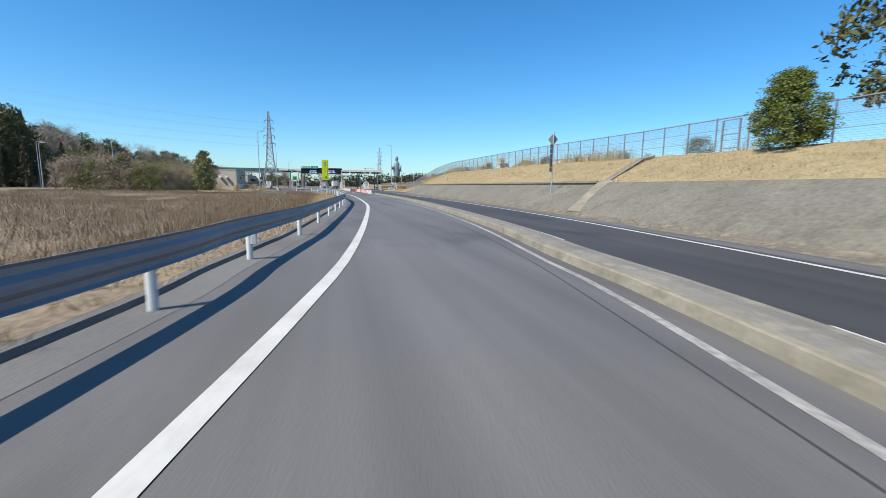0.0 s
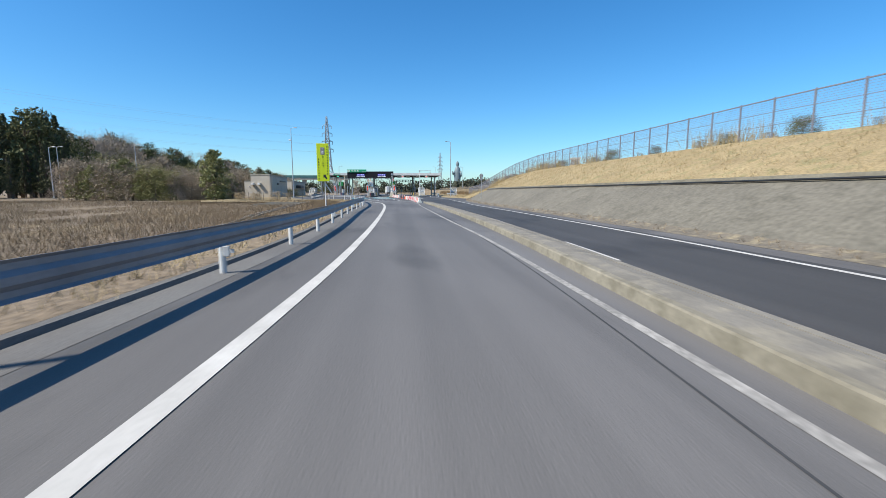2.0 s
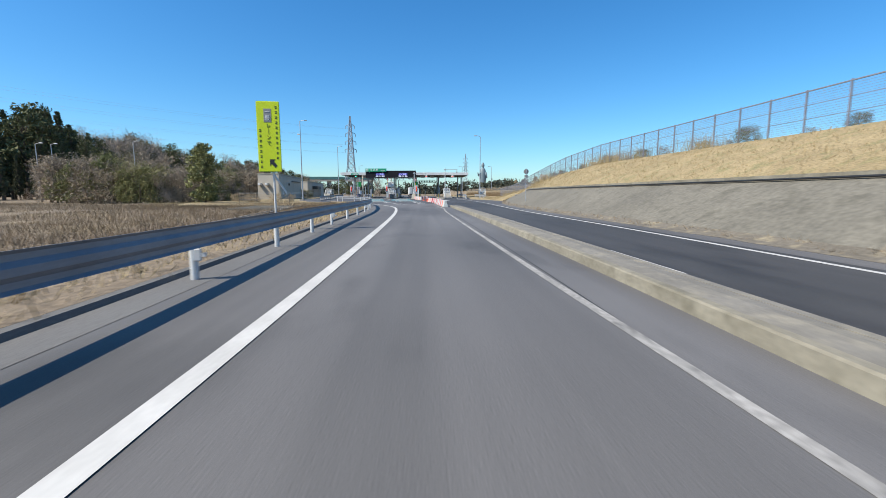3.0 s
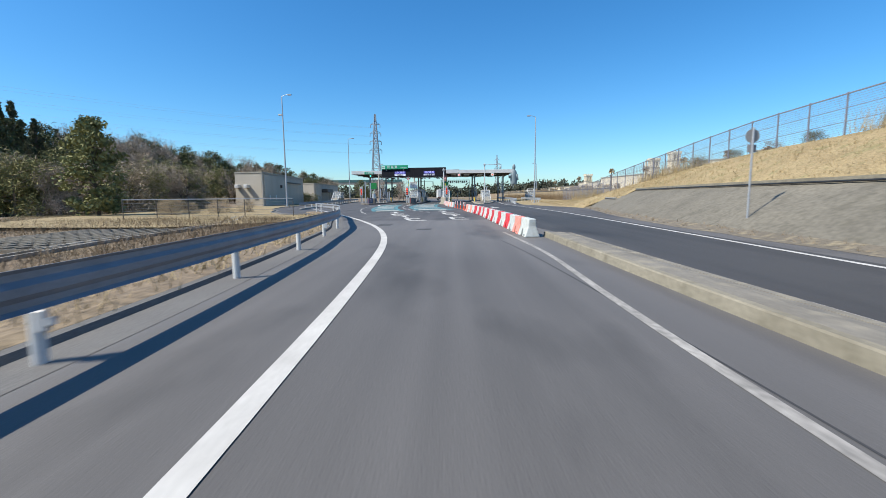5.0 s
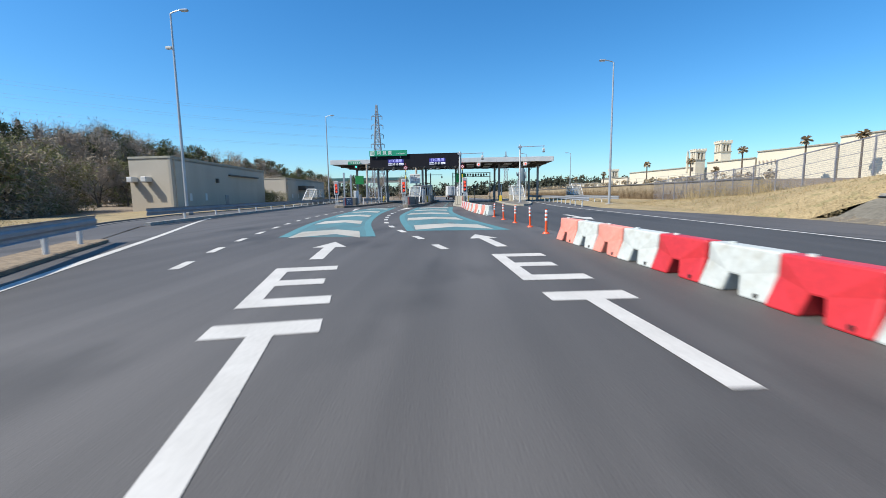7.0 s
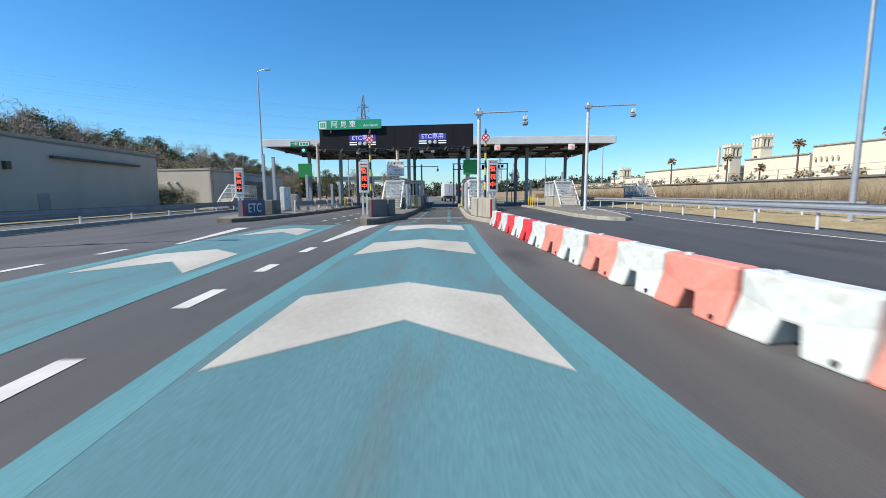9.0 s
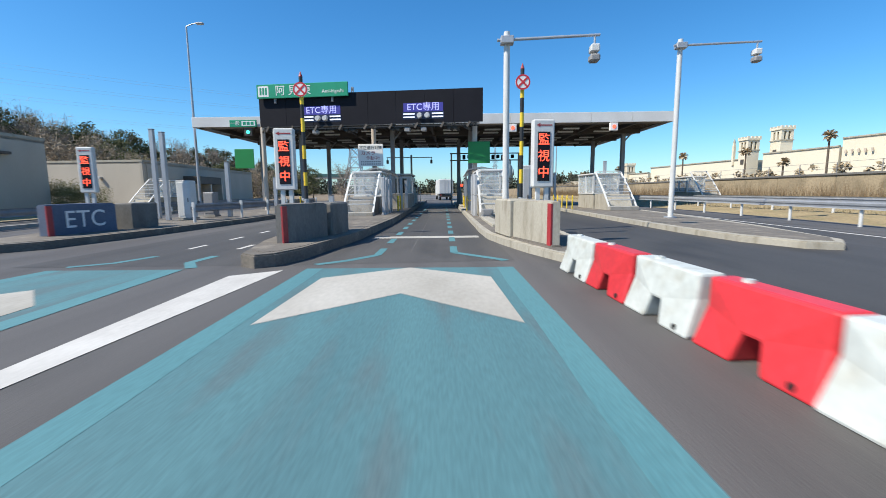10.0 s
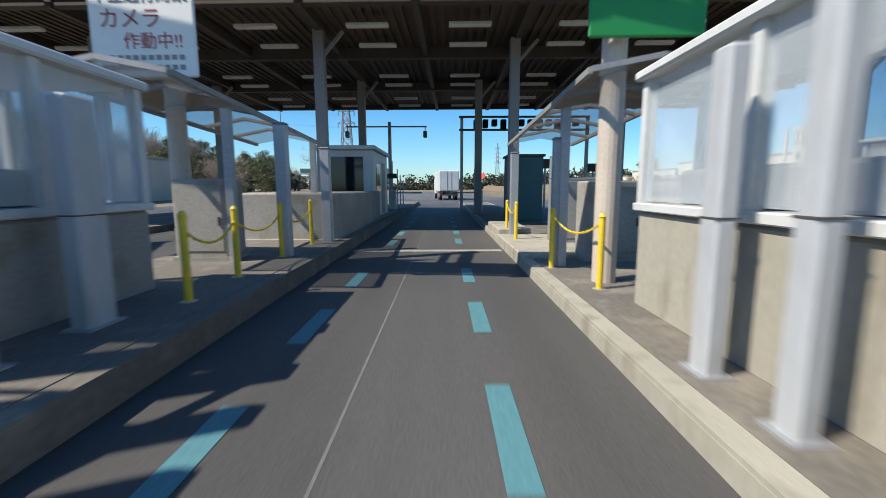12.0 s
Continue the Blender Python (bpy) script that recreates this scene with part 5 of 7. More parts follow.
street_lamp(17.0, -6.4, 13.4, 180, "tall grey street lamp at the roadside")
street_lamp(-18.8, -16.4, 14.8, 0, "tall grey street lamp with a small camera box", 12.4)
street_lamp(-19.1, 22.6, 14.1, 0, "tall grey street lamp beside the low building")
street_lamp(-18.5, 60, 11.0, 0, "distant grey street lamp")
street_lamp(19.5, 62, 11.0, 180, "distant grey street lamp")
street_lamp(30.5, 62, 11.0, 180, "distant grey street lamp")
street_lamp(-65.3, -18.9, 10.1, 0, "distant lamp by the wood")
street_lamp(-72.4, -6.6, 11.3, 0, "distant lamp by the wood")
street_lamp(-55.9, -6.6, 11.9, 0, "distant lamp by the wood")

# ---- roadside buildings ----
def quad_building(name, label, a, b, c, top, vents=True):
    """Flat-roofed block with corners a, b, c in plan; b is the corner between the two seen walls."""
    a, b, c = Vector((*a, 0)), Vector((*b, 0)), Vector((*c, 0))
    d = a + (c - b)
    ob = thing(name, label, "building")
    def wall_mesh(p, q, z0, z1, t):
        n = Vector(((q - p).y, -(q - p).x, 0)).normalized()
        bm = bmesh.new()
        pts = [p, q, q - n * t, p - n * t]
        prism(bm, [(v.x, v.y) for v in pts], z0, z1)
        return bm
    for p, q in ((a, b), (b, c), (c, d), (d, a)):
        u = (q - p).normalized()
        part("wall", wall_mesh(p, q - u * 0.0, -0.4, top - 0.22, 0.25), BEIGE_WALL, ob)
        bm = wall_mesh(p - u * 0.04, q + u * 0.04, top - 0.215, top, 0.33)
        bmesh.ops.translate(bm, verts=bm.verts[:], vec=Vector(((q - p).y, -(q - p).x, 0)).normalized() * 0.04)
        part("parapet", bm, CONCRETE_PALE, ob, "pale parapet cap")
    part("roof", prism(bmesh.new(), [(v.x, v.y) for v in (a, b, c, d)], top - 0.4, top - 0.25), CONCRETE, ob)
    u, n = (b - a).normalized(), Vector(((b - a).y, -(b - a).x, 0)).normalized()
    if vents:
        for f in ((0.13, 0.46) if vents is True else (0.10, 0.17, 0.62, 0.70)):
            p = a + (b - a) * f
            hood = thing("vent_hood", "round-topped white wall vent hood")
            hood.parent = ob
            hood.scale = (1, 1, 1) if vents is True else (0.45, 0.45, 0.45)
            hood.location = (0, 0, 0) if vents is True else (p.x * 0.55, p.y * 0.55, 3.05 * 0.55)
            bm = bmesh.new()
            box(bm, -0.30, 0.30, -0.80, 0.05, -0.1, 0.42, 0.05)
            o = part("vent_body", bm, WHITE_STEEL, hood)
            o.matrix_basis = pose(p.x, p.y, 3.05, 0, 0, math.degrees(math.atan2(u.y, u.x)))
            bm = bmesh.new()
            for q in range(5):
                box(bm, -0.33, 0.33, -0.80 + 0.15 * q, -0.70 + 0.15 * q, -0.125, -0.102)
            o = part("vent_grille", bm, DARK_STEEL, hood)
            o.matrix_basis = pose(p.x, p.y, 3.0, 0, 0, math.degrees(math.atan2(u.y, u.x)))
    v, m = (c - b).normalized(), Vector(((c - b).y, -(c - b).x, 0)).normalized()
    ln = (c - b).length
    rot = math.degrees(math.atan2(v.y, v.x))
    def on_wall(nm, s, w, z0, z1, dep, mat, lab=""):
        o = part(nm, slab(0, w, -dep, 0.05, z0, z1, 0.01), mat, ob, lab)
        o.matrix_basis = pose(*(b + v * s), 0, 0, rot)
        return o
    if vents is True:
        on_wall("louvre", ln * 0.50, ln * 0.38, top - 1.42, top - 1.24, 0.3, DARK_STEEL, "long dark canopy strip")
    on_wall("hatch", ln * 0.12, 0.5, 1.0, 1.8, 0.04, WHITE_STEEL)
    on_wall("hatch", ln * 0.25, 0.5, 1.0, 1.8, 0.04, WHITE_STEEL)
    on_wall("door", ln * 0.45, 1.0, -0.1, 1.6, 0.04, GREY_STEEL)
    on_wall("lamp", ln * 0.36, 0.35, 3.1, 3.6, 0.3, DARK_STEEL)
    if vents == "porch":
        on_wall("porch_roof", ln * 0.26, 6.5, 2.6, 3.5, 1.6, DARK_STEEL, "dark brown porch roof")
        for s in (0.28, 0.38, 0.49):
            o = on_wall("porch_column", ln * s, 0.4, -0.3, 2.6, 1.5, POST_BEIGE)
    on_wall("downpipe", ln * 0.02, 0.12, -0.2, top - 0.3, 0.12, BEIGE_WALL)
    return ob


quad_building("utility_building", "low beige flat-roofed utility building with wall vents", (-30.9, -6.2), (-26.3, -6.6), (-28.8, 20.0), 5.5)
quad_building("utility_building", "low beige flat-roofed toll office building", (-45.5, 33.6), (-30.2, 32.4), (-32.0, 62.0), 4.9, "porch")


# ---- shopping centre ----
mall = thing("shopping_centre", "long cream Spanish-style shopping centre with two towers", "building", at=(0, 12, 0))
mall.scale = (1.22, 1.4, 1.0)
def mall_block(x0, y0, x1, y1, z0, z1, name="wall", mat=None):
    bm = bmesh.new()
    p, q = Vector((x0, y0, 0)), Vector((x1, y1, 0))
    n = Vector(((q - p).y, -(q - p).x, 0)).normalized()
    prism(bm, [(v.x, v.y) for v in (p, q, q + n * 14, p + n * 14)], z0, z1)
    part(name, bm, mat or CREAM_WALL, mall)
    bm = bmesh.new()
    pp, qq = p - n * 0.25, q - n * 0.25
    prism(bm, [(v.x, v.y) for v in (pp, qq, qq + n * 0.6, pp + n * 0.6)], z1 + 0.005, z1 + 0.35)
    part("cornice", bm, CONCRETE_PALE, mall)


mall_block(91, 18, 86.8, 44.5, 1.5, 15.2)
mall_block(86.5, 45, 82.3, 62, 1.5, 13.6)
mall_block(82.0, 62.3, 79.4, 78, 1.5, 11.7)
mall_block(78.0, 84, 73.4, 118, 1.5, 10.6)
mall_block(73.0, 119, 70.0, 140, 1.5, 8.6)
mall_block(69.0, 141, 60.0, 200, 1.5, 6.6)
for k in range(26):
    y = 22 + k * 4.0
    x = float(np.interp(y, [18, 44.5, 62, 78, 84, 118], [91, 86.8, 82.2, 79.4, 78, 73.4])) - 0.06
    if 76 < y < 85:
        continue
    part("pilaster", slab(x - 0.12, x + 0.2, y - 0.25, y + 0.25, 1.5, 4.2), CONCRETE_PALE, mall)
def mall_tower(x, y, w, top):
    """Square tower: plain shaft, belfry with two narrow openings a side, corbelled cap with merlons."""
    t = thing("tower", "cream bell tower with arched openings")
    t.parent = mall
    h = w / 2
    part("shaft", slab(x - h, x + h, y - h, y + h, 1.5, top - 4.4), CREAM_WALL, t)
    part("band", slab(x - h - 0.18, x + h + 0.18, y - h - 0.14, y + h + 0.14, top - 4.39, top - 4.05), CONCRETE_PALE, t)
    part("core", slab(x - h + 0.45, x + h - 0.45, y - h + 0.4, y + h - 0.4, top - 4.05, top - 1.1), RETAIN, t, "shaded inside of the belfry")
    for f in (-1, 0, 1):
        g = 0.24 if f else 0.16
        for sy in (-1, 1):
            part("pier", slab(x + f * h * 0.78 - g * w / 2, x + f * h * 0.78 + g * w / 2, y + sy * (h - 0.2) - 0.2, y + sy * (h - 0.2) + 0.2, top - 4.05, top - 1.1), CREAM_WALL, t)
        for sx in (-1, 1):
            part("pier", slab(x + sx * (h - 0.2) - 0.198, x + sx * (h - 0.2) + 0.198, y + f * h * 0.78 - g * w / 2, y + f * h * 0.78 + g * w / 2, top - 4.05, top - 1.1), CREAM_WALL, t)
    part("lintel", slab(x - h + 0.02, x + h - 0.02, y - h + 0.02, y + h - 0.02, top - 1.65, top - 1.1), CREAM_WALL, t)
    part("cap", slab(x - h - 0.25, x + h + 0.25, y - h - 0.2, y + h + 0.2, top - 1.1, top - 0.5), CREAM_WALL, t)
    for sx in (-1, -0.34, 0.34, 1):
        for sy in (-1, -0.34, 0.34, 1):
            if abs(sx) == 1 or abs(sy) == 1:
                part("merlon", slab(x + sx * (h + 0.02) - 0.24, x + sx * (h + 0.02) + 0.24, y + sy * h - 0.2, y + sy * h + 0.2, top - 0.5, top), CREAM_WALL, t)
    part("clock_panel", slab(x - h - 0.1, x - h, y - 0.5, y + 0.5, top - 8.4, top - 6.9), DARK_STEEL, t)


mall_tower(78.5, 81.5, 2.9, 17.4)
mall_tower(84.5, 79.0, 3.0, 20.0)
mall_tower(72.0, 131, 3.0, 13.8)
spire = thing("spire", "small cream roof turret with a pointed finial")
spire.parent = mall
part("drum", slab(77.4, 78.0, 85.2, 85.8, 9.0, 15.4), CREAM_WALL, spire)
part("lantern", slab(77.48, 77.92, 85.3, 85.7, 15.4, 16.4), CREAM_WALL, spire)
part("finial", rod(bmesh.new(), (77.7, 85.5, 16.4), (77.7, 85.5, 17.6), 0.28, 0.04, 8), CONCRETE_PALE, spire)
for k in range(5):
    part("sign_bar", slab(83.0 - 0.24 * k, 83.2 - 0.24 * k, 57.0 + 1.0 * k, 57.3 + 1.0 * k, 9.9, 10.8), POST_BEIGE, mall)


# ---- far things: statue, pylons, elevated road ----
def statue():
    bm = bmesh.new()
    prof = [(0, 16), (3, 17), (18, 14), (20, 12), (21, 11), (40, 12.5), (60, 14.5), (78, 13), (90, 11), (97, 6.5), (99, 4.5), (103, 6), (109, 6.6), (114, 5.5), (118, 3.2), (120, 0.6)]
    rows = []
    for z, r in prof:
        rows.append([bm.verts.new((r * math.cos(2 * math.pi * k / 20), r * 0.75 * math.sin(2 * math.pi * k / 20), z)) for k in range(20)])
    for a, b in zip(rows, rows[1:]):
        for k in range(20):
            bm.faces.new((a[k], a[(k + 1) % 20], b[(k + 1) % 20], b[k]))
    rod(bm, (-11, -3, 78), (-19, -9, 66), 3.6, 3.0, 10)
    rod(bm, (-19, -9, 66), (-22, -12, 80), 2.6, 2.0, 10)
    rod(bm, (11, -3, 80), (15, -7, 58), 4.5, 3.0, 10)
    ob = part("statue", bm, BRONZE, smooth=True)
    ob.matrix_basis = pose(278, 1849, 4) @ Matrix.Scale(1.10, 4)
    tagged(ob, "giant bronze-green standing statue far on the horizon", "statue")


statue()


def pylon(x, y, h, base_w, label):
    ob = thing("pylon", label, "pylon", "power pylons", at=(x, y, 0))
    def width(z):
        return float(np.interp(z, [0, h * 0.35, h], [base_w, base_w * 0.45, base_w * 0.07])) / 2
    r = base_w * 0.012
    levels = [0, 0.14, 0.26, 0.36, 0.45, 0.53, 0.6, 0.66, 0.72, 0.78, 0.84, 0.9, 0.95, 1.0]
    for sx in (-1, 1):
        for sy in (-1, 1):
            bm = bmesh.new()
            for a, b in zip(levels, levels[1:]):
                wa, wb = width(h * a), width(h * b)
                rod(bm, (sx * wa, sy * wa, h * a), (sx * wb, sy * wb, h * b), r * 1.6, seg=5)
            part("leg", bm, PYLON, ob)
    bm = bmesh.new()
    for a, b in zip(levels, levels[1:]):
        wa, wb = width(h * a), width(h * b)
        for sx, sy, tx, ty in ((-1, -1, 1, -1), (1, -1, 1, 1), (1, 1, -1, 1), (-1, 1, -1, -1)):
            rod(bm, (sx * wa, sy * wa, h * a), (tx * wb, ty * wb, h * b), r, seg=4)
            rod(bm, (tx * wa, ty * wa, h * a), (sx * wb, sy * wb, h * b), r, seg=4)
            rod(bm, (sx * wb, sy * wb, h * b), (tx * wb, ty * wb, h * b), r, seg=4)
    part("bracing", bm, PYLON, ob)
    for f, arm in ((0.58, 0.36), (0.68, 0.34), (0.78, 0.32), (0.88, 0.28)):
        bm = bmesh.new()
        for s in (-1, 1):
            rod(bm, (0, 0, h * f), (s * base_w * arm, 0, h * f), r * 1.3, seg=5)
            rod(bm, (0, 0, h * (f + 0.035)), (s * base_w * arm, 0, h * f), r, seg=5)
            rod(bm, (s * base_w * arm, 0, h * f), (s * base_w * arm, 0, h * f - 2.2), r * 1.6, seg=5)
        part("cross_arm", bm, PYLON, ob)
    return ob


pylon(-47.6, 228, 57, 11.5, "tall lattice power pylon beyond the toll gate")
pylon(94, 790, 80, 15, "distant lattice power pylon near the statue")
wires = thing("power_lines", "thin power lines crossing the sky", "cable", kind="stuff")
bm = bmesh.new()
for f, arm in ((0.58, 0.36), (0.68, 0.34), (0.78, 0.32), (0.88, 0.28)):
    for s in (-1, 1):
        a, b = Vector((-47.6 + s * 11.5 * arm, 228, 57 * f - 2.2)), Vector((-330 + s * 8, 90, 62 * f + 18))
        pts = [a.lerp(b, k / 16) - Vector((0, 0, 26 * (k / 16) * (1 - k / 16))) for k in range(17)]
        for p, q in zip(pts, pts[1:]):
            rod(bm, p, q, 0.022, seg=4, caps=False)
part("cable", bm, PYLON, wires)
el = thing("elevated_road", "elevated expressway with green noise barrier beyond the buildings", "bridge")
part("deck", slab(-160, -60, 500, 512, 17.4, 20.2), CONCRETE, el)
for k in range(10):
    part("noise_barrier", slab(-160 + 10 * k, -150.1 + 10 * k, 499.5, 499.9, 20.2, 23.4), BARRIER_GREEN, el)
for k in range(4):
    part("pier", slab(-152 + 28 * k, -147 + 28 * k, 503, 509, -0.5, 17.4), CONCRETE, el)

# ---- plants ----
def raw_mesh(name, verts, faces, material):
    me = bpy.data.meshes.new(name)
    me.from_pydata([tuple(v) for v in verts], [], [tuple(f) for f in faces])
    me.materials.append(material)
    return me


def tubes(segments, sides=3):
    """Three-sided tapered twigs from (a, b, ra, rb)."""
    verts, faces = [], []
    for a, b, ra, rb in segments:
        d = np.array(b) - np.array(a)
        n = np.linalg.norm(d) + 1e-9
        d = d / n
        u = np.cross(d, (0.31, 0.17, 0.93) if abs(d[2]) < 0.9 else (1, 0, 0))
        u /= np.linalg.norm(u)
        w = np.cross(d, u)
        k = len(verts)
        for c, r in ((a, ra), (b, rb)):
            for q in range(3):
                t = 2 * math.pi * q / 3
                verts.append(np.array(c) + r * (math.cos(t) * u + math.sin(t) * w))
        for q in range(sides):
            p = (q + 1) % 3
            faces.append((k + q, k + p, k + 3 + p, k + 3 + q))
    return verts, faces


def branches(rng, base, way, length, radius, depth, out, spread=0.55, up=0.25):
    """Grow a bare limb with side limbs."""
    p, d = np.array(base, float), np.array(way, float)
    steps = 3
    for k in range(steps):
        d = d + rng.normal(0, 0.13, 3) + np.array((0, 0, up * 0.15))
        d /= np.linalg.norm(d)
        q = p + d * length / steps
        ra, rb = radius * (1 - 0.22 * k), radius * (1 - 0.22 * (k + 1))
        out.append((p, q, ra, rb))
        if depth > 0:
            for _ in range(2 if depth > 1 else 3):
                s = d + rng.normal(0, spread, 3)
                s /= np.linalg.norm(s)
                branches(rng, q, s, length * rng.uniform(0.5, 0.72), radius * 0.5, depth - 1, out, spread, up)
        p = q


def leaf_cloud(rng, clumps, per, size, squash=0.8, thin=1.0):
    """Leaf quads in clumps (x, y, z, r)."""
    n = len(clumps) * per
    c = np.repeat(np.array(clumps), per, axis=0)
    v = rng.normal(0, 1, (n, 3))
    v /= np.linalg.norm(v, axis=1)[:, None]
    v *= (rng.random(n) ** 0.45)[:, None]
    v[:, 2] *= squash
    pos = c[:, :3] + v * c[:, 3:4]
    a = rng.normal(0, 1, (n, 3))
    a /= np.linalg.norm(a, axis=1)[:, None]
    b = np.cross(a, rng.normal(0, 1, (n, 3)))
    b /= np.linalg.norm(b, axis=1)[:, None]
    s = size * rng.uniform(0.6, 1.4, n)[:, None]
    b = b * thin
    verts = np.stack([pos - a * s - b * s * 0.4, pos + a * s * 0.2 - b * s * 0.65, pos + a * s + b * s * 0.3, pos - a * s * 0.1 + b * s * 0.6], 1).reshape(-1, 3)
    faces = np.arange(n * 4).reshape(-1, 4)
    return verts, faces


def tree_meshes(kind, seed, h, w, leaf, leaf_mat, count=90, per=34):
    rng = np.random.default_rng(seed)
    segs = []
    if kind == "bare":
        branches(rng, (0, 0, 0), (0, 0, 1), h * 0.42, h * 0.020, 3, segs, 0.5, 0.5)
        trunk = raw_mesh("trunk", *tubes([s for s in segs if s[2] > h * 0.006]), BARK)
        fine = [s for s in segs if s[2] <= h * 0.006]
        v1, f1 = tubes(fine, 2)
        pick = rng.choice(len(fine), min(count, len(fine)), replace=False)
        v2, f2 = leaf_cloud(rng, [(*fine[k][1], h * 0.07) for k in pick], per, h * 0.026, 1.0, 0.10)
        crown = raw_mesh("crown", list(v1) + list(v2), list(f1) + [tuple(int(i) + len(v1) for i in f) for f in f2], TWIG)
        return trunk, crown
    p = np.zeros(3)
    top = h * (0.92 if kind == "cedar" else 0.75)
    for k in range(6):
        q = np.array((rng.normal(0, 0.05), rng.normal(0, 0.05), top * (k + 1) / 6))
        segs.append((p, q, h * 0.022 * (1 - k / 7), h * 0.022 * (1 - (k + 1) / 7)))
        p = q
    clumps = []
    for k in range(count):
        t = rng.random()
        if kind == "cedar":
            z = h * (0.12 + 0.88 * t)
            r = w * 0.5 * (1 - t) ** 0.78 * (0.8 + 0.2 * math.cos(t * 60)) * rng.uniform(0.4, 1.05) + 0.02
            cr = w * rng.uniform(0.06, 0.11) * (1.2 - 0.85 * t)
        elif kind == "column":
            z = h * (0.10 + 0.86 * t)
            env = float(np.interp(t, [0, 0.15, 0.5, 0.85, 1], [0.75, 1.0, 0.95, 0.62, 0.2]))
            r = w * 0.5 * env * math.sqrt(rng.random()) * rng.uniform(0.85, 1.1)
            cr = w * rng.uniform(0.10, 0.17)
        elif kind == "scrub":
            z = h * (0.04 + 0.86 * t)
            r = w * 0.55 * math.sqrt(rng.random())
            cr = w * rng.uniform(0.14, 0.26)
        else:
            z = h * (0.22 + 0.76 * t)
            env = math.sqrt(max(0.03, 1 - (2 * t - 0.9) ** 2 * 0.8))
            r = w * 0.5 * env * math.sqrt(rng.random())
            cr = w * rng.uniform(0.10, 0.17)
        th = rng.random() * 2 * math.pi
        c = np.array((r * math.cos(th), r * math.sin(th), z))
        clumps.append((*c, cr))
        if k % 3 == 0:
            segs.append((np.array((0, 0, max(0.1 * h, z * 0.75))), c, h * 0.006, h * 0.002))
    trunk = raw_mesh("trunk", *tubes(segs), BARK)
    crown = raw_mesh("crown", *leaf_cloud(rng, clumps, per, leaf, 0.75, {"scrub": 0.25, "cedar": 0.5, "round": 0.6}.get(kind, 1.0)), leaf_mat)
    return trunk, crown


TREES = {
    "cedar": [tree_meshes("cedar", 11 + s, 18, 6.4, 0.33, LEAF_CEDAR, 160, 26) for s in range(3)],
    "round": [tree_meshes("round", 21 + s, 12, 7.4, 0.22, LEAF_DARK, 90, 38) for s in range(3)],
    "bare": [tree_meshes("bare", 31 + s, 11, 7, 0, None, 220, 13) for s in range(3)],
    "scrub": [tree_meshes("scrub", 41 + s, 5.5, 5.0, 0.17, LEAF_OLIVE_DEEP if s == 1 else LEAF_THICKET, 80, 56) for s in range(4)],
    "column": [tree_meshes("column", 51, 8.2, 4.2, 0.13, LEAF_OLIVE, 140, 46)],
    "garden": [tree_meshes("column", 61, 5.0, 3.7, 0.060, LEAF_MID, 190, 130)],
    "bush": [tree_meshes("scrub", 81, 2.3, 2.7, 0.07, LEAF_OLIVE_DEEP, 150, 60), tree_meshes("scrub", 82, 1.5, 1.5, 0.05, LEAF_DRY, 70, 60)],
}
TREE_WORDS = {
    "cedar": ("tree", "tall dark cedar at the edge of the wood"), "round": ("tree", "round-crowned dark evergreen tree in the wood"),
    "bare": ("tree", "bare winter tree with grey-brown twigs"), "scrub": ("shrub", "brown winter scrub beside the field"),
    "column": ("tree", "ragged dark green tree standing on the grass"), "garden": ("tree", "dense trimmed green tree on the bank"),
    "bush": ("shrub", "low bush beside the plaza")}


def tree(kind, x, y, z, scale=1.0, variant=0, label=""):
    name, words = TREE_WORDS[kind]
    trunk, crown = TREES[kind][variant % len(TREES[kind])]
    ob = thing(name, label or words, name, "trees and shrubs of the roadside", at=(x, y, z), turn=random.uniform(0, 360))
    ob.scale = (scale * random.uniform(0.9, 1.1), scale * random.uniform(0.9, 1.1), scale)
    for nm, me in (("trunk", trunk), ("crown", crown)):
        o = new(nm, me)
        o.parent = ob
    return ob


tree("garden", 20.7, -123.6, 3.25, 0.74)
tree("round", 26.8, -124.6, 3.6, 0.92, 1, "tall ragged evergreen tree behind the fence")
tree("bare", 24.9, -126.6, 3.3, 0.5, 1)
tree("column", -25.8, -40.2, -0.4, 1.04)
# the wood's ridge: tall cedars first, then evergreens and bare trees that fall away to the plaza
ridge = smooth_line([(-118, -40), (-92, -6), (-84, 8), (-98, 34), (-116, 74), (-134, 122), (-138, 156), (-118, 188), (-98, 222), (-84, 262)], 4.4)
for k, p in enumerate(ridge):
    for row in range(3 if p.y < 40 else 2):
        kinds = ("cedar", "cedar", "cedar", "round") if p.y < 40 else ("bare", "round", "bare", "cedar" if p.y < 90 else "round")
        kd = kinds[int(random.random() * 4)]
        off = row * 5 + random.uniform(-1, 4)
        high = float(np.interp(p.y, [-40, 5, 34, 74, 122, 156, 188, 222, 262], [22, 21, 21, 23, 28, 30, 26, 19, 15])) * random.uniform(0.78, 1.06)
        x, y = p.x - off, p.y + random.uniform(-2, 2) + off * 0.4
        tree(kd, x, y, ground_height(x, y) - 0.1, high / {"cedar": 18, "round": 12, "bare": 9.4}[kd], random.randrange(3))
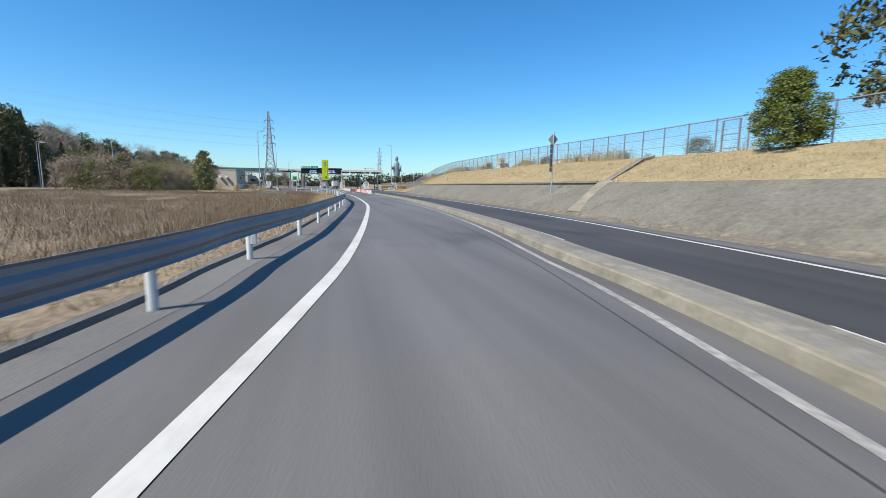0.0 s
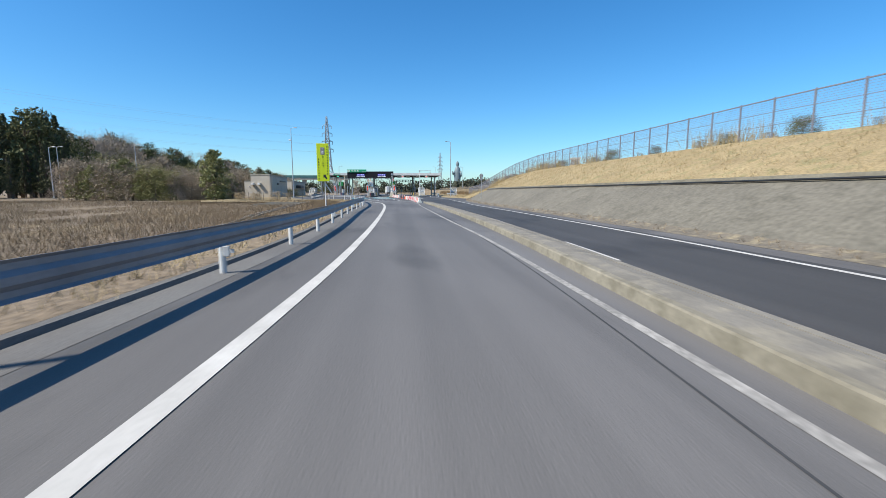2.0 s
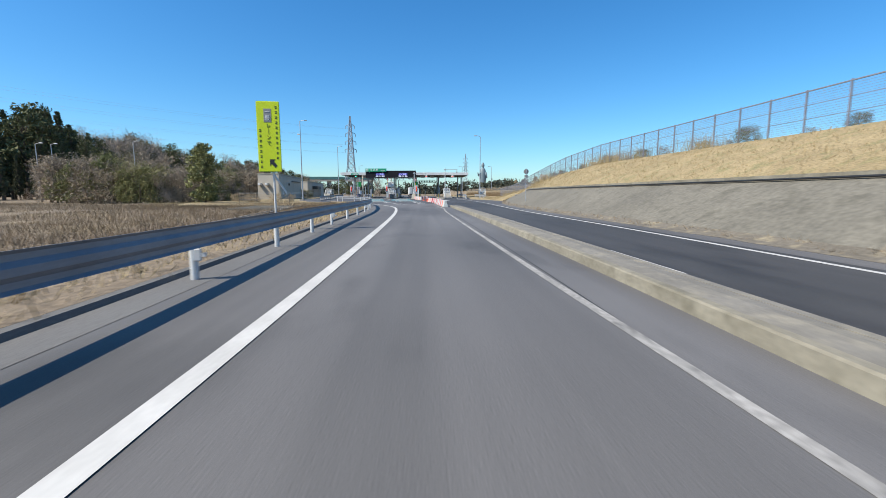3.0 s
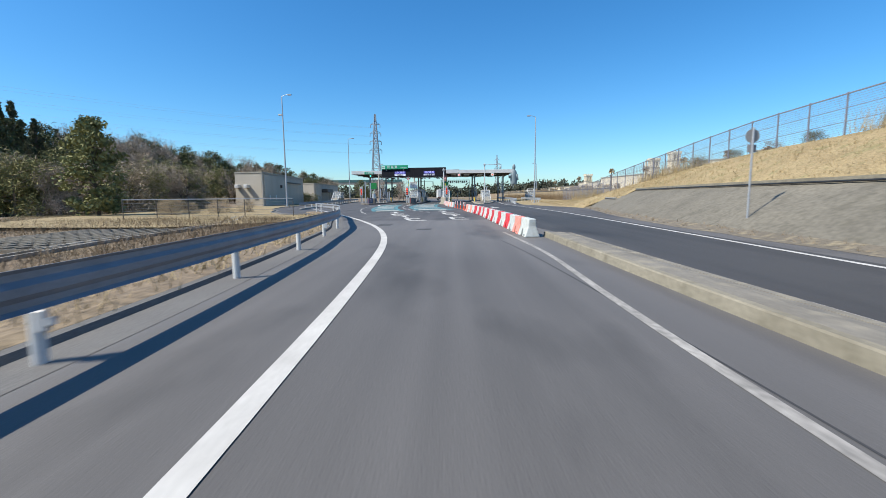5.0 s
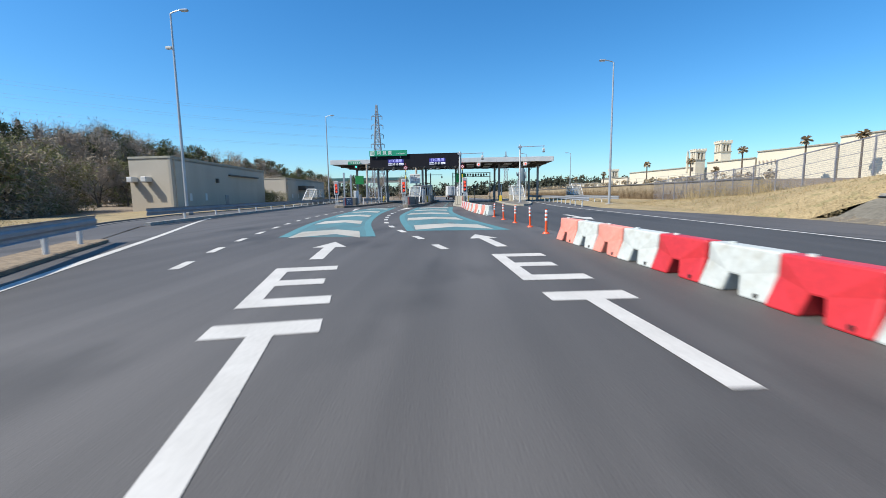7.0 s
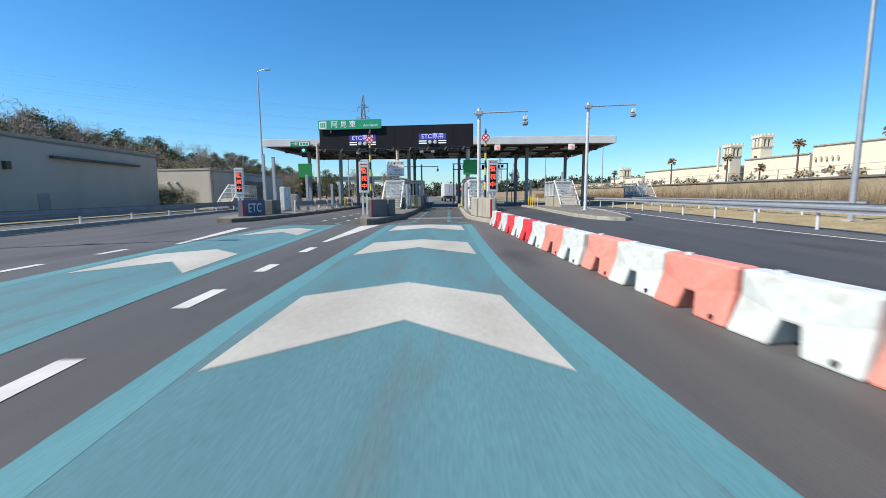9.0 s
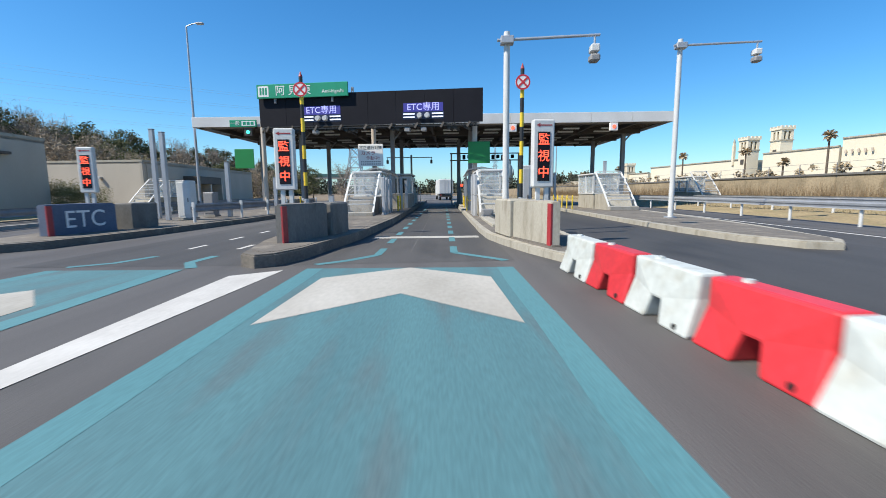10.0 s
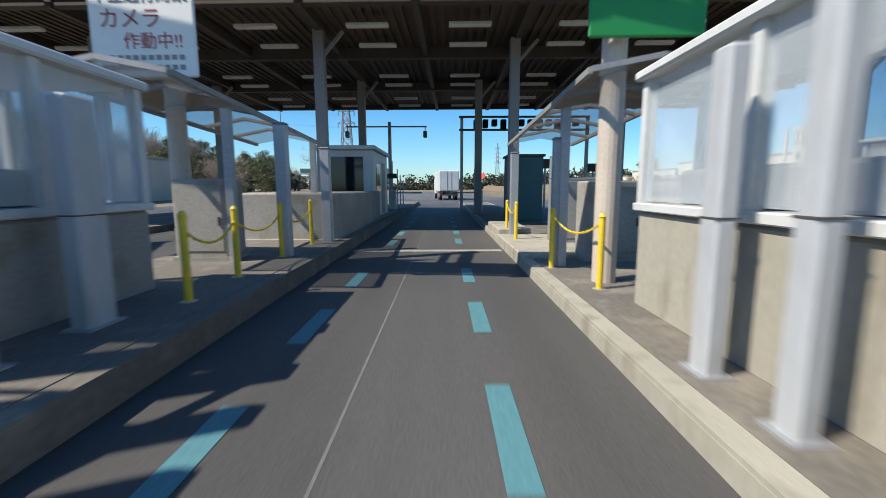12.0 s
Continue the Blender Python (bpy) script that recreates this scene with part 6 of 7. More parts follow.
# brown bare wood between ridge and thicket
middle = smooth_line([(-96, -36), (-76, -12), (-66, 4), (-60, 24), (-54, 46), (-50, 76), (-46, 110)], 3.8)
for k, p in enumerate(middle):
    for row in range(2):
        kd = ("bare", "bare", "scrub", "round")[int(random.random() * 4)] if p.y > 2 else "cedar"
        off = row * 7 + random.uniform(0, 5)
        high = float(np.interp(p.y, [-40, 5, 60, 110], [11, 11.5, 9.8, 7.8])) * random.uniform(0.75, 1.1)
        x, y = p.x - off, p.y + off * 0.3
        tree(kd, x, y, ground_height(x, y) - 0.1, high / {"scrub": 5.5, "round": 12, "bare": 10.4, "cedar": 18}[kd], random.randrange(3))
# winter thicket along the field and behind the lawn
scrub = smooth_line([(-52.5, -31), (-49, -32.4), (-44, -34), (-37, -36), (-32, -33.5), (-29.4, -29), (-28.6, -23), (-30.4, -18), (-35, -12), (-41, -4)], 1.7)
for k, p in enumerate(scrub):
    for row in range(3):
        kd = ("bare", "bare", "bare", "bare", "scrub", "scrub", "column")[int(random.random() * 7)]
        if k < 2:
            kd = "column" if row < 1 else "bare"
        off = row * 2.4 + random.uniform(0, 2)
        x, y = p.x - off, p.y + off * 0.7
        high = (float(np.interp(p.x, [-40, -31], [6.2, 4.8])) + 0.6 * row) * random.uniform(0.78, 1.15)
        tree(kd, x, y, ground_height(x, y) - 0.05, high / {"scrub": 5.2, "bare": 10.5, "column": 8.4}[kd], random.randrange(4))
for x, y, v, s in ((-29.6, 21.5, 0, 1.22), (-27.6, 21.6, 0, 1.05), (-19.5, -40.5, 1, 1.0), (-17.2, -37.2, 1, 1.1), (-15.8, -34.8, 1, 0.9), (-20.5, -36, 1, 0.8), (-24.5, -33, 1, 1.0)):
    tree("bush", x, y, ground_height(x, y) - 0.03, s, v, "leafy green bush by the office wall" if v == 0 else "reddish-brown winter shrub on the grass")
for kd, x, y, s in (("bare", -12.5, 74, 0.6), ("bare", -15, 82, 0.8), ("round", -24, 70, 0.5), ("round", -28, 78, 0.6), ("bare", -22, 92, 0.9)):
    tree(kd, x, y, -0.1, s, random.randrange(3))

# far woods as one mass
rng = np.random.default_rng(5)
clumps = []
for x0, y0, x1, y1, n, h in ((-420, 330, 40, 420, 170, 10), (40, 420, 420, 360, 150, 10), (-160, 60, -90, 260, 90, 12), (60, 260, 150, 300, 40, 8), (-90, 300, 80, 330, 60, 3.0), (420, 500, 900, 420, 120, 14)):
    for k in range(n):
        t = rng.random()
        cx, cy = x0 + (x1 - x0) * t + rng.normal(0, 6), y0 + (y1 - y0) * t + rng.normal(0, 8)
        hh = h * rng.uniform(0.6, 1.25)
        gz = ground_height(cx, cy)
        for q in range(4):
            clumps.append((cx + rng.normal(0, 3), cy + rng.normal(0, 3), gz + hh * (0.2 + 0.22 * q), 2.6 + 0.16 * hh))
far = new("far_woods", raw_mesh("far_woods", *leaf_cloud(rng, clumps, 26, 1.0, 0.8), leafy("far woodland", (0.035, 0.046, 0.032), (0.085, 0.082, 0.055))))
tagged(far, "distant low woods along the horizon", "woods", kind="stuff")


def blades(rng, pts, hmin, hmax, width, lean=0.35, per=5, spread=0.12):
    """Grass blades round the points."""
    p = np.repeat(np.array(pts), per, axis=0)
    n = len(p)
    p[:, :2] += rng.normal(0, spread, (n, 2))
    h = rng.uniform(hmin, hmax, n)
    a = rng.random(n) * 2 * math.pi
    side = np.stack([np.cos(a), np.sin(a), np.zeros(n)], 1) * width * rng.uniform(0.7, 1.3, n)[:, None]
    tip = p + np.stack([rng.normal(0, lean, n) * h, rng.normal(0, lean, n) * h, h], 1)
    verts = np.stack([p - side, p + side, tip], 1).reshape(-1, 3)
    return verts, np.arange(n * 3).reshape(-1, 3)


pts = []
for _ in range(9000):
    y = rng.uniform(-150, -6)
    q = bank_point(y, rng.uniform(0.02, 1.0))
    pts.append((q.x, q.y, q.z - 0.02))
tagged(new("grass", raw_mesh("grass", *blades(rng, pts, 0.06, 0.20, 0.012, 0.5, 5, 0.2), BLADE_DRY)), "short dry straw-coloured grass on the bank", "grass", kind="stuff")
pts = []
for p, n in zip(TOE, normals(TOE)):
    if p.y < -150:
        continue
    for _ in range(5):
        s = rng.uniform(-0.55, 0.1)
        pts.append((p.x + n.x * s, p.y + n.y * s + rng.uniform(-0.75, 0.75), 0.05 + 0.08 * (s > -0.2)))
tagged(new("grass", raw_mesh("grass", *blades(rng, pts, 0.04, 0.20, 0.010, 0.6, 4, 0.12), BLADE_BROWN)), "withered grass tufts along the slope's foot", "grass", kind="stuff")
pts = []
for p, n in zip(RAIL, normals(RAIL)):
    if p.y < -150:
        continue
    for _ in range(12):
        s = -rng.uniform(0.45, 3.2)
        pts.append((p.x + n.x * s, p.y + n.y * s + rng.uniform(-0.3, 0.3), float(np.interp(-s, [0.42, 0.7, 1.6, 3.2], [0.09, 0.10, 0.06, -0.30])) - 0.01))
tagged(new("grass", raw_mesh("grass", *blades(rng, pts, 0.08, 0.28, 0.010, 0.5, 5, 0.1), BLADE_DRY)), "dry grass tufts behind the guard rail", "grass", kind="stuff")
pts = []
for _ in range(27000):
    y = rng.uniform(-150, -48)
    i = min(len(RAIL) - 1, max(0, int((y + 185) * 2)))
    near = float(np.interp(y, [p.y for p in RAIL], [p.x for p in RAIL])) - 3.0
    x = near - rng.random() ** 1.5 * 45
    if noise.noise((x * 0.12, y * 0.12, 7.0)) < -0.42:
        continue
    if -12.9 < x < -7.7 and -64.4 < y < -56.6:
        continue
    pts.append((x, y, ground_height(x, y) - 0.03))
tagged(new("reeds", raw_mesh("reeds", *blades(rng, pts, 0.12, 0.5, 0.010, 0.4, 8, 0.4), BLADE_BROWN)), "tall brown dried weeds covering the field", "grass", kind="stuff")
pts = []
for _ in range(9000):
    y = rng.uniform(-52, -24)
    right = float(np.interp(y, [-52, -43, -38, -29, -24], [-3.4, -6.5, -10.5, -15.5, -17.5])) - 0.6
    x = right - rng.random() * 24
    pts.append((x, y, ground_height(x, y) - 0.02))
for _ in range(3000):
    y = rng.uniform(-38, 60)
    pts.append((rng.uniform(19.2, 25.8), y, 0.15 + 0.04 * (rng.random())))
tagged(new("grass", raw_mesh("grass", *blades(rng, pts, 0.05, 0.22, 0.012, 0.5, 5, 0.2), BLADE_DRY)), "short dry grass beside the plaza", "grass", kind="stuff")
pts = []
for _ in range(2600):
    x, y = rng.uniform(-12, 60), rng.uniform(62, 230)
    if abs(x - float(np.interp(y, [60, 110, 170, 230], [0, -3, -10, -35]))) < float(np.interp(y, [60, 110], [12, 9])):
        continue
    pts.append((x, y, ground_height(x, y) - 0.03))
tagged(new("grass", raw_mesh("grass", *blades(rng, pts, 0.1, 0.5, 0.03, 0.5, 5, 0.5), BLADE_DRY)), "pale dry grass beyond the toll gate", "grass", kind="stuff")
pts = [(25.6 + rng.normal(0, 0.25), rng.uniform(-14, 100), 0.3) for _ in range(2600)]
tagged(new("weeds", raw_mesh("weeds", *blades(rng, pts, 0.4, 1.7, 0.016, 0.2, 6, 0.3), BLADE_BROWN)), "tall dry weeds in front of the retaining wall", "grass", kind="stuff")
# plaza grass ground on the left
bm = bmesh.new()
flat(bm, [(-4.4, -46), (-6.6, -42.6), (-9.2, -42.2), (-10.4, -40), (-12.3, -37), (-14.0, -32), (-16.2, -27), (-17.6, -22), (-19.0, -16), (-19.6, -4), (-20.6, 6), (-21.6, 18), (-23.0, 40), (-30.0, 44), (-30.0, -8), (-27.6, -16), (-27.6, -30), (-26.5, -44), (-22, -55), (-10, -56), (-3.6, -50)], 0.02)
bmesh.ops.triangulate(bm, faces=bm.faces[:])
tagged(part("grass_verge", bm, DRYGRASS), "dry lawn between plaza and buildings", "ground", kind="structure")
side_kerb = smooth_line([(-7.4, -42.7), (-9.2, -42.2), (-10.4, -40), (-12.3, -37), (-14.0, -32), (-16.2, -27), (-17.6, -22), (-19.0, -16), (-19.6, -4), (-20.6, 6), (-21.6, 18)], 0.7)
bm = bmesh.new()
flat(bm, [(p.x, p.y) for p in side_kerb] + [(-18.8, 18), (-17.2, 6), (-15.8, -4), (-14.9, -12), (-13.8, -22), (-12.6, -30), (-8.1, -38.4), (-6.0, -42.4)], 0.006)
bmesh.ops.triangulate(bm, faces=bm.faces[:])
tagged(part("side_road", bm, ASPHALT_PLAZA), "narrow asphalt service lane behind the guard rail", "road", kind="structure")
drain = sweep(bmesh.new(), side_kerb, [(-0.30, -0.05), (-0.30, 0.10), (-0.16, 0.11), (-0.15, 0.035), (0.12, 0.03), (0.13, -0.05)], closed=True)
tagged(part("kerb", drain, CONCRETE_DARK), "dark stained drain kerb of the service lane", "kerb", kind="structure")

bm = sweep(bmesh.new(), smooth_line([(-5.2, -44.0), (-6.7, -41.0), (-8.6, -37.0)], 0.5), [(-0.75, -0.05), (-0.72, 0.09), (0.20, 0.10), (0.24, 0.08), (0.25, -0.05)], closed=True)
tagged(part("dirt_strip", bm, FIELD), "dirt strip with withered grass under the rail's end", "ground", kind="structure")

fl = thing("field_fence", "low rail fence with a pale top rail across the lawn", "fence")
fence_line = smooth_line([(-18.4, -47.2), (-14.5, -46.2), (-11.0, -45.3), (-7.8, -44.5)], 1.8)
for p in fence_line:
    part("post", slab(p.x - 0.022, p.x + 0.022, p.y - 0.022, p.y + 0.022, -0.3, 1.30), DARK_STEEL, fl)
for p, q in zip(fence_line, fence_line[1:]):
    part("top_rail", beam(bmesh.new(), p + Vector((0, 0, 1.31)), q + Vector((0, 0, 1.31)), 0.06, 0.06), SENSOR_GREY, fl, "pale top rail")
    for z in (0.16, 0.34, 0.52, 0.70, 0.88, 1.06):
        part("bar", beam(bmesh.new(), p + Vector((0, 0, z)), q + Vector((0, 0, z)), 0.016, 0.016), GREY_STEEL, fl)

# ---- fence on the bank ----
fence = thing("wire_fence", "tall rusty-grey wire mesh fence along the bank top", "fence")
bay = bmesh.new()
for k in range(21):
    beam(bay, (0, 0.1 * k, 0.08), (0, 0.1 * k, 1.84), 0.008, 0.008)
for k in range(18):
    beam(bay, (0, 0, 0.08 + 0.103 * k), (0, 2.1, 0.08 + 0.103 * k), 0.008, 0.008)
for zz in (0.62, 1.24):
    beam(bay, (0, 0, zz), (0, 2.1, zz), 0.02, 0.02)
bay_mesh = mesh_of("mesh_panel", bay, WIRE)
bm = slab(-0.03, 0.03, -0.03, 0.03, -0.3, 1.93)
post_mesh = mesh_of("post", bm, WIRE)
bm = slab(-0.022, 0.022, 0, 2.1, 1.84, 1.89)
top_mesh = mesh_of("top_rail", bm, WIRE)
y = -150.0
while y < -6:
    a, b = bank_point(y, 1.0), bank_point(y + 2.1, 1.0)
    for me, nm in ((post_mesh, "post"), (bay_mesh, "mesh_panel"), (top_mesh, "top_rail")):
        o = new(nm, me)
        o.parent = fence
        o.matrix_basis = Matrix.Translation((a.x + 0.1, a.y, a.z)) @ Matrix.Rotation(math.atan2(-(b.x - a.x), b.y - a.y), 4, "Z") @ Matrix.Rotation(0 if nm == "post" else math.atan2(b.z - a.z, 2.1), 4, "X")
    y += 2.1
pts = []
for _ in range(2600):
    y = rng.uniform(-150, -10)
    if noise.noise((y * 0.09, 3.0, 0.0)) + 0.3 * noise.noise((y * 0.6, 1.0, 0.0)) < 0.04:
        continue
    q = bank_point(y, 1.0)
    pts.append((q.x + rng.uniform(-0.3, 1.4), y, q.z - 0.02))
tagged(new("weeds", raw_mesh("weeds", *blades(rng, pts, 0.3, 1.45, 0.010, 0.2, 8, 0.3), BLADE_DRY)), "tall dry weeds growing along the fence", "grass", kind="stuff")
for k in range(26):
    y = -116 + 3.1 * k + random.uniform(-1.2, 1.2)
    q = bank_point(y, 1.0)
    tall = random.uniform(0.26, 0.44) if k % 3 else random.uniform(0.40, 0.55)
    tree("bush", q.x + random.uniform(0.5, 1.3), y, q.z - 0.05, tall, k % 2, "small scrubby bush growing behind the wire fence")
gate = thing("fence_gate", "steel frame gate in the wire fence", "gate", at=(21.62, -120.2, 3.58))
for yy in (0, 1.1):
    part("upright", slab(-0.04, 0.04, yy - 0.04, yy + 0.04, -0.2, 1.75), WIRE, gate)
for zz in (0.15, 0.92, 1.7):
    part("rail", slab(-0.025, 0.025, 0, 1.1, zz, zz + 0.05), WIRE, gate)
fence2 = thing("wire_fence", "thin grey wire fence on the retaining wall", "fence")
for k in range(43):
    part("post", slab(26.165, 26.205, -13.8 + 3 * k, -13.76 + 3 * k, 2.3, 3.05), GREY_STEEL, fence2)
for z in (2.62, 3.02):
    part("rail", slab(26.175, 26.195, -14, 116, z, z + 0.022), GREY_STEEL, fence2)
hedge = [(27.2 + rng.normal(0, 0.4), rng.uniform(-14, 116), rng.uniform(2.3, 2.8), 0.35) for _ in range(240)]
tagged(new("hedge", raw_mesh("hedge", *leaf_cloud(rng, hedge, 24, 0.12), LEAF_DRY)), "low brown hedge along the retaining wall", "hedge", kind="stuff")

# palms before the shopping centre
def palm(x, y, z, h):
    ob = thing("palm_tree", "tall fan palm with a skirt of dead fronds", "tree", "palms at the shopping centre", at=(x, y, z))
    part("trunk", pole((0, 0, 0), (0, 0, h), 0.28, 0.2, 10), BARK, ob)
    rg = np.random.default_rng(int(x * 10 + y))
    verts, faces = [], []
    for k in range(46):
        th, el = rg.random() * 6.283, rg.uniform(-0.9, 1.1)
        d = np.array((math.cos(th) * math.cos(el), math.sin(th) * math.cos(el), math.sin(el)))
        s = np.cross(d, (0, 0, 1))
        c = np.array((0, 0, h))
        i = len(verts)
        verts += [c, c + d * 1.2 + s * 0.5, c + d * 1.7 + np.array((0, 0, -0.3)), c + d * 1.2 - s * 0.5]
        faces.append((i, i + 1, i + 2, i + 3))
    o = new("crown", raw_mesh("crown", verts, faces, LEAF_DRY))
    o.parent = ob


for x, y, h in ((65.7, 87.7, 9.2), (72, 74, 9.0), (75.5, 58, 10.5), (79, 44, 11.0), (66.5, 128, 8.0), (61, 150, 7.0), (74, 66, 5.5), (83, 36, 11.0)):
    palm(x * 1.22, (y + 30) * 1.4 - 30, 2.2, h * 1.12)

# ---- roadside signs ----
dia = thing("diamond_sign", "grey diamond sign back on a tall pole", "sign", at=(14.4, -112.7, 0.35))
part("pole", pole((0, 0, -0.3), (0, 0, 4.8), 0.05, seg=12), GALV, dia)
bm = bmesh.new()
prism(bm, [(0, -0.42), (0.36, 0), (0, 0.42), (-0.36, 0)], -0.012, 0.012)
bmesh.ops.transform(bm, matrix=pose(0, 0.06, 4.3, 90), verts=bm.verts[:])
part("plate", bm, GREY_STEEL, dia)
for k in range(6):
    part("slat_box", slab(-0.19, -0.05, -0.06, 0.06, 2.15 + 0.31 * k, 2.43 + 0.31 * k, 0.02), DARK_STEEL, dia)
rs = thing("round_sign", "round grey sign back on a thin pole with a cross plate", "sign", at=(14.2, -60.7, 0.2))
part("pole", pole((0, 0, -0.2), (0, 0, 3.4), 0.035, seg=10), GALV, rs)
part("disc", pole((0, 0.03, 3.12), (0, 0.05, 3.12), 0.24, seg=24), GREY_STEEL, rs)
part("plate", slab(-0.16, 0.16, 0.03, 0.05, 2.56, 2.82, 0.01), GREY_STEEL, rs)

ys = thing("guidance_sign", "fluorescent yellow upright guidance sign with black characters", "sign", at=(-0.95, -87.4, 0.0), turn=6)
ys.scale = (0.80, 1, 1)
part("plate", slab(-0.46, 0.46, -0.03, 0.0, 2.0, 4.3, 0.02), SIGN_YELLOW, ys)
part("edge", slab(-0.45, 0.45, 0.0, 0.05, 2.02, 4.28), GALV, ys)
part("post", pole((0.1, 0.1, -0.4), (0.1, 0.1, 4.1), 0.045, seg=12), WHITE_STEEL, ys)
part("brace", rod(bmesh.new(), (0.1, 0.1, 1.9), (0.55, 0.2, 1.3), 0.04, seg=8), WHITE_STEEL, ys)
part("panel", slab(-0.17, 0.13, -0.036, -0.03, 3.62, 4.06), GREY_STEEL, ys, "grey panel with white characters")
lettering("text", "一", 0.2, SIGN_WHITE, ys, pose(-0.02, -0.04, 3.94))
lettering("text", "般", 0.2, SIGN_WHITE, ys, pose(-0.02, -0.04, 3.75))
for k, ch in enumerate("レーンで"):
    lettering("text", "｜" if ch == "ー" else ch, 0.17, BLACK_PAINT, ys, pose(0.0, -0.034, 3.5 - 0.19 * k))
for k in range(11):
    for q in range(2):
        part("character_bar", slab(0.285, 0.36, -0.036, -0.03, 2.42 + 0.165 * k + 0.05 * q, 2.445 + 0.165 * k + 0.05 * q), BLACK_PAINT, ys)
for k in range(8):
    for q in range(2):
        part("character_bar", slab(-0.37, -0.295, -0.036, -0.03, 2.12 + 0.17 * k + 0.05 * q, 2.145 + 0.17 * k + 0.05 * q), BLACK_PAINT, ys)
bm = bmesh.new()
prism(bm, [(-0.14, 0.14), (0.08, 0.14), (0.02, 0.07), (0.15, -0.07), (0.07, -0.15), (-0.07, -0.02), (-0.14, -0.08)], 0, 0.006)
bmesh.ops.transform(bm, matrix=pose(0.14, -0.03, 2.27, 90), verts=bm.verts[:])
part("arrow", bm, BLACK_PAINT, ys)

# ---- toll booths ----
def shield(x0, x1, y0, y1, h, label, base=None):
    """Sloping clear wind shield on a white tube frame in front of a booth."""
    ob = thing("wind_shield", label, "shield", "booth wind shields")
    xm = (x0 + x1) / 2
    bevel = 0.18
    zs = [0.30, 0.75, 1.2, 1.65, 2.05, h]
    def yy(z):
        return y0 + (y1 - y0) * min(1.0, max(0.0, (z - 0.2) / (h - 0.2))) ** 1.15
    for s, x in ((-1, x0), (1, x1)):
        bm = bmesh.new()
        pts = [(x, yy(z), z) for z in [0.18] + zs]
        for a, b in zip(pts, pts[1:]):
            beam(bm, a, b, 0.09, 0.06)
        part("side_rail", bm, WHITE_STEEL, ob)
    for z in zs:
        bm = bmesh.new()
        y = yy(z)
        beam(bm, (x0, y, z), (x0 + bevel, y - 0.16, z + 0.05), 0.06, 0.05)
        beam(bm, (x0 + bevel, y - 0.16, z + 0.05), (x1 - bevel, y - 0.16, z + 0.05), 0.06, 0.05)
        beam(bm, (x1 - bevel, y - 0.16, z + 0.05), (x1, y, z), 0.06, 0.05)
        part("cross_bar", bm, WHITE_STEEL, ob)
    for z in (0.98, 1.43, 1.86):
        part("inner_bar", beam(bmesh.new(), (x0 + 0.1, yy(z) - 0.05, z), (x1 - 0.1, yy(z) - 0.05, z), 0.04, 0.03), WHITE_STEEL, ob)
    for a, b in zip(zs, zs[1:]):
        bm = bmesh.new()
        v = [bm.verts.new(p) for p in ((x0 + bevel, yy(a) - 0.15, a + 0.05), (x1 - bevel, yy(a) - 0.15, a + 0.05), (x1 - bevel, yy(b) - 0.15, b + 0.05), (x0 + bevel, yy(b) - 0.15, b + 0.05))]
        bm.faces.new(v)
        w = [bm.verts.new(p) for p in ((x0, yy(a), a), (x0, yy(b), b))]
        bm.faces.new((v[0], w[0], w[1], v[3]))
        w = [bm.verts.new(p) for p in ((x1, yy(a), a), (x1, yy(b), b))]
        bm.faces.new((v[1], w[0], w[1], v[2]))
        part("clear_sheet", bm, CLEAR, ob).visible_shadow = False
    bm = bmesh.new()
    side = [(y0 + 0.36, 0.16), (y1 + 0.13, 0.16), (y1 + 0.13, 1.12), (yy(1.1) + 0.14, 1.12)]
    va, vb = ([bm.verts.new((x, y, z)) for y, z in side] for x in (x0 + 0.08, x1 - 0.08))
    bm.faces.new(va)
    bm.faces.new(vb[::-1])
    for i in range(4):
        bm.faces.new((va[i], va[(i + 1) % 4], vb[(i + 1) % 4], vb[i]))
    part("base_wedge", bm, base or CONCRETE_PALE, ob, "pale stained concrete base behind the sheets")
    part("footing", slab(x0 - 0.05, x1 + 0.05, y0 - 0.12, y0 + 0.35, 0.16, 0.42, 0.03), CONCRETE, ob)
    return ob


def booth(x0, x1, y0, y1, label, pale=CONCRETE_PALE):
    """Toll booth: concrete base, glazed upper part, white posts and a sloping visor."""
    ob = thing("toll_booth", label, "booth", "toll booths")
    part("base", slab(x0 + 0.08, x1 - 0.08, y0, y1, 0.15, 1.12, 0.03), pale, ob)
    part("sill", slab(x0 + 0.03, x1 - 0.03, y0 - 0.03, y1 + 0.03, 1.122, 1.2, 0.01), WHITE_STEEL, ob)
    part("roof", slab(x0 - 0.02, x1 + 0.02, y0 - 0.03, y1 + 0.03, 2.36, 2.45, 0.02), FASCIA, ob)
    for x in (x0 + 0.1, x1 - 0.1):
        for y in (y0 + 0.06, (y0 + y1) / 2, y1 - 0.06):
            part("mullion", slab(x - 0.05, x + 0.05, y - 0.05, y + 0.05, 1.2, 2.36), WHITE_STEEL, ob)
        for a, b in ((y0 + 0.12, (y0 + y1) / 2 - 0.06), ((y0 + y1) / 2 + 0.06, y1 - 0.12)):
            part("window", slab(x - 0.01, x + 0.01, a, b, 1.22, 2.34), GLASS, ob)
    for y in (y0 + 0.06, y1 - 0.06):
        part("window", slab(x0 + 0.16, x1 - 0.16, y - 0.01, y + 0.01, 1.22, 2.34), GLASS, ob)
    part("counter", slab(x0 + 0.25, x1 - 0.25, y0 + 0.4, y1 - 0.4, 1.2, 1.5, 0.03), GREY_STEEL, ob)
    return ob


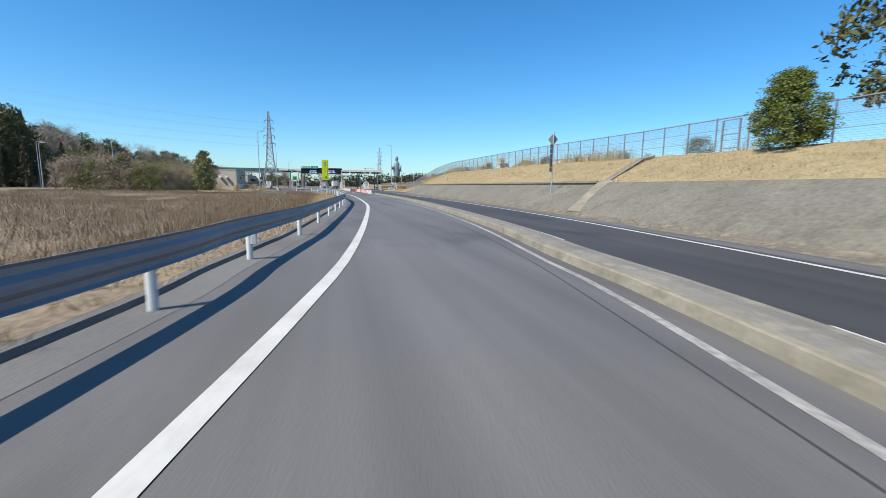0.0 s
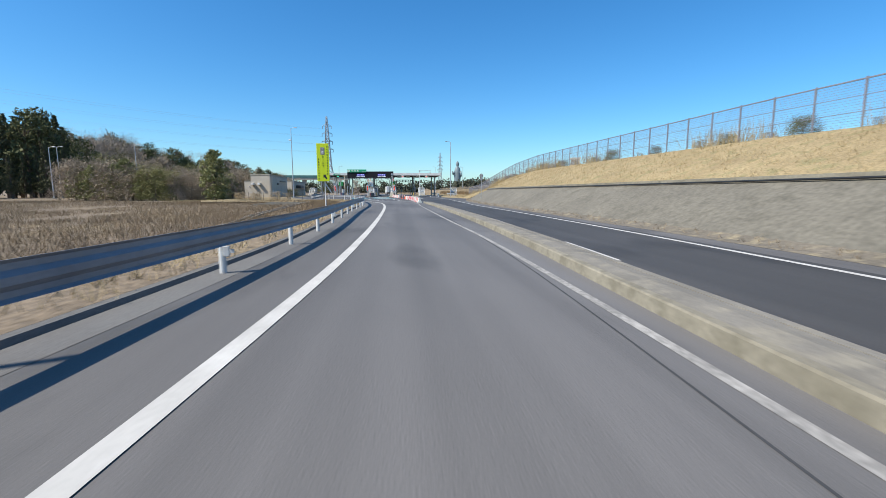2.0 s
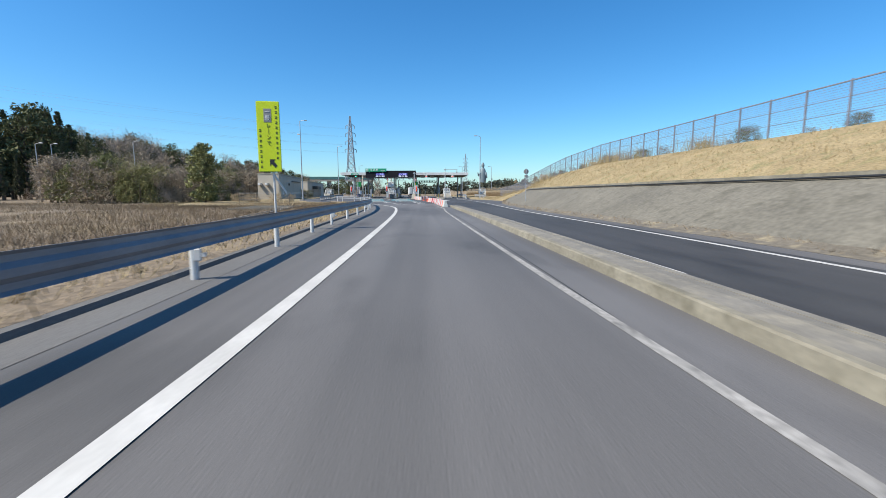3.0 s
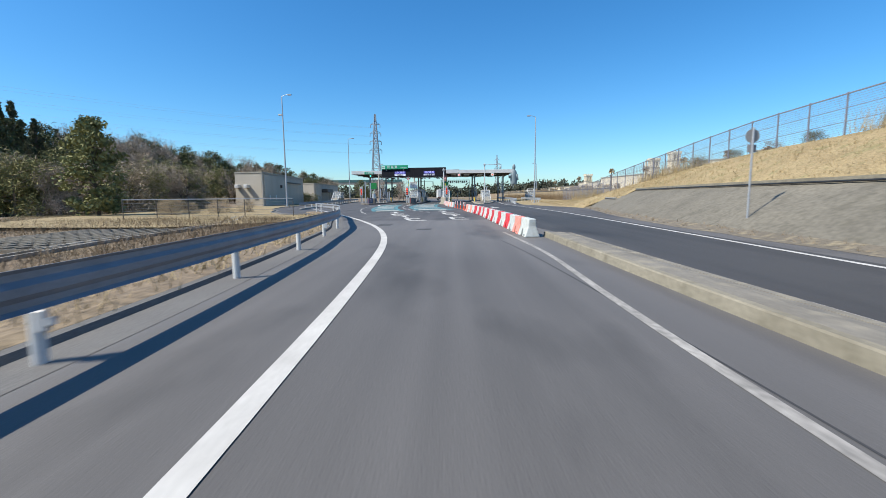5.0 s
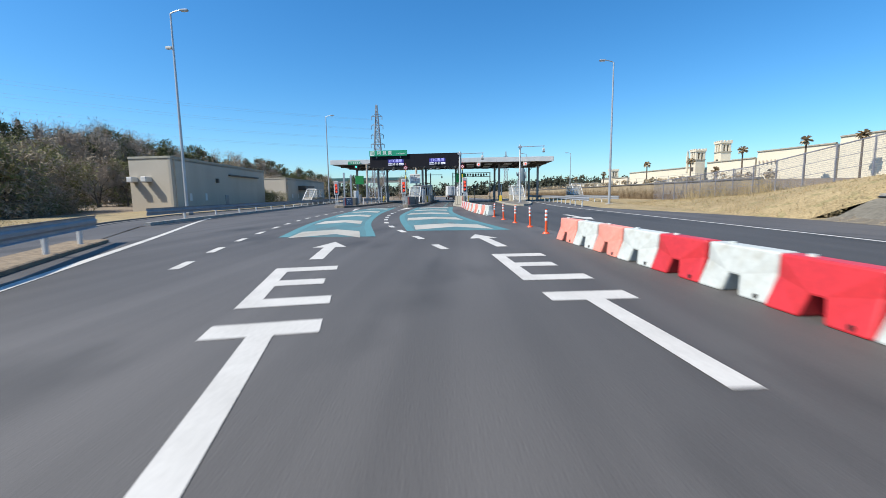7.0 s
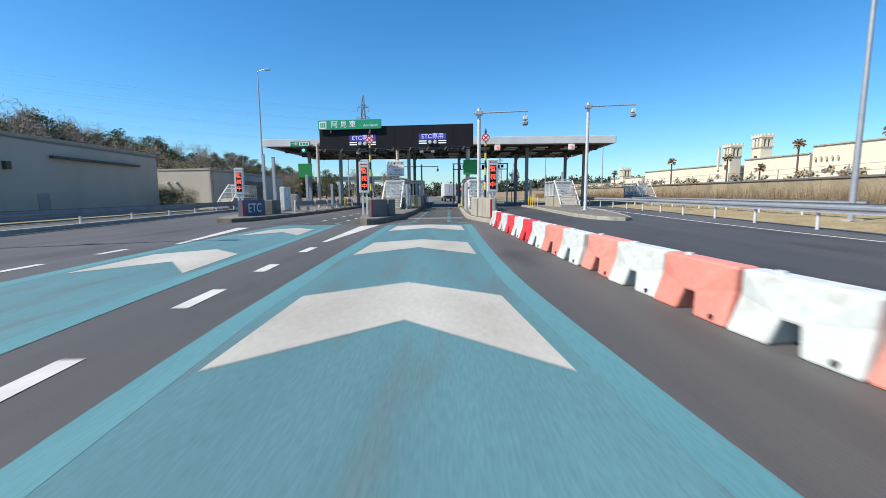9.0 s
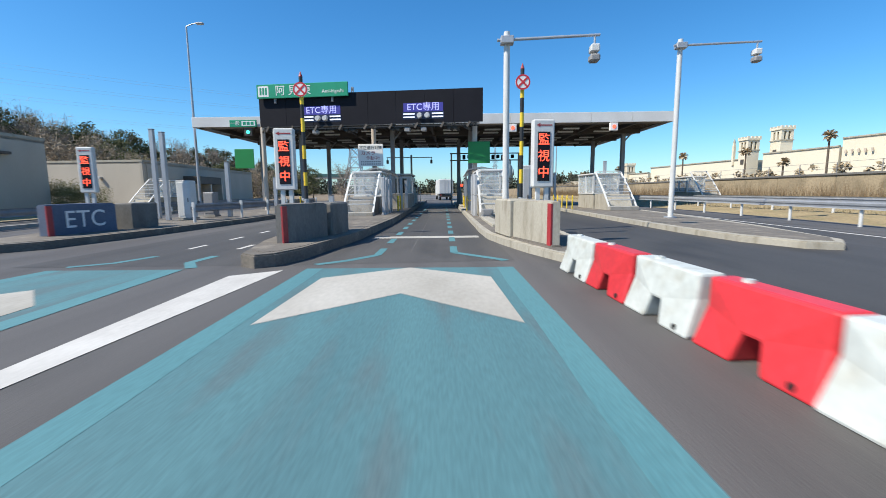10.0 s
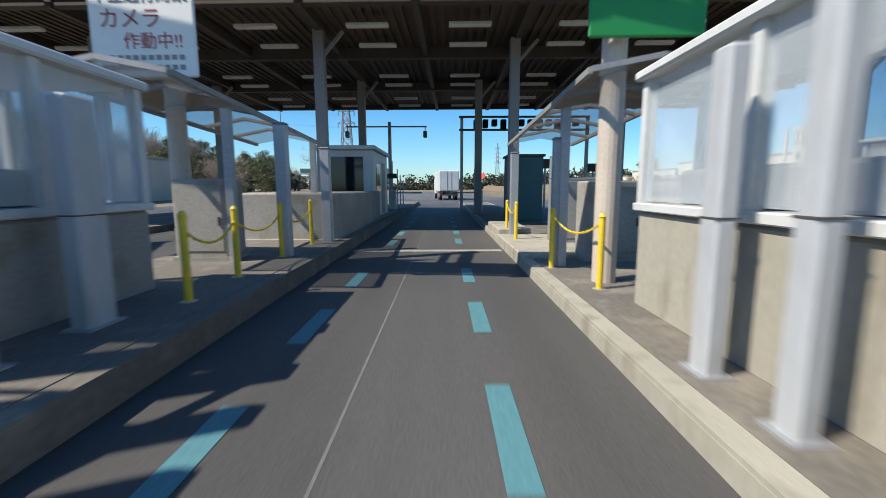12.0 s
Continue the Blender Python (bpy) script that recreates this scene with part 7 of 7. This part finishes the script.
def visor(x, y0, y1, side, label):
    ob = thing("visor_roof", label, "canopy", "booth visors")
    for k in range(5):
        a, b = y0 + (y1 - y0) * k / 5, y0 + (y1 - y0) * (k + 1) / 5
        za, zb = 2.62 - 0.04 * k, 2.62 - 0.04 * (k + 1)
        bm = bmesh.new()
        bm.faces.new([bm.verts.new(p) for p in ((x, a + 0.02, za + 0.14), (x, b - 0.02, zb + 0.14), (x + side * 0.75, b - 0.02, zb), (x + side * 0.75, a + 0.02, za))])
        bm.faces.new([bm.verts.new(p) for p in ((x, a + 0.02, za + 0.14), (x, b - 0.02, zb + 0.14), (x - side * 0.75, b - 0.02, zb), (x - side * 0.75, a + 0.02, za))])
        part("sheet", bm, VISOR, ob)
        bm = bmesh.new()
        beam(bm, (x - 0.78, a, za + 0.0), (x, a, za + 0.15), 0.05, 0.06)
        beam(bm, (x + 0.78, a, za + 0.0), (x, a, za + 0.15), 0.05, 0.06)
        part("rib", bm, GREY_STEEL, ob)
    bm = bmesh.new()
    for s in (-0.78, 0.78):
        beam(bm, (x + s, y0, 2.61), (x + s, y1, 2.41), 0.06, 0.07)
    part("edge_rail", bm, GREY_STEEL, ob)
    for y in (y0 + 1.6, y1 - 0.1):
        part("post", slab(x + side * 0.6 - 0.06, x + side * 0.6 + 0.06, y - 0.06, y + 0.06, 0.15, 2.5), GALV, ob)
    return ob


shield(2.2, 3.45, 7.15, 9.45, 2.32, "sloping clear wind shield on a white steel frame before the booth")
# left base wedge toned dark in place of shade behind the sheets
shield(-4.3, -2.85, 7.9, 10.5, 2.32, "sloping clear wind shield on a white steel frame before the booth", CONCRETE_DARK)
shield(10.2, 11.8, 12.8, 15.5, 2.5, "sloping clear wind shield on a white steel frame before the booth")
shield(-22.4, -21.0, 18.6, 21.6, 2.5, "sloping clear wind shield on a steel frame near the plaza edge")
shield(21.2, 22.6, 21.8, 24.4, 2.8, "sloping clear wind shield on a steel frame beyond the guard rail")
booth(21.1, 22.7, 24.6, 27.4, "narrow toll booth with pale base beyond the guard rail")
booth(2.25, 3.5, 9.62, 12.75, "narrow toll booth with pale concrete base and glazed upper half")
booth(-4.3, -2.75, 10.66, 13.1, "narrow toll booth with grey base and glazed upper half", CONCRETE)
booth(10.1, 11.9, 15.7, 18.8, "narrow toll booth with pale concrete base and glazed upper half")
booth(-22.3, -20.9, 21.8, 24.8, "narrow toll booth with pale base near the plaza edge")
visor(2.75, 13.3, 19.4, -1, "sloping smoked visor roof behind the toll booth")
visor(-3.4, 13.3, 19.2, 1, "sloping smoked visor roof behind the toll booth")

# white equipment cabinets and posts on the islands
def cabinet(x, y, w, l, h, mat, label, group="equipment cabinets on the islands"):
    ob = thing("equipment_cabinet", label, "cabinet", group, at=(x, y, 0.24 if x < 0 else 0.16))
    part("body", slab(-w / 2, w / 2, -l / 2, l / 2, 0.06, h, 0.025), mat, ob)
    part("plinth", slab(-w / 2 - 0.04, w / 2 + 0.04, -l / 2 - 0.04, l / 2 + 0.04, 0, 0.08), CONCRETE, ob)
    part("door", slab(-w / 2 + 0.05, w / 2 - 0.05, -l / 2 - 0.014, -l / 2 + 0.02, 0.16, h - 0.08, 0.01), mat, ob)
    part("handle", slab(w / 2 - 0.12, w / 2 - 0.09, -l / 2 - 0.035, -l / 2 - 0.012, h * 0.45, h * 0.55), DARK_STEEL, ob)
    return ob


for x, y, w, l, h in ((2.08, 8.70, 0.14, 0.22, 2.0), (2.06, 9.16, 0.16, 0.26, 2.05), (2.08, 9.66, 0.14, 0.26, 1.95), (2.05, 10.30, 0.13, 0.16, 2.1), (2.05, 11.02, 0.13, 0.18, 2.0),
                      (-2.45, 8.95, 0.16, 0.20, 1.85), (-2.44, 9.5, 0.16, 0.28, 1.75), (-2.45, 10.1, 0.14, 0.28, 1.85), (-2.42, 10.75, 0.16, 0.30, 1.8), (-2.44, 11.75, 0.16, 0.30, 1.8)):
    ob = thing("sensor_post", "white square sensor post at the lane edge", "post", "lane sensor posts", at=(x, y, 0.24 if x < 0 else 0.16))
    part("body", slab(-w / 2, w / 2, -l / 2, l / 2, 0, h, 0.02), SENSOR_GREY, ob)
    part("seam", slab(-w / 2 - 0.004, w / 2 + 0.004, -l / 2 - 0.004, l / 2 + 0.004, h * 0.5, h * 0.5 + 0.012), DARK_STEEL, ob)
    part("foot", slab(-w / 2 - 0.04, w / 2 + 0.04, -l / 2 - 0.04, l / 2 + 0.04, 0, 0.03), GALV, ob)
cabinet(2.45, 6.72, 0.5, 0.45, 0.42, GREY_STEEL, "low blue-grey equipment box before the wind shield")
cabinet(3.1, 15.6, 0.9, 0.6, 1.3, CONCRETE, "grey equipment cabinet under the visor")
cabinet(3.1, 17.6, 0.9, 0.7, 1.4, GREY_STEEL, "grey equipment cabinet under the visor")
cabinet(-3.3, 15.2, 0.8, 0.6, 1.25, CONCRETE, "grey equipment cabinet under the visor")
cabinet(3.02, 0.78, 0.30, 0.30, 1.95, SENSOR_GREY, "tall slim pale grey equipment cabinet behind the concrete blocks")
cabinet(-10.9, 6.8, 0.6, 0.5, 1.7, WHITE_STEEL, "pale equipment cabinet on the island")
cabinet(-11.0, 9.0, 0.5, 0.5, 1.2, GREY_STEEL, "grey equipment cabinet on the island")
for x, y, h in ((-11.4, 6.2, 3.7), (-12.6, 7.4, 4.0), (-9.9, 8.6, 2.6), (-9.0, 12.2, 2.0), (-9.1, 15.2, 2.2), (-3.9, 4.6, 1.0), (-2.2, 15.4, 2.1), (-2.05, 17.4, 1.9), (3.3, 20.2, 2.0), (2.1, 15.0, 1.9), (2.05, 18.9, 2.0), (11.3, 16.9, 3.1), (9.4, 22.5, 2.6)):
    ob = thing("sensor_post", "grey square steel post on the island", "post", "grey island posts", at=(x, y, 0.24 if x < 0 else 0.16))
    part("body", slab(-0.09, 0.09, -0.09, 0.09, 0, h, 0.01), GALV, ob)
    part("cap", slab(-0.1, 0.1, -0.1, 0.1, h, h + 0.03, 0.01), GREY_STEEL, ob)

# yellow posts with chains
def chain_posts(pts, label):
    for x, y in pts:
        ob = thing("yellow_post", label, "post", "yellow chain posts", at=(x, y, 0.24 if x < 0 else 0.16))
        part("tube", pole((0, 0, 0), (0, 0, 0.86), 0.038, seg=12), YELLOW_PAINT, ob)
        part("cap", pole((0, 0, 0.86), (0, 0, 0.9), 0.045, 0.02, 12), YELLOW_PAINT, ob)
        part("foot", pole((0, 0, 0), (0, 0, 0.02), 0.08, seg=12), GALV, ob)
    for (xa, ya), (xb, yb) in zip(pts, pts[1:]):
        ch = thing("chain", "yellow plastic chain hanging between posts", "chain", "yellow chains")
        bm = bmesh.new()
        n = max(8, int(math.hypot(xb - xa, yb - ya) / 0.06))
        for k in range(n):
            a, b = k / n, (k + 1) / n
            za, zb = (0.96 - 0.32 * 4 * t * (1 - t) * 0.6 for t in (a, b))
            rod(bm, (xa + (xb - xa) * a, ya + (yb - ya) * a, za), (xa + (xb - xa) * b, ya + (yb - ya) * b, zb), 0.017 if k % 2 else 0.011, seg=5)
        part("links", bm, YELLOW_PAINT, ch)


chain_posts([(2.19, 13.35), (1.97, 14.75)], "yellow steel chain post on the island")
chain_posts([(1.95, 17.9), (1.95, 19.3)], "yellow steel chain post on the island")
chain_posts([(-2.12, 12.5), (-2.2, 13.7), (-2.24, 15.3), (-2.24, 16.9)], "yellow steel chain post on the island")
chain_posts([(8.7, 15.2), (8.75, 16.6), (8.8, 18.0), (8.85, 19.4), (8.9, 20.8)], "yellow steel chain post on the island")
chain_posts([(3.75, 13.4), (3.8, 15.0), (3.8, 16.6)], "yellow steel chain post on the island")
chain_posts([(-9.0, 16.4), (-9.1, 18.2)], "yellow steel chain post on the island")

# raised plinths in the islands' second part
for x0, x1, y0, y1, h in ((2.12, 2.5, 1.8, 6.2, 0.27), (1.7, 2.5, 19.0, 21.5, 0.36), (1.68, 3.2, 15.6, 19.0, 0.24), (-4.2, -1.9, 17.6, 30.0, 0.26)):
    tagged(part("plinth", slab(x0, x1, y0, y1, 0.1, h, 0.02), CONCRETE_PALE), "raised pale concrete plinth on the toll island", "kerb", kind="structure")

# second booth house beyond, with dark window
house = thing("gate_house", "pale kiosk with a large dark window on the toll island", "kiosk")
part("wall", slab(-4.3, -2.25, 24.6, 28.6, 0.2, 2.75, 0.03), WHITE_STEEL, house)
part("roof", slab(-4.42, -2.13, 24.45, 28.75, 2.755, 2.9, 0.02), FASCIA, house)
part("window", slab(-4.05, -2.6, 24.57, 24.61, 1.15, 2.5), DARK_GLASS, house)
part("window", slab(-2.256, -2.235, 25.4, 26.4, 1.2, 2.3), DARK_GLASS, house)
part("window_frame", slab(-2.26, -2.225, 26.9, 27.7, 0.3, 2.4), GREY_STEEL, house)
part("base_wall", slab(-4.2, -2.0, 17.8, 24.5, 0.2, 1.25, 0.03), CONCRETE, house, "low grey concrete wall")

# exit side: gate arms, camera pole, detector frame
def t_camera_pole(x, y, h, l, r):
    ob = thing("camera_pole", "grey T-shaped camera pole beyond the gate", "pole", at=(x, y, 0.1))
    part("shaft", pole((0, 0, 0), (0, 0, h), 0.13, 0.1, 14), GALV, ob)
    part("arm", box(bmesh.new(), l, r, -0.05, 0.05, h - 0.32, h - 0.24), GALV, ob)
    for x2 in (l + 0.1, r - 0.1):
        unit = part("camera_unit", slab(x2 - 0.12, x2 + 0.12, -0.2, 0.1, h - 0.95, h - 0.55, 0.04), GREY_STEEL, ob)
        part("stem", pole((x2, 0, h - 0.6), (x2, 0, h - 0.25), 0.03), GALV, unit)


t_camera_pole(-3.0, 36.0, 5.3, -2.7, 2.3)
for x, lean in ((-2.35, 1), (2.2, -1)):
    g = thing("barrier_gate", "white barrier gate machine with a display box", "gate", "exit gate machines", at=(x, 31.5, 0.16))
    part("cabinet", slab(-0.18, 0.18, -0.25, 0.25, 0, 1.1, 0.03), WHITE_STEEL, g)
    part("display", slab(-0.26, 0.26, -0.3, -0.24, 1.7, 1.95), LED_RED if x > 0 else DARK_STEEL, g)
    part("post", slab(-0.05, 0.05, -0.25, -0.15, 1.1, 2.6), WHITE_STEEL, g)
    part("arm", slab(-0.03 if lean > 0 else -1.55, 1.55 if lean > 0 else 0.03, 0.02, 0.08, 0.92, 1.0), WHITE_STEEL, g)
    for k in range(3):
        part("rod", pole((0.2 * lean + 0.12 * k, 0.6 + 0.3 * k, 0), (0.2 * lean + 0.12 * k, 0.6 + 0.3 * k, 2.2 - 0.3 * k), 0.03), GALV, g)
frame_ob = thing("detector_frame", "dark steel frame of detector units under the canopy's far edge", "frame")
for k in range(12):
    part("unit", slab(2.0 + 0.5 * k, 2.3 + 0.5 * k, 33.0, 33.4, 4.55 + 0.1 * (k % 3), 5.1, 0.03), BLACKBOARD, frame_ob)
for z in (4.5, 5.2):
    part("bar", slab(1.2, 8.4, 33.1, 33.25, z, z + 0.1), DARK_STEEL, frame_ob)
for x in (1.35, 8.3):
    part("post", slab(x - 0.08, x + 0.08, 33.1, 33.26, 0.1, 5.3), WHITE_STEEL, frame_ob)
hut = thing("equipment_hut", "dark green equipment hut on the island", "hut", at=(3.3, 24.8, 0.16))
part("body", slab(-0.6, 0.6, -0.7, 0.7, 0, 2.3, 0.03), BARRIER_GREEN, hut)
part("lid", slab(-0.66, 0.66, -0.76, 0.76, 2.3, 2.38), DARK_STEEL, hut)
for x, y in ((5.3, 30), (9.0, 34)):
    ob = thing("lane_display", "small dark display box on a post", "display", "lane displays", at=(x, y, 0.1))
    part("post", pole((0, 0, 0), (0, 0, 2.4), 0.05), GALV, ob)
    part("box", slab(-0.35, 0.35, -0.1, 0.1, 2.2, 2.65, 0.02), DARK_STEEL, ob)

# ---- lorry beyond the gate ----
def lorry(x, y, turn):
    ob = thing("lorry", "white box lorry driving away beyond the toll gate", "truck", at=(x, y, 0.02), turn=turn)
    box_ob = part("box_body", slab(-1.15, 1.15, -3.2, 3.2, 1.0, 3.35, 0.05), WHITE_STEEL, ob)
    for s in (-1, 1):
        part("rear_door", slab(s * 0.03 if s > 0 else -1.08, 1.08 if s > 0 else -0.03, -3.225, -3.19, 1.1, 3.25, 0.01), WHITE_STEEL, box_ob)
        part("door_bar", pole((s * 0.25, -3.24, 1.15), (s * 0.25, -3.24, 3.2), 0.02), GALV, box_ob)
        part("tail_lamp", slab(s * 0.75, s * 1.02, -3.24, -3.18, 0.75, 0.88), RED_PAINT, ob, "red tail lamp")
    part("chassis", slab(-0.45, 0.45, -3.1, 4.9, 0.62, 0.98), DARK_STEEL, ob)
    part("bumper", slab(-1.05, 1.05, -3.2, -3.05, 0.5, 0.66), DARK_STEEL, ob)
    part("cab", slab(-1.05, 1.05, 3.45, 5.1, 0.6, 2.6, 0.12), WHITE_STEEL, ob)
    for s in (-1, 1):
        for yy in (-2.1, -1.1, 4.2):
            wheel = part("wheel", pole((s * 0.75, yy, 0.48), (s * 1.05, yy, 0.48), 0.48, seg=20), BLACK_PAINT, ob, "black tyre")
            part("rim", pole((s * 0.78, yy, 0.48), (s * 1.07, yy, 0.48), 0.25, seg=16), GALV, wheel)


lorry(0.6, 62, 6)
